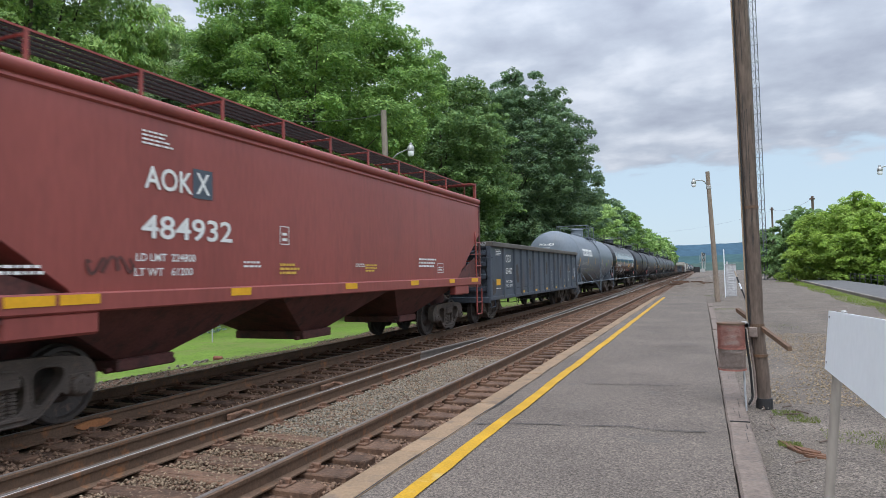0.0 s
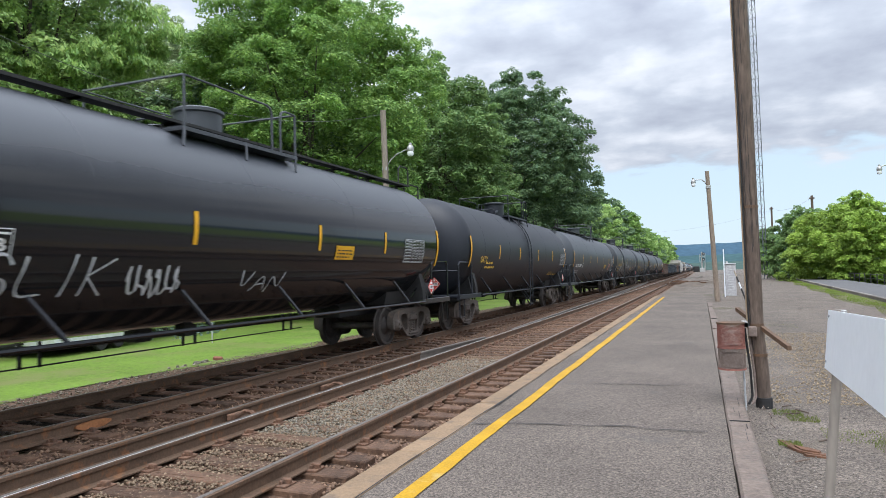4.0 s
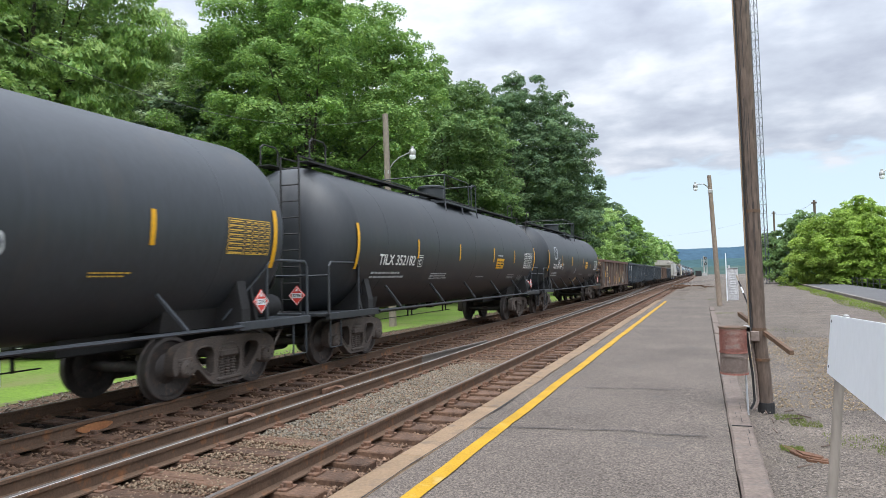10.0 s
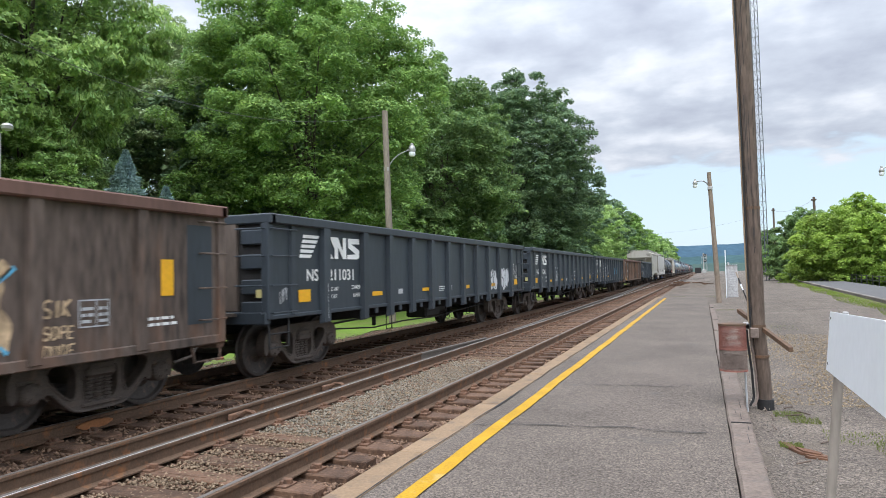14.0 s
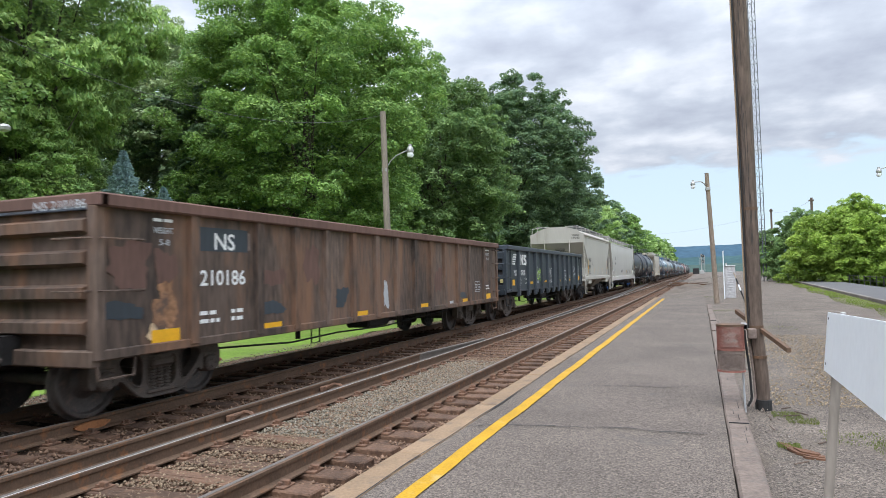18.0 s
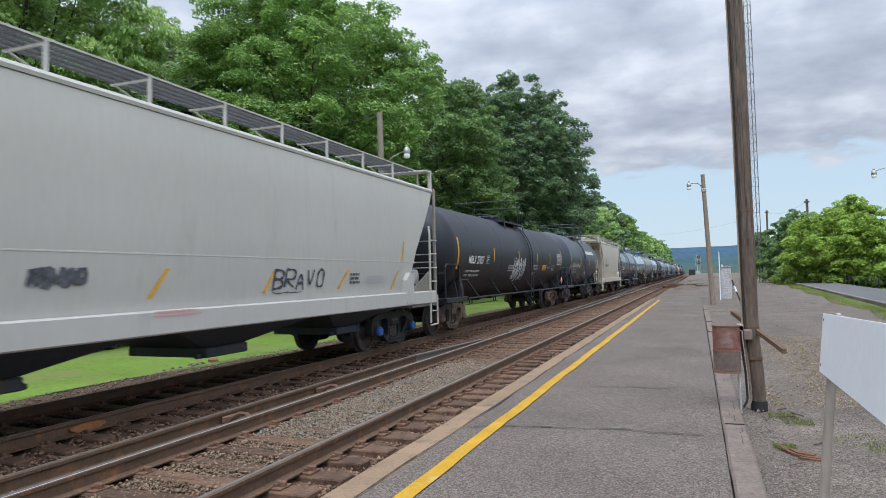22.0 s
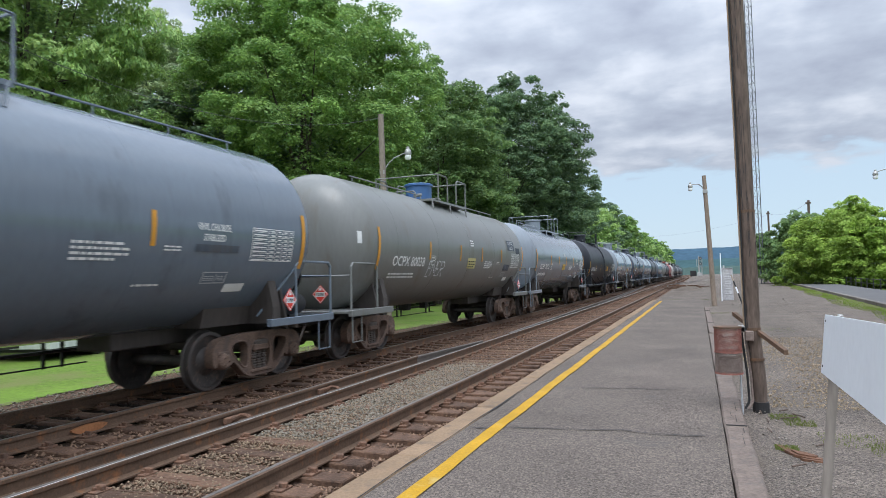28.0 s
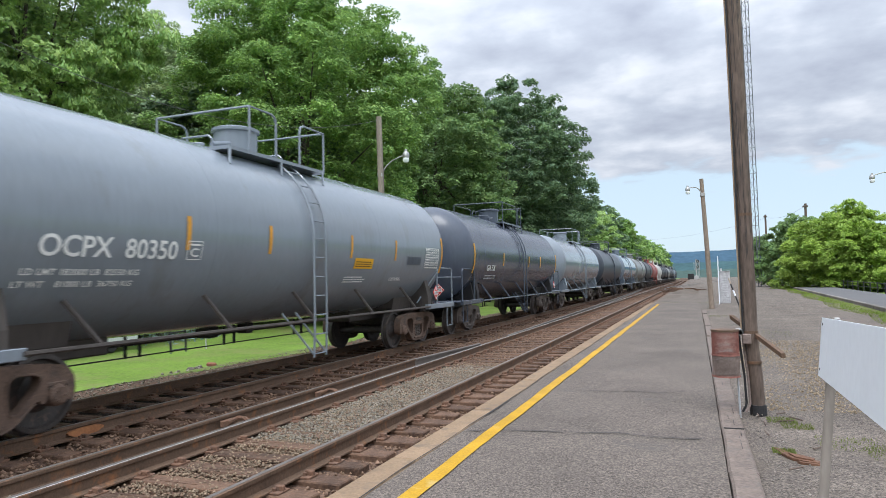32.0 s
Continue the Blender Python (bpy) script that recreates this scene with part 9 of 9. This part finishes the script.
def tree_data(seed, h, r, trunk, count, size, material, low=0.22, lumps=46, sub=9, peak=0.62, slim=1.0, bark=None):
    """A crown of clumps on clumps, and a trunk with limbs."""
    g = np.random.default_rng(seed)
    zc, hz = h * (1 + low) / 2, h * (1 - low) / 2
    i = np.arange(lumps) + 0.5
    up = 1 - 2 * i / lumps + g.normal(size=lumps) * 0.05
    ang = 2.39996 * i + g.normal(size=lumps) * 0.25
    flat = np.sqrt(np.clip(1 - up * up, 0, 1))
    d = np.stack([flat * np.cos(ang), flat * np.sin(ang), up], -1)
    rad = g.uniform(0.74, 1.0, lumps)
    big = np.stack([d[:, 0] * r, d[:, 1] * r, d[:, 2] * hz], -1) * rad[:, None]
    big[:, 2] += zc
    shrink = np.clip((h * 1.20 - big[:, 2]) / (h * 0.42), peak, 1)
    big[:, :2] *= shrink[:, None]
    br = r * g.uniform(0.17, 0.32, lumps) * (60 / max(60, lumps)) ** 0.4
    q = g.normal(size=(lumps, sub, 3))
    q /= np.linalg.norm(q, axis=2)[..., None]
    cen = (big[:, None] + q * br[:, None, None] * np.array([1, 1, 0.8])).reshape(-1, 3)
    cr = (br[:, None] * g.uniform(0.30, 0.54, (lumps, sub))).reshape(-1)
    v = leaf_cloud(g, cen, cr, count, size, slim=slim)
    core = np.stack([d[:, 0] * r, d[:, 1] * r, d[:, 2] * hz], -1) * 0.60
    core[:, 2] += zc
    v = np.concatenate([v, leaf_cloud(g, core, np.full(lumps, 0.26 * r), count // 7, size * 1.3)])
    crown = fast_mesh("crown", v, np.arange(len(v)).reshape(-1, 3), material)
    t = Mesh()
    rnd = random.Random(seed)
    tip = Vector((rnd.uniform(-0.4, 0.4), rnd.uniform(-0.4, 0.4), h * 0.72))
    t.rod((0, 0, -0.6), tip * 0.4, trunk, 10, trunk * 0.75)
    t.rod(tip * 0.4, tip, trunk * 0.75, 8, trunk * 0.2)
    for i in range(11):
        c = Vector(big[rnd.randrange(lumps)])
        a = tip * rnd.uniform(0.25, 0.85)
        mid = a.lerp(c, 0.5) + Vector((0, 0, 0.3))
        t.rod(a, mid, trunk * 0.30, 6, trunk * 0.18)
        t.rod(mid, c, trunk * 0.18, 5, trunk * 0.05)
    return crown, t.data("trunk", bark or BARK)


def plant_tree(data, x, y, z=-0.46, label="", scale=1.0, turn=0.0, category="tree", group="trees along the line"):
    t = tagged(empty("tree", pose(x, y, z, 0, 0, turn) @ Matrix.Scale(scale, 4)), label, category, group)
    part("trunk", data[1], BARK, t, "brown branching trunk")
    part("crown", data[0], LEAF, t, "leafy crown")
    return t


plant_tree(tree_data(101, 19.2, 6.9, 0.42, 290000, 0.074, LEAF, 0.02, 140, sub=10, peak=0.95), -19.7, 30.4, label="broad green maple with a dense leafy crown")
plant_tree(tree_data(102, 24.0, 9.0, 0.45, 210000, 0.122, LEAFDARK, 0.02, 240, sub=10, peak=0.95), -19.4, 72.0, label="tall dark green maple above the train")
plant_tree(tree_data(103, 19.6, 6.2, 0.40, 120000, 0.110, LEAFMID, 0.04, 130, sub=11), -20.0, 50.0, label="tall green tree between two maples")
plant_tree(tree_data(104, 18.5, 4.7, 0.30, 170000, 0.066, LEAFLIGHT, 0.30, 120, slim=0.6), -24.5, 17.5, label="green feathery tree with drooping leaves")
plant_tree(tree_data(105, 18.0, 3.4, 0.20, 46000, 0.085, LEAFHAZE, 0.34, 80, bark=PALEBARK), -29.5, 30.0, label="slender pale green tree with a pale trunk in the wood")
plant_tree(tree_data(106, 8.0, 2.3, 0.13, 80000, 0.052, LEAFLIGHT, 0.0, 64), -22.0, 16.6, label="light green young tree in front of the wood", category="young tree")
WOOD = [tree_data(111, 17.0, 5.6, 0.35, 34000, 0.165, LEAFDARK, 0.0, 60), tree_data(112, 18.5, 6.0, 0.35, 36000, 0.165, LEAF, 0.0, 60), tree_data(113, 15.0, 5.4, 0.3, 44000, 0.145, LEAFLIGHT, 0.0, 60)]
MIDWOODS = [tree_data(134, 17.0, 5.6, 0.35, 20000, 0.25, LEAFDARK, 0.0, 60), tree_data(135, 18.5, 6.0, 0.35, 20000, 0.25, LEAF, 0.0, 60), tree_data(136, 15.0, 5.4, 0.3, 20000, 0.24, LEAFLIGHT, 0.0, 60)]
FARWOOD = [tree_data(114, 17.0, 5.6, 0.35, 8500, 0.40, LEAFDARK, 0.0, 60), tree_data(115, 18.5, 6.0, 0.35, 8500, 0.40, LEAF, 0.0, 60), tree_data(116, 15.0, 5.4, 0.3, 8000, 0.39, LEAFLIGHT, 0.0, 60)]
NEARWOODS = [tree_data(117, 17.5, 5.6, 0.35, 95000, 0.085, LEAFWOOD, 0.0, 100), tree_data(118, 18.5, 6.0, 0.35, 95000, 0.085, LEAFLIGHT, 0.0, 100)]
wd = random.Random(5)
# the trees at x -42 to -46 are out of view, added for reflections
spots = [(-25, 33, 0, 1.05), (-27, 42, 1, 1.05), (-25, 60, 0, 1.1), (-27, 82, 1, 1.2), (-20, 96, 0, 1.15), (-30, 12, 0, 1.1), (-31, 19, 0, 1.1), (-34, 25, 0, 1.0), (-24.5, 9.5, 1, 1.0), (-42, 4, 1, 1.0), (-44, -8, 0, 1.0), (-46, -24, 1, 1.0), (-44, -40, 2, 1.0), (-36, 36, 1, 1.0)]
for i in range(22):
    spots.append((-20.5 + wd.uniform(-1.5, 1.5), 112 + 15.5 * i, (2, 1, 0)[i % 3] if i > 1 else 2, 1.0 + wd.uniform(-0.08, 0.1)))
for i in range(9):
    spots.append((-30 + wd.uniform(-2, 2), 100 + 22 * i, i % 2, 1.1))
for x, y, k, sc in spots:
    plant_tree((FARWOOD if y > 230 or y < 0 else MIDWOODS if y > 130 else NEARWOODS if 0 < y < 30 else WOOD)[k], x, y, label=("dark green tree in the wood", "green tree in the wood", "light green tree in the wood")[k], scale=sc, turn=wd.uniform(0, 360))
BUSH = tree_data(121, 4.4, 3.4, 0.1, 9500, 0.2, LEAFDARK, 0.0, 26)
NEARBUSH = tree_data(122, 4.4, 3.4, 0.1, 36000, 0.07, LEAFDARK, 0.0, 40)
for x, y, sc in ((-19.5, 19, 1.0), (-20, 24, 1.1), (-21, 36, 1.2), (-20.5, 44, 1.2), (-20, 51, 1.2), (-20, 60, 1.2), (-21, 80, 1.4), (-20, 90, 1.4), (-22, 8, 1.3), (-24, 15, 1.4), (-22, 2, 1.2), (-20.5, 66, 1.3), (-26, 27, 1.5), (-20, 104, 1.5)):
    t = plant_tree(NEARBUSH if y < 30 else BUSH, x - 4.0, y, label="dark shrub under the trees", scale=sc, turn=wd.uniform(0, 360), category="shrub", group="shrubs under the wood")
plant_tree(tree_data(131, 12.2, 6.7, 0.25, 130000, 0.12, LEAFBRIGHT, 0.0, 110), 16.0, 84, z=-3.6, label="broad bright green tree beyond the drive", group="trees beyond the drive")
plant_tree(tree_data(132, 12.7, 4.6, 0.22, 60000, 0.13, LEAFMID, 0.0, 60), 12.6, 100, z=-3.2, label="green tree beside the radio mast", group="trees beyond the drive")
plant_tree(WOOD[2], 27, 92, z=-2.4, scale=0.55, label="light green tree beyond the drive", group="trees beyond the drive")
plant_tree(WOOD[1], 22, 118, scale=0.6, label="green tree beyond the drive", group="trees beyond the drive")
plant_tree(WOOD[1], 12.5, 150, scale=0.5, label="distant green tree beyond the drive", group="trees beyond the drive")


def spruce(x, y, h, r, seed):
    g = np.random.default_rng(seed)
    t = tagged(empty("spruce", pose(x, y, -0.46)), "blue-grey spruce with tiered boughs", "spruce", "blue spruces")
    part("trunk", Mesh().rod((0, 0, -0.3), (0, 0, h), 0.12, 8, 0.02), BARK, t)
    n = 16000
    lvl = g.uniform(0, 1, n) ** 0.75
    tier = np.floor(lvl * 15) / 15
    rad = r * (1 - lvl) ** 0.9 * (0.5 + 0.5 * g.uniform(0, 1, n)) * (0.8 + 0.35 * ((lvl * 15) % 1))
    a = np.round(g.uniform(0, 1, n) * 11) / 11 * 6.283 + g.normal(size=n) * 0.17 + tier * 9
    p = np.stack([rad * np.cos(a), rad * np.sin(a), 0.2 + h * lvl - 0.16 * rad], -1)
    d = np.stack([np.cos(a), np.sin(a), 0.2 + 0 * a], -1) + g.normal(size=(n, 3)) * 0.45
    d /= np.linalg.norm(d, axis=1)[:, None]
    u = np.cross(d, g.normal(size=(n, 3)))
    u /= np.linalg.norm(u, axis=1)[:, None]
    s = 0.10 * g.uniform(0.6, 1.3, n)[:, None]
    v = np.stack([p - d * s, p + u * s * 0.28, p + d * s, p - u * s * 0.28], 1).reshape(-1, 3)
    part("foliage", fast_mesh("boughs", v, np.arange(4 * n).reshape(-1, 4), SPRUCE), SPRUCE, t, "blue-grey needles")


spruce(-20.2, 18.6, 6.9, 2.6, 1)
spruce(-20.0, 20.4, 5.7, 2.3, 2)

# ---------------- distance ----------------
def ridge(name, y, x0, x1, base, tops, material, label, seed, rough):
    rnd = random.Random(seed)
    m = Mesh()
    n = 260
    vs, fs = [], []
    for i in range(n + 1):
        t = i / n
        x = x0 + (x1 - x0) * t
        h = tops[0] + (tops[1] - tops[0]) * t + rough * (math.sin(9 * t + seed) + 0.6 * math.sin(23 * t + 2 * seed) + 0.5 * rnd.uniform(-1, 1))
        vs += [(x, y, base), (x, y + 0.12 * y, h)]
    for i in range(n):
        fs.append((2 * i, 2 * i + 2, 2 * i + 3, 2 * i + 1))
    m.add(vs, fs)
    return tagged(part(name, m, material), label, "hills", kind="structure")


# distance haze is mixed into these base colours, bluest for the farthest
HILL = stuff_mat("haze-blue far ridge", (0.052, 0.092, 0.128), 1.0, vary=0.22, scale=0.004, fine=0.05, bump=0.0, spec=0.0)
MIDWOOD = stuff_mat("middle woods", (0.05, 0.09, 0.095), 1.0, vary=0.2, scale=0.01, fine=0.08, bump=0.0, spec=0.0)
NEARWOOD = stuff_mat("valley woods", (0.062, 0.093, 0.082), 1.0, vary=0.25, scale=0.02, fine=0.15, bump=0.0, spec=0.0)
ridge("backdrop_ridge", 2600, -1800, 2600, -5, (90, 128), HILL, "wooded ridge on the horizon, coloured blue for haze", 1, 2.5)
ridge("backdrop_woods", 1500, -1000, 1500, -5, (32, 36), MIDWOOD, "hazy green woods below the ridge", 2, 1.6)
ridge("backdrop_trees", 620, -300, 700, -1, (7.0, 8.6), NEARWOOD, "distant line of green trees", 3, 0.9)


# ---------------- movement ----------------
def run(t):
    """How far the train has rolled after t seconds."""
    return 13.370 * t + 0.00142 * (t - 16) ** 2


def motions():
    times = [float(k) for k in range(33)]
    for car, s in CARS:
        walk(car, [(t, pose(XC, s - run(t), 0)) for t in times])
    first = {}
    for w, k in WHEELSETS:
        if k not in first:
            rows = [(i / FPS, pose(0, k * WB / 2, WR, math.degrees(run(i / FPS) / WR), 0, 0)) for i in range(961)]
            walk(w, rows)
            first[k] = w.animation_data
        else:
            w.rotation_mode = "QUATERNION"
            own = w.animation_data_create()
            own.action = first[k].action
            own.action_slot = first[k].action_slot


motions()
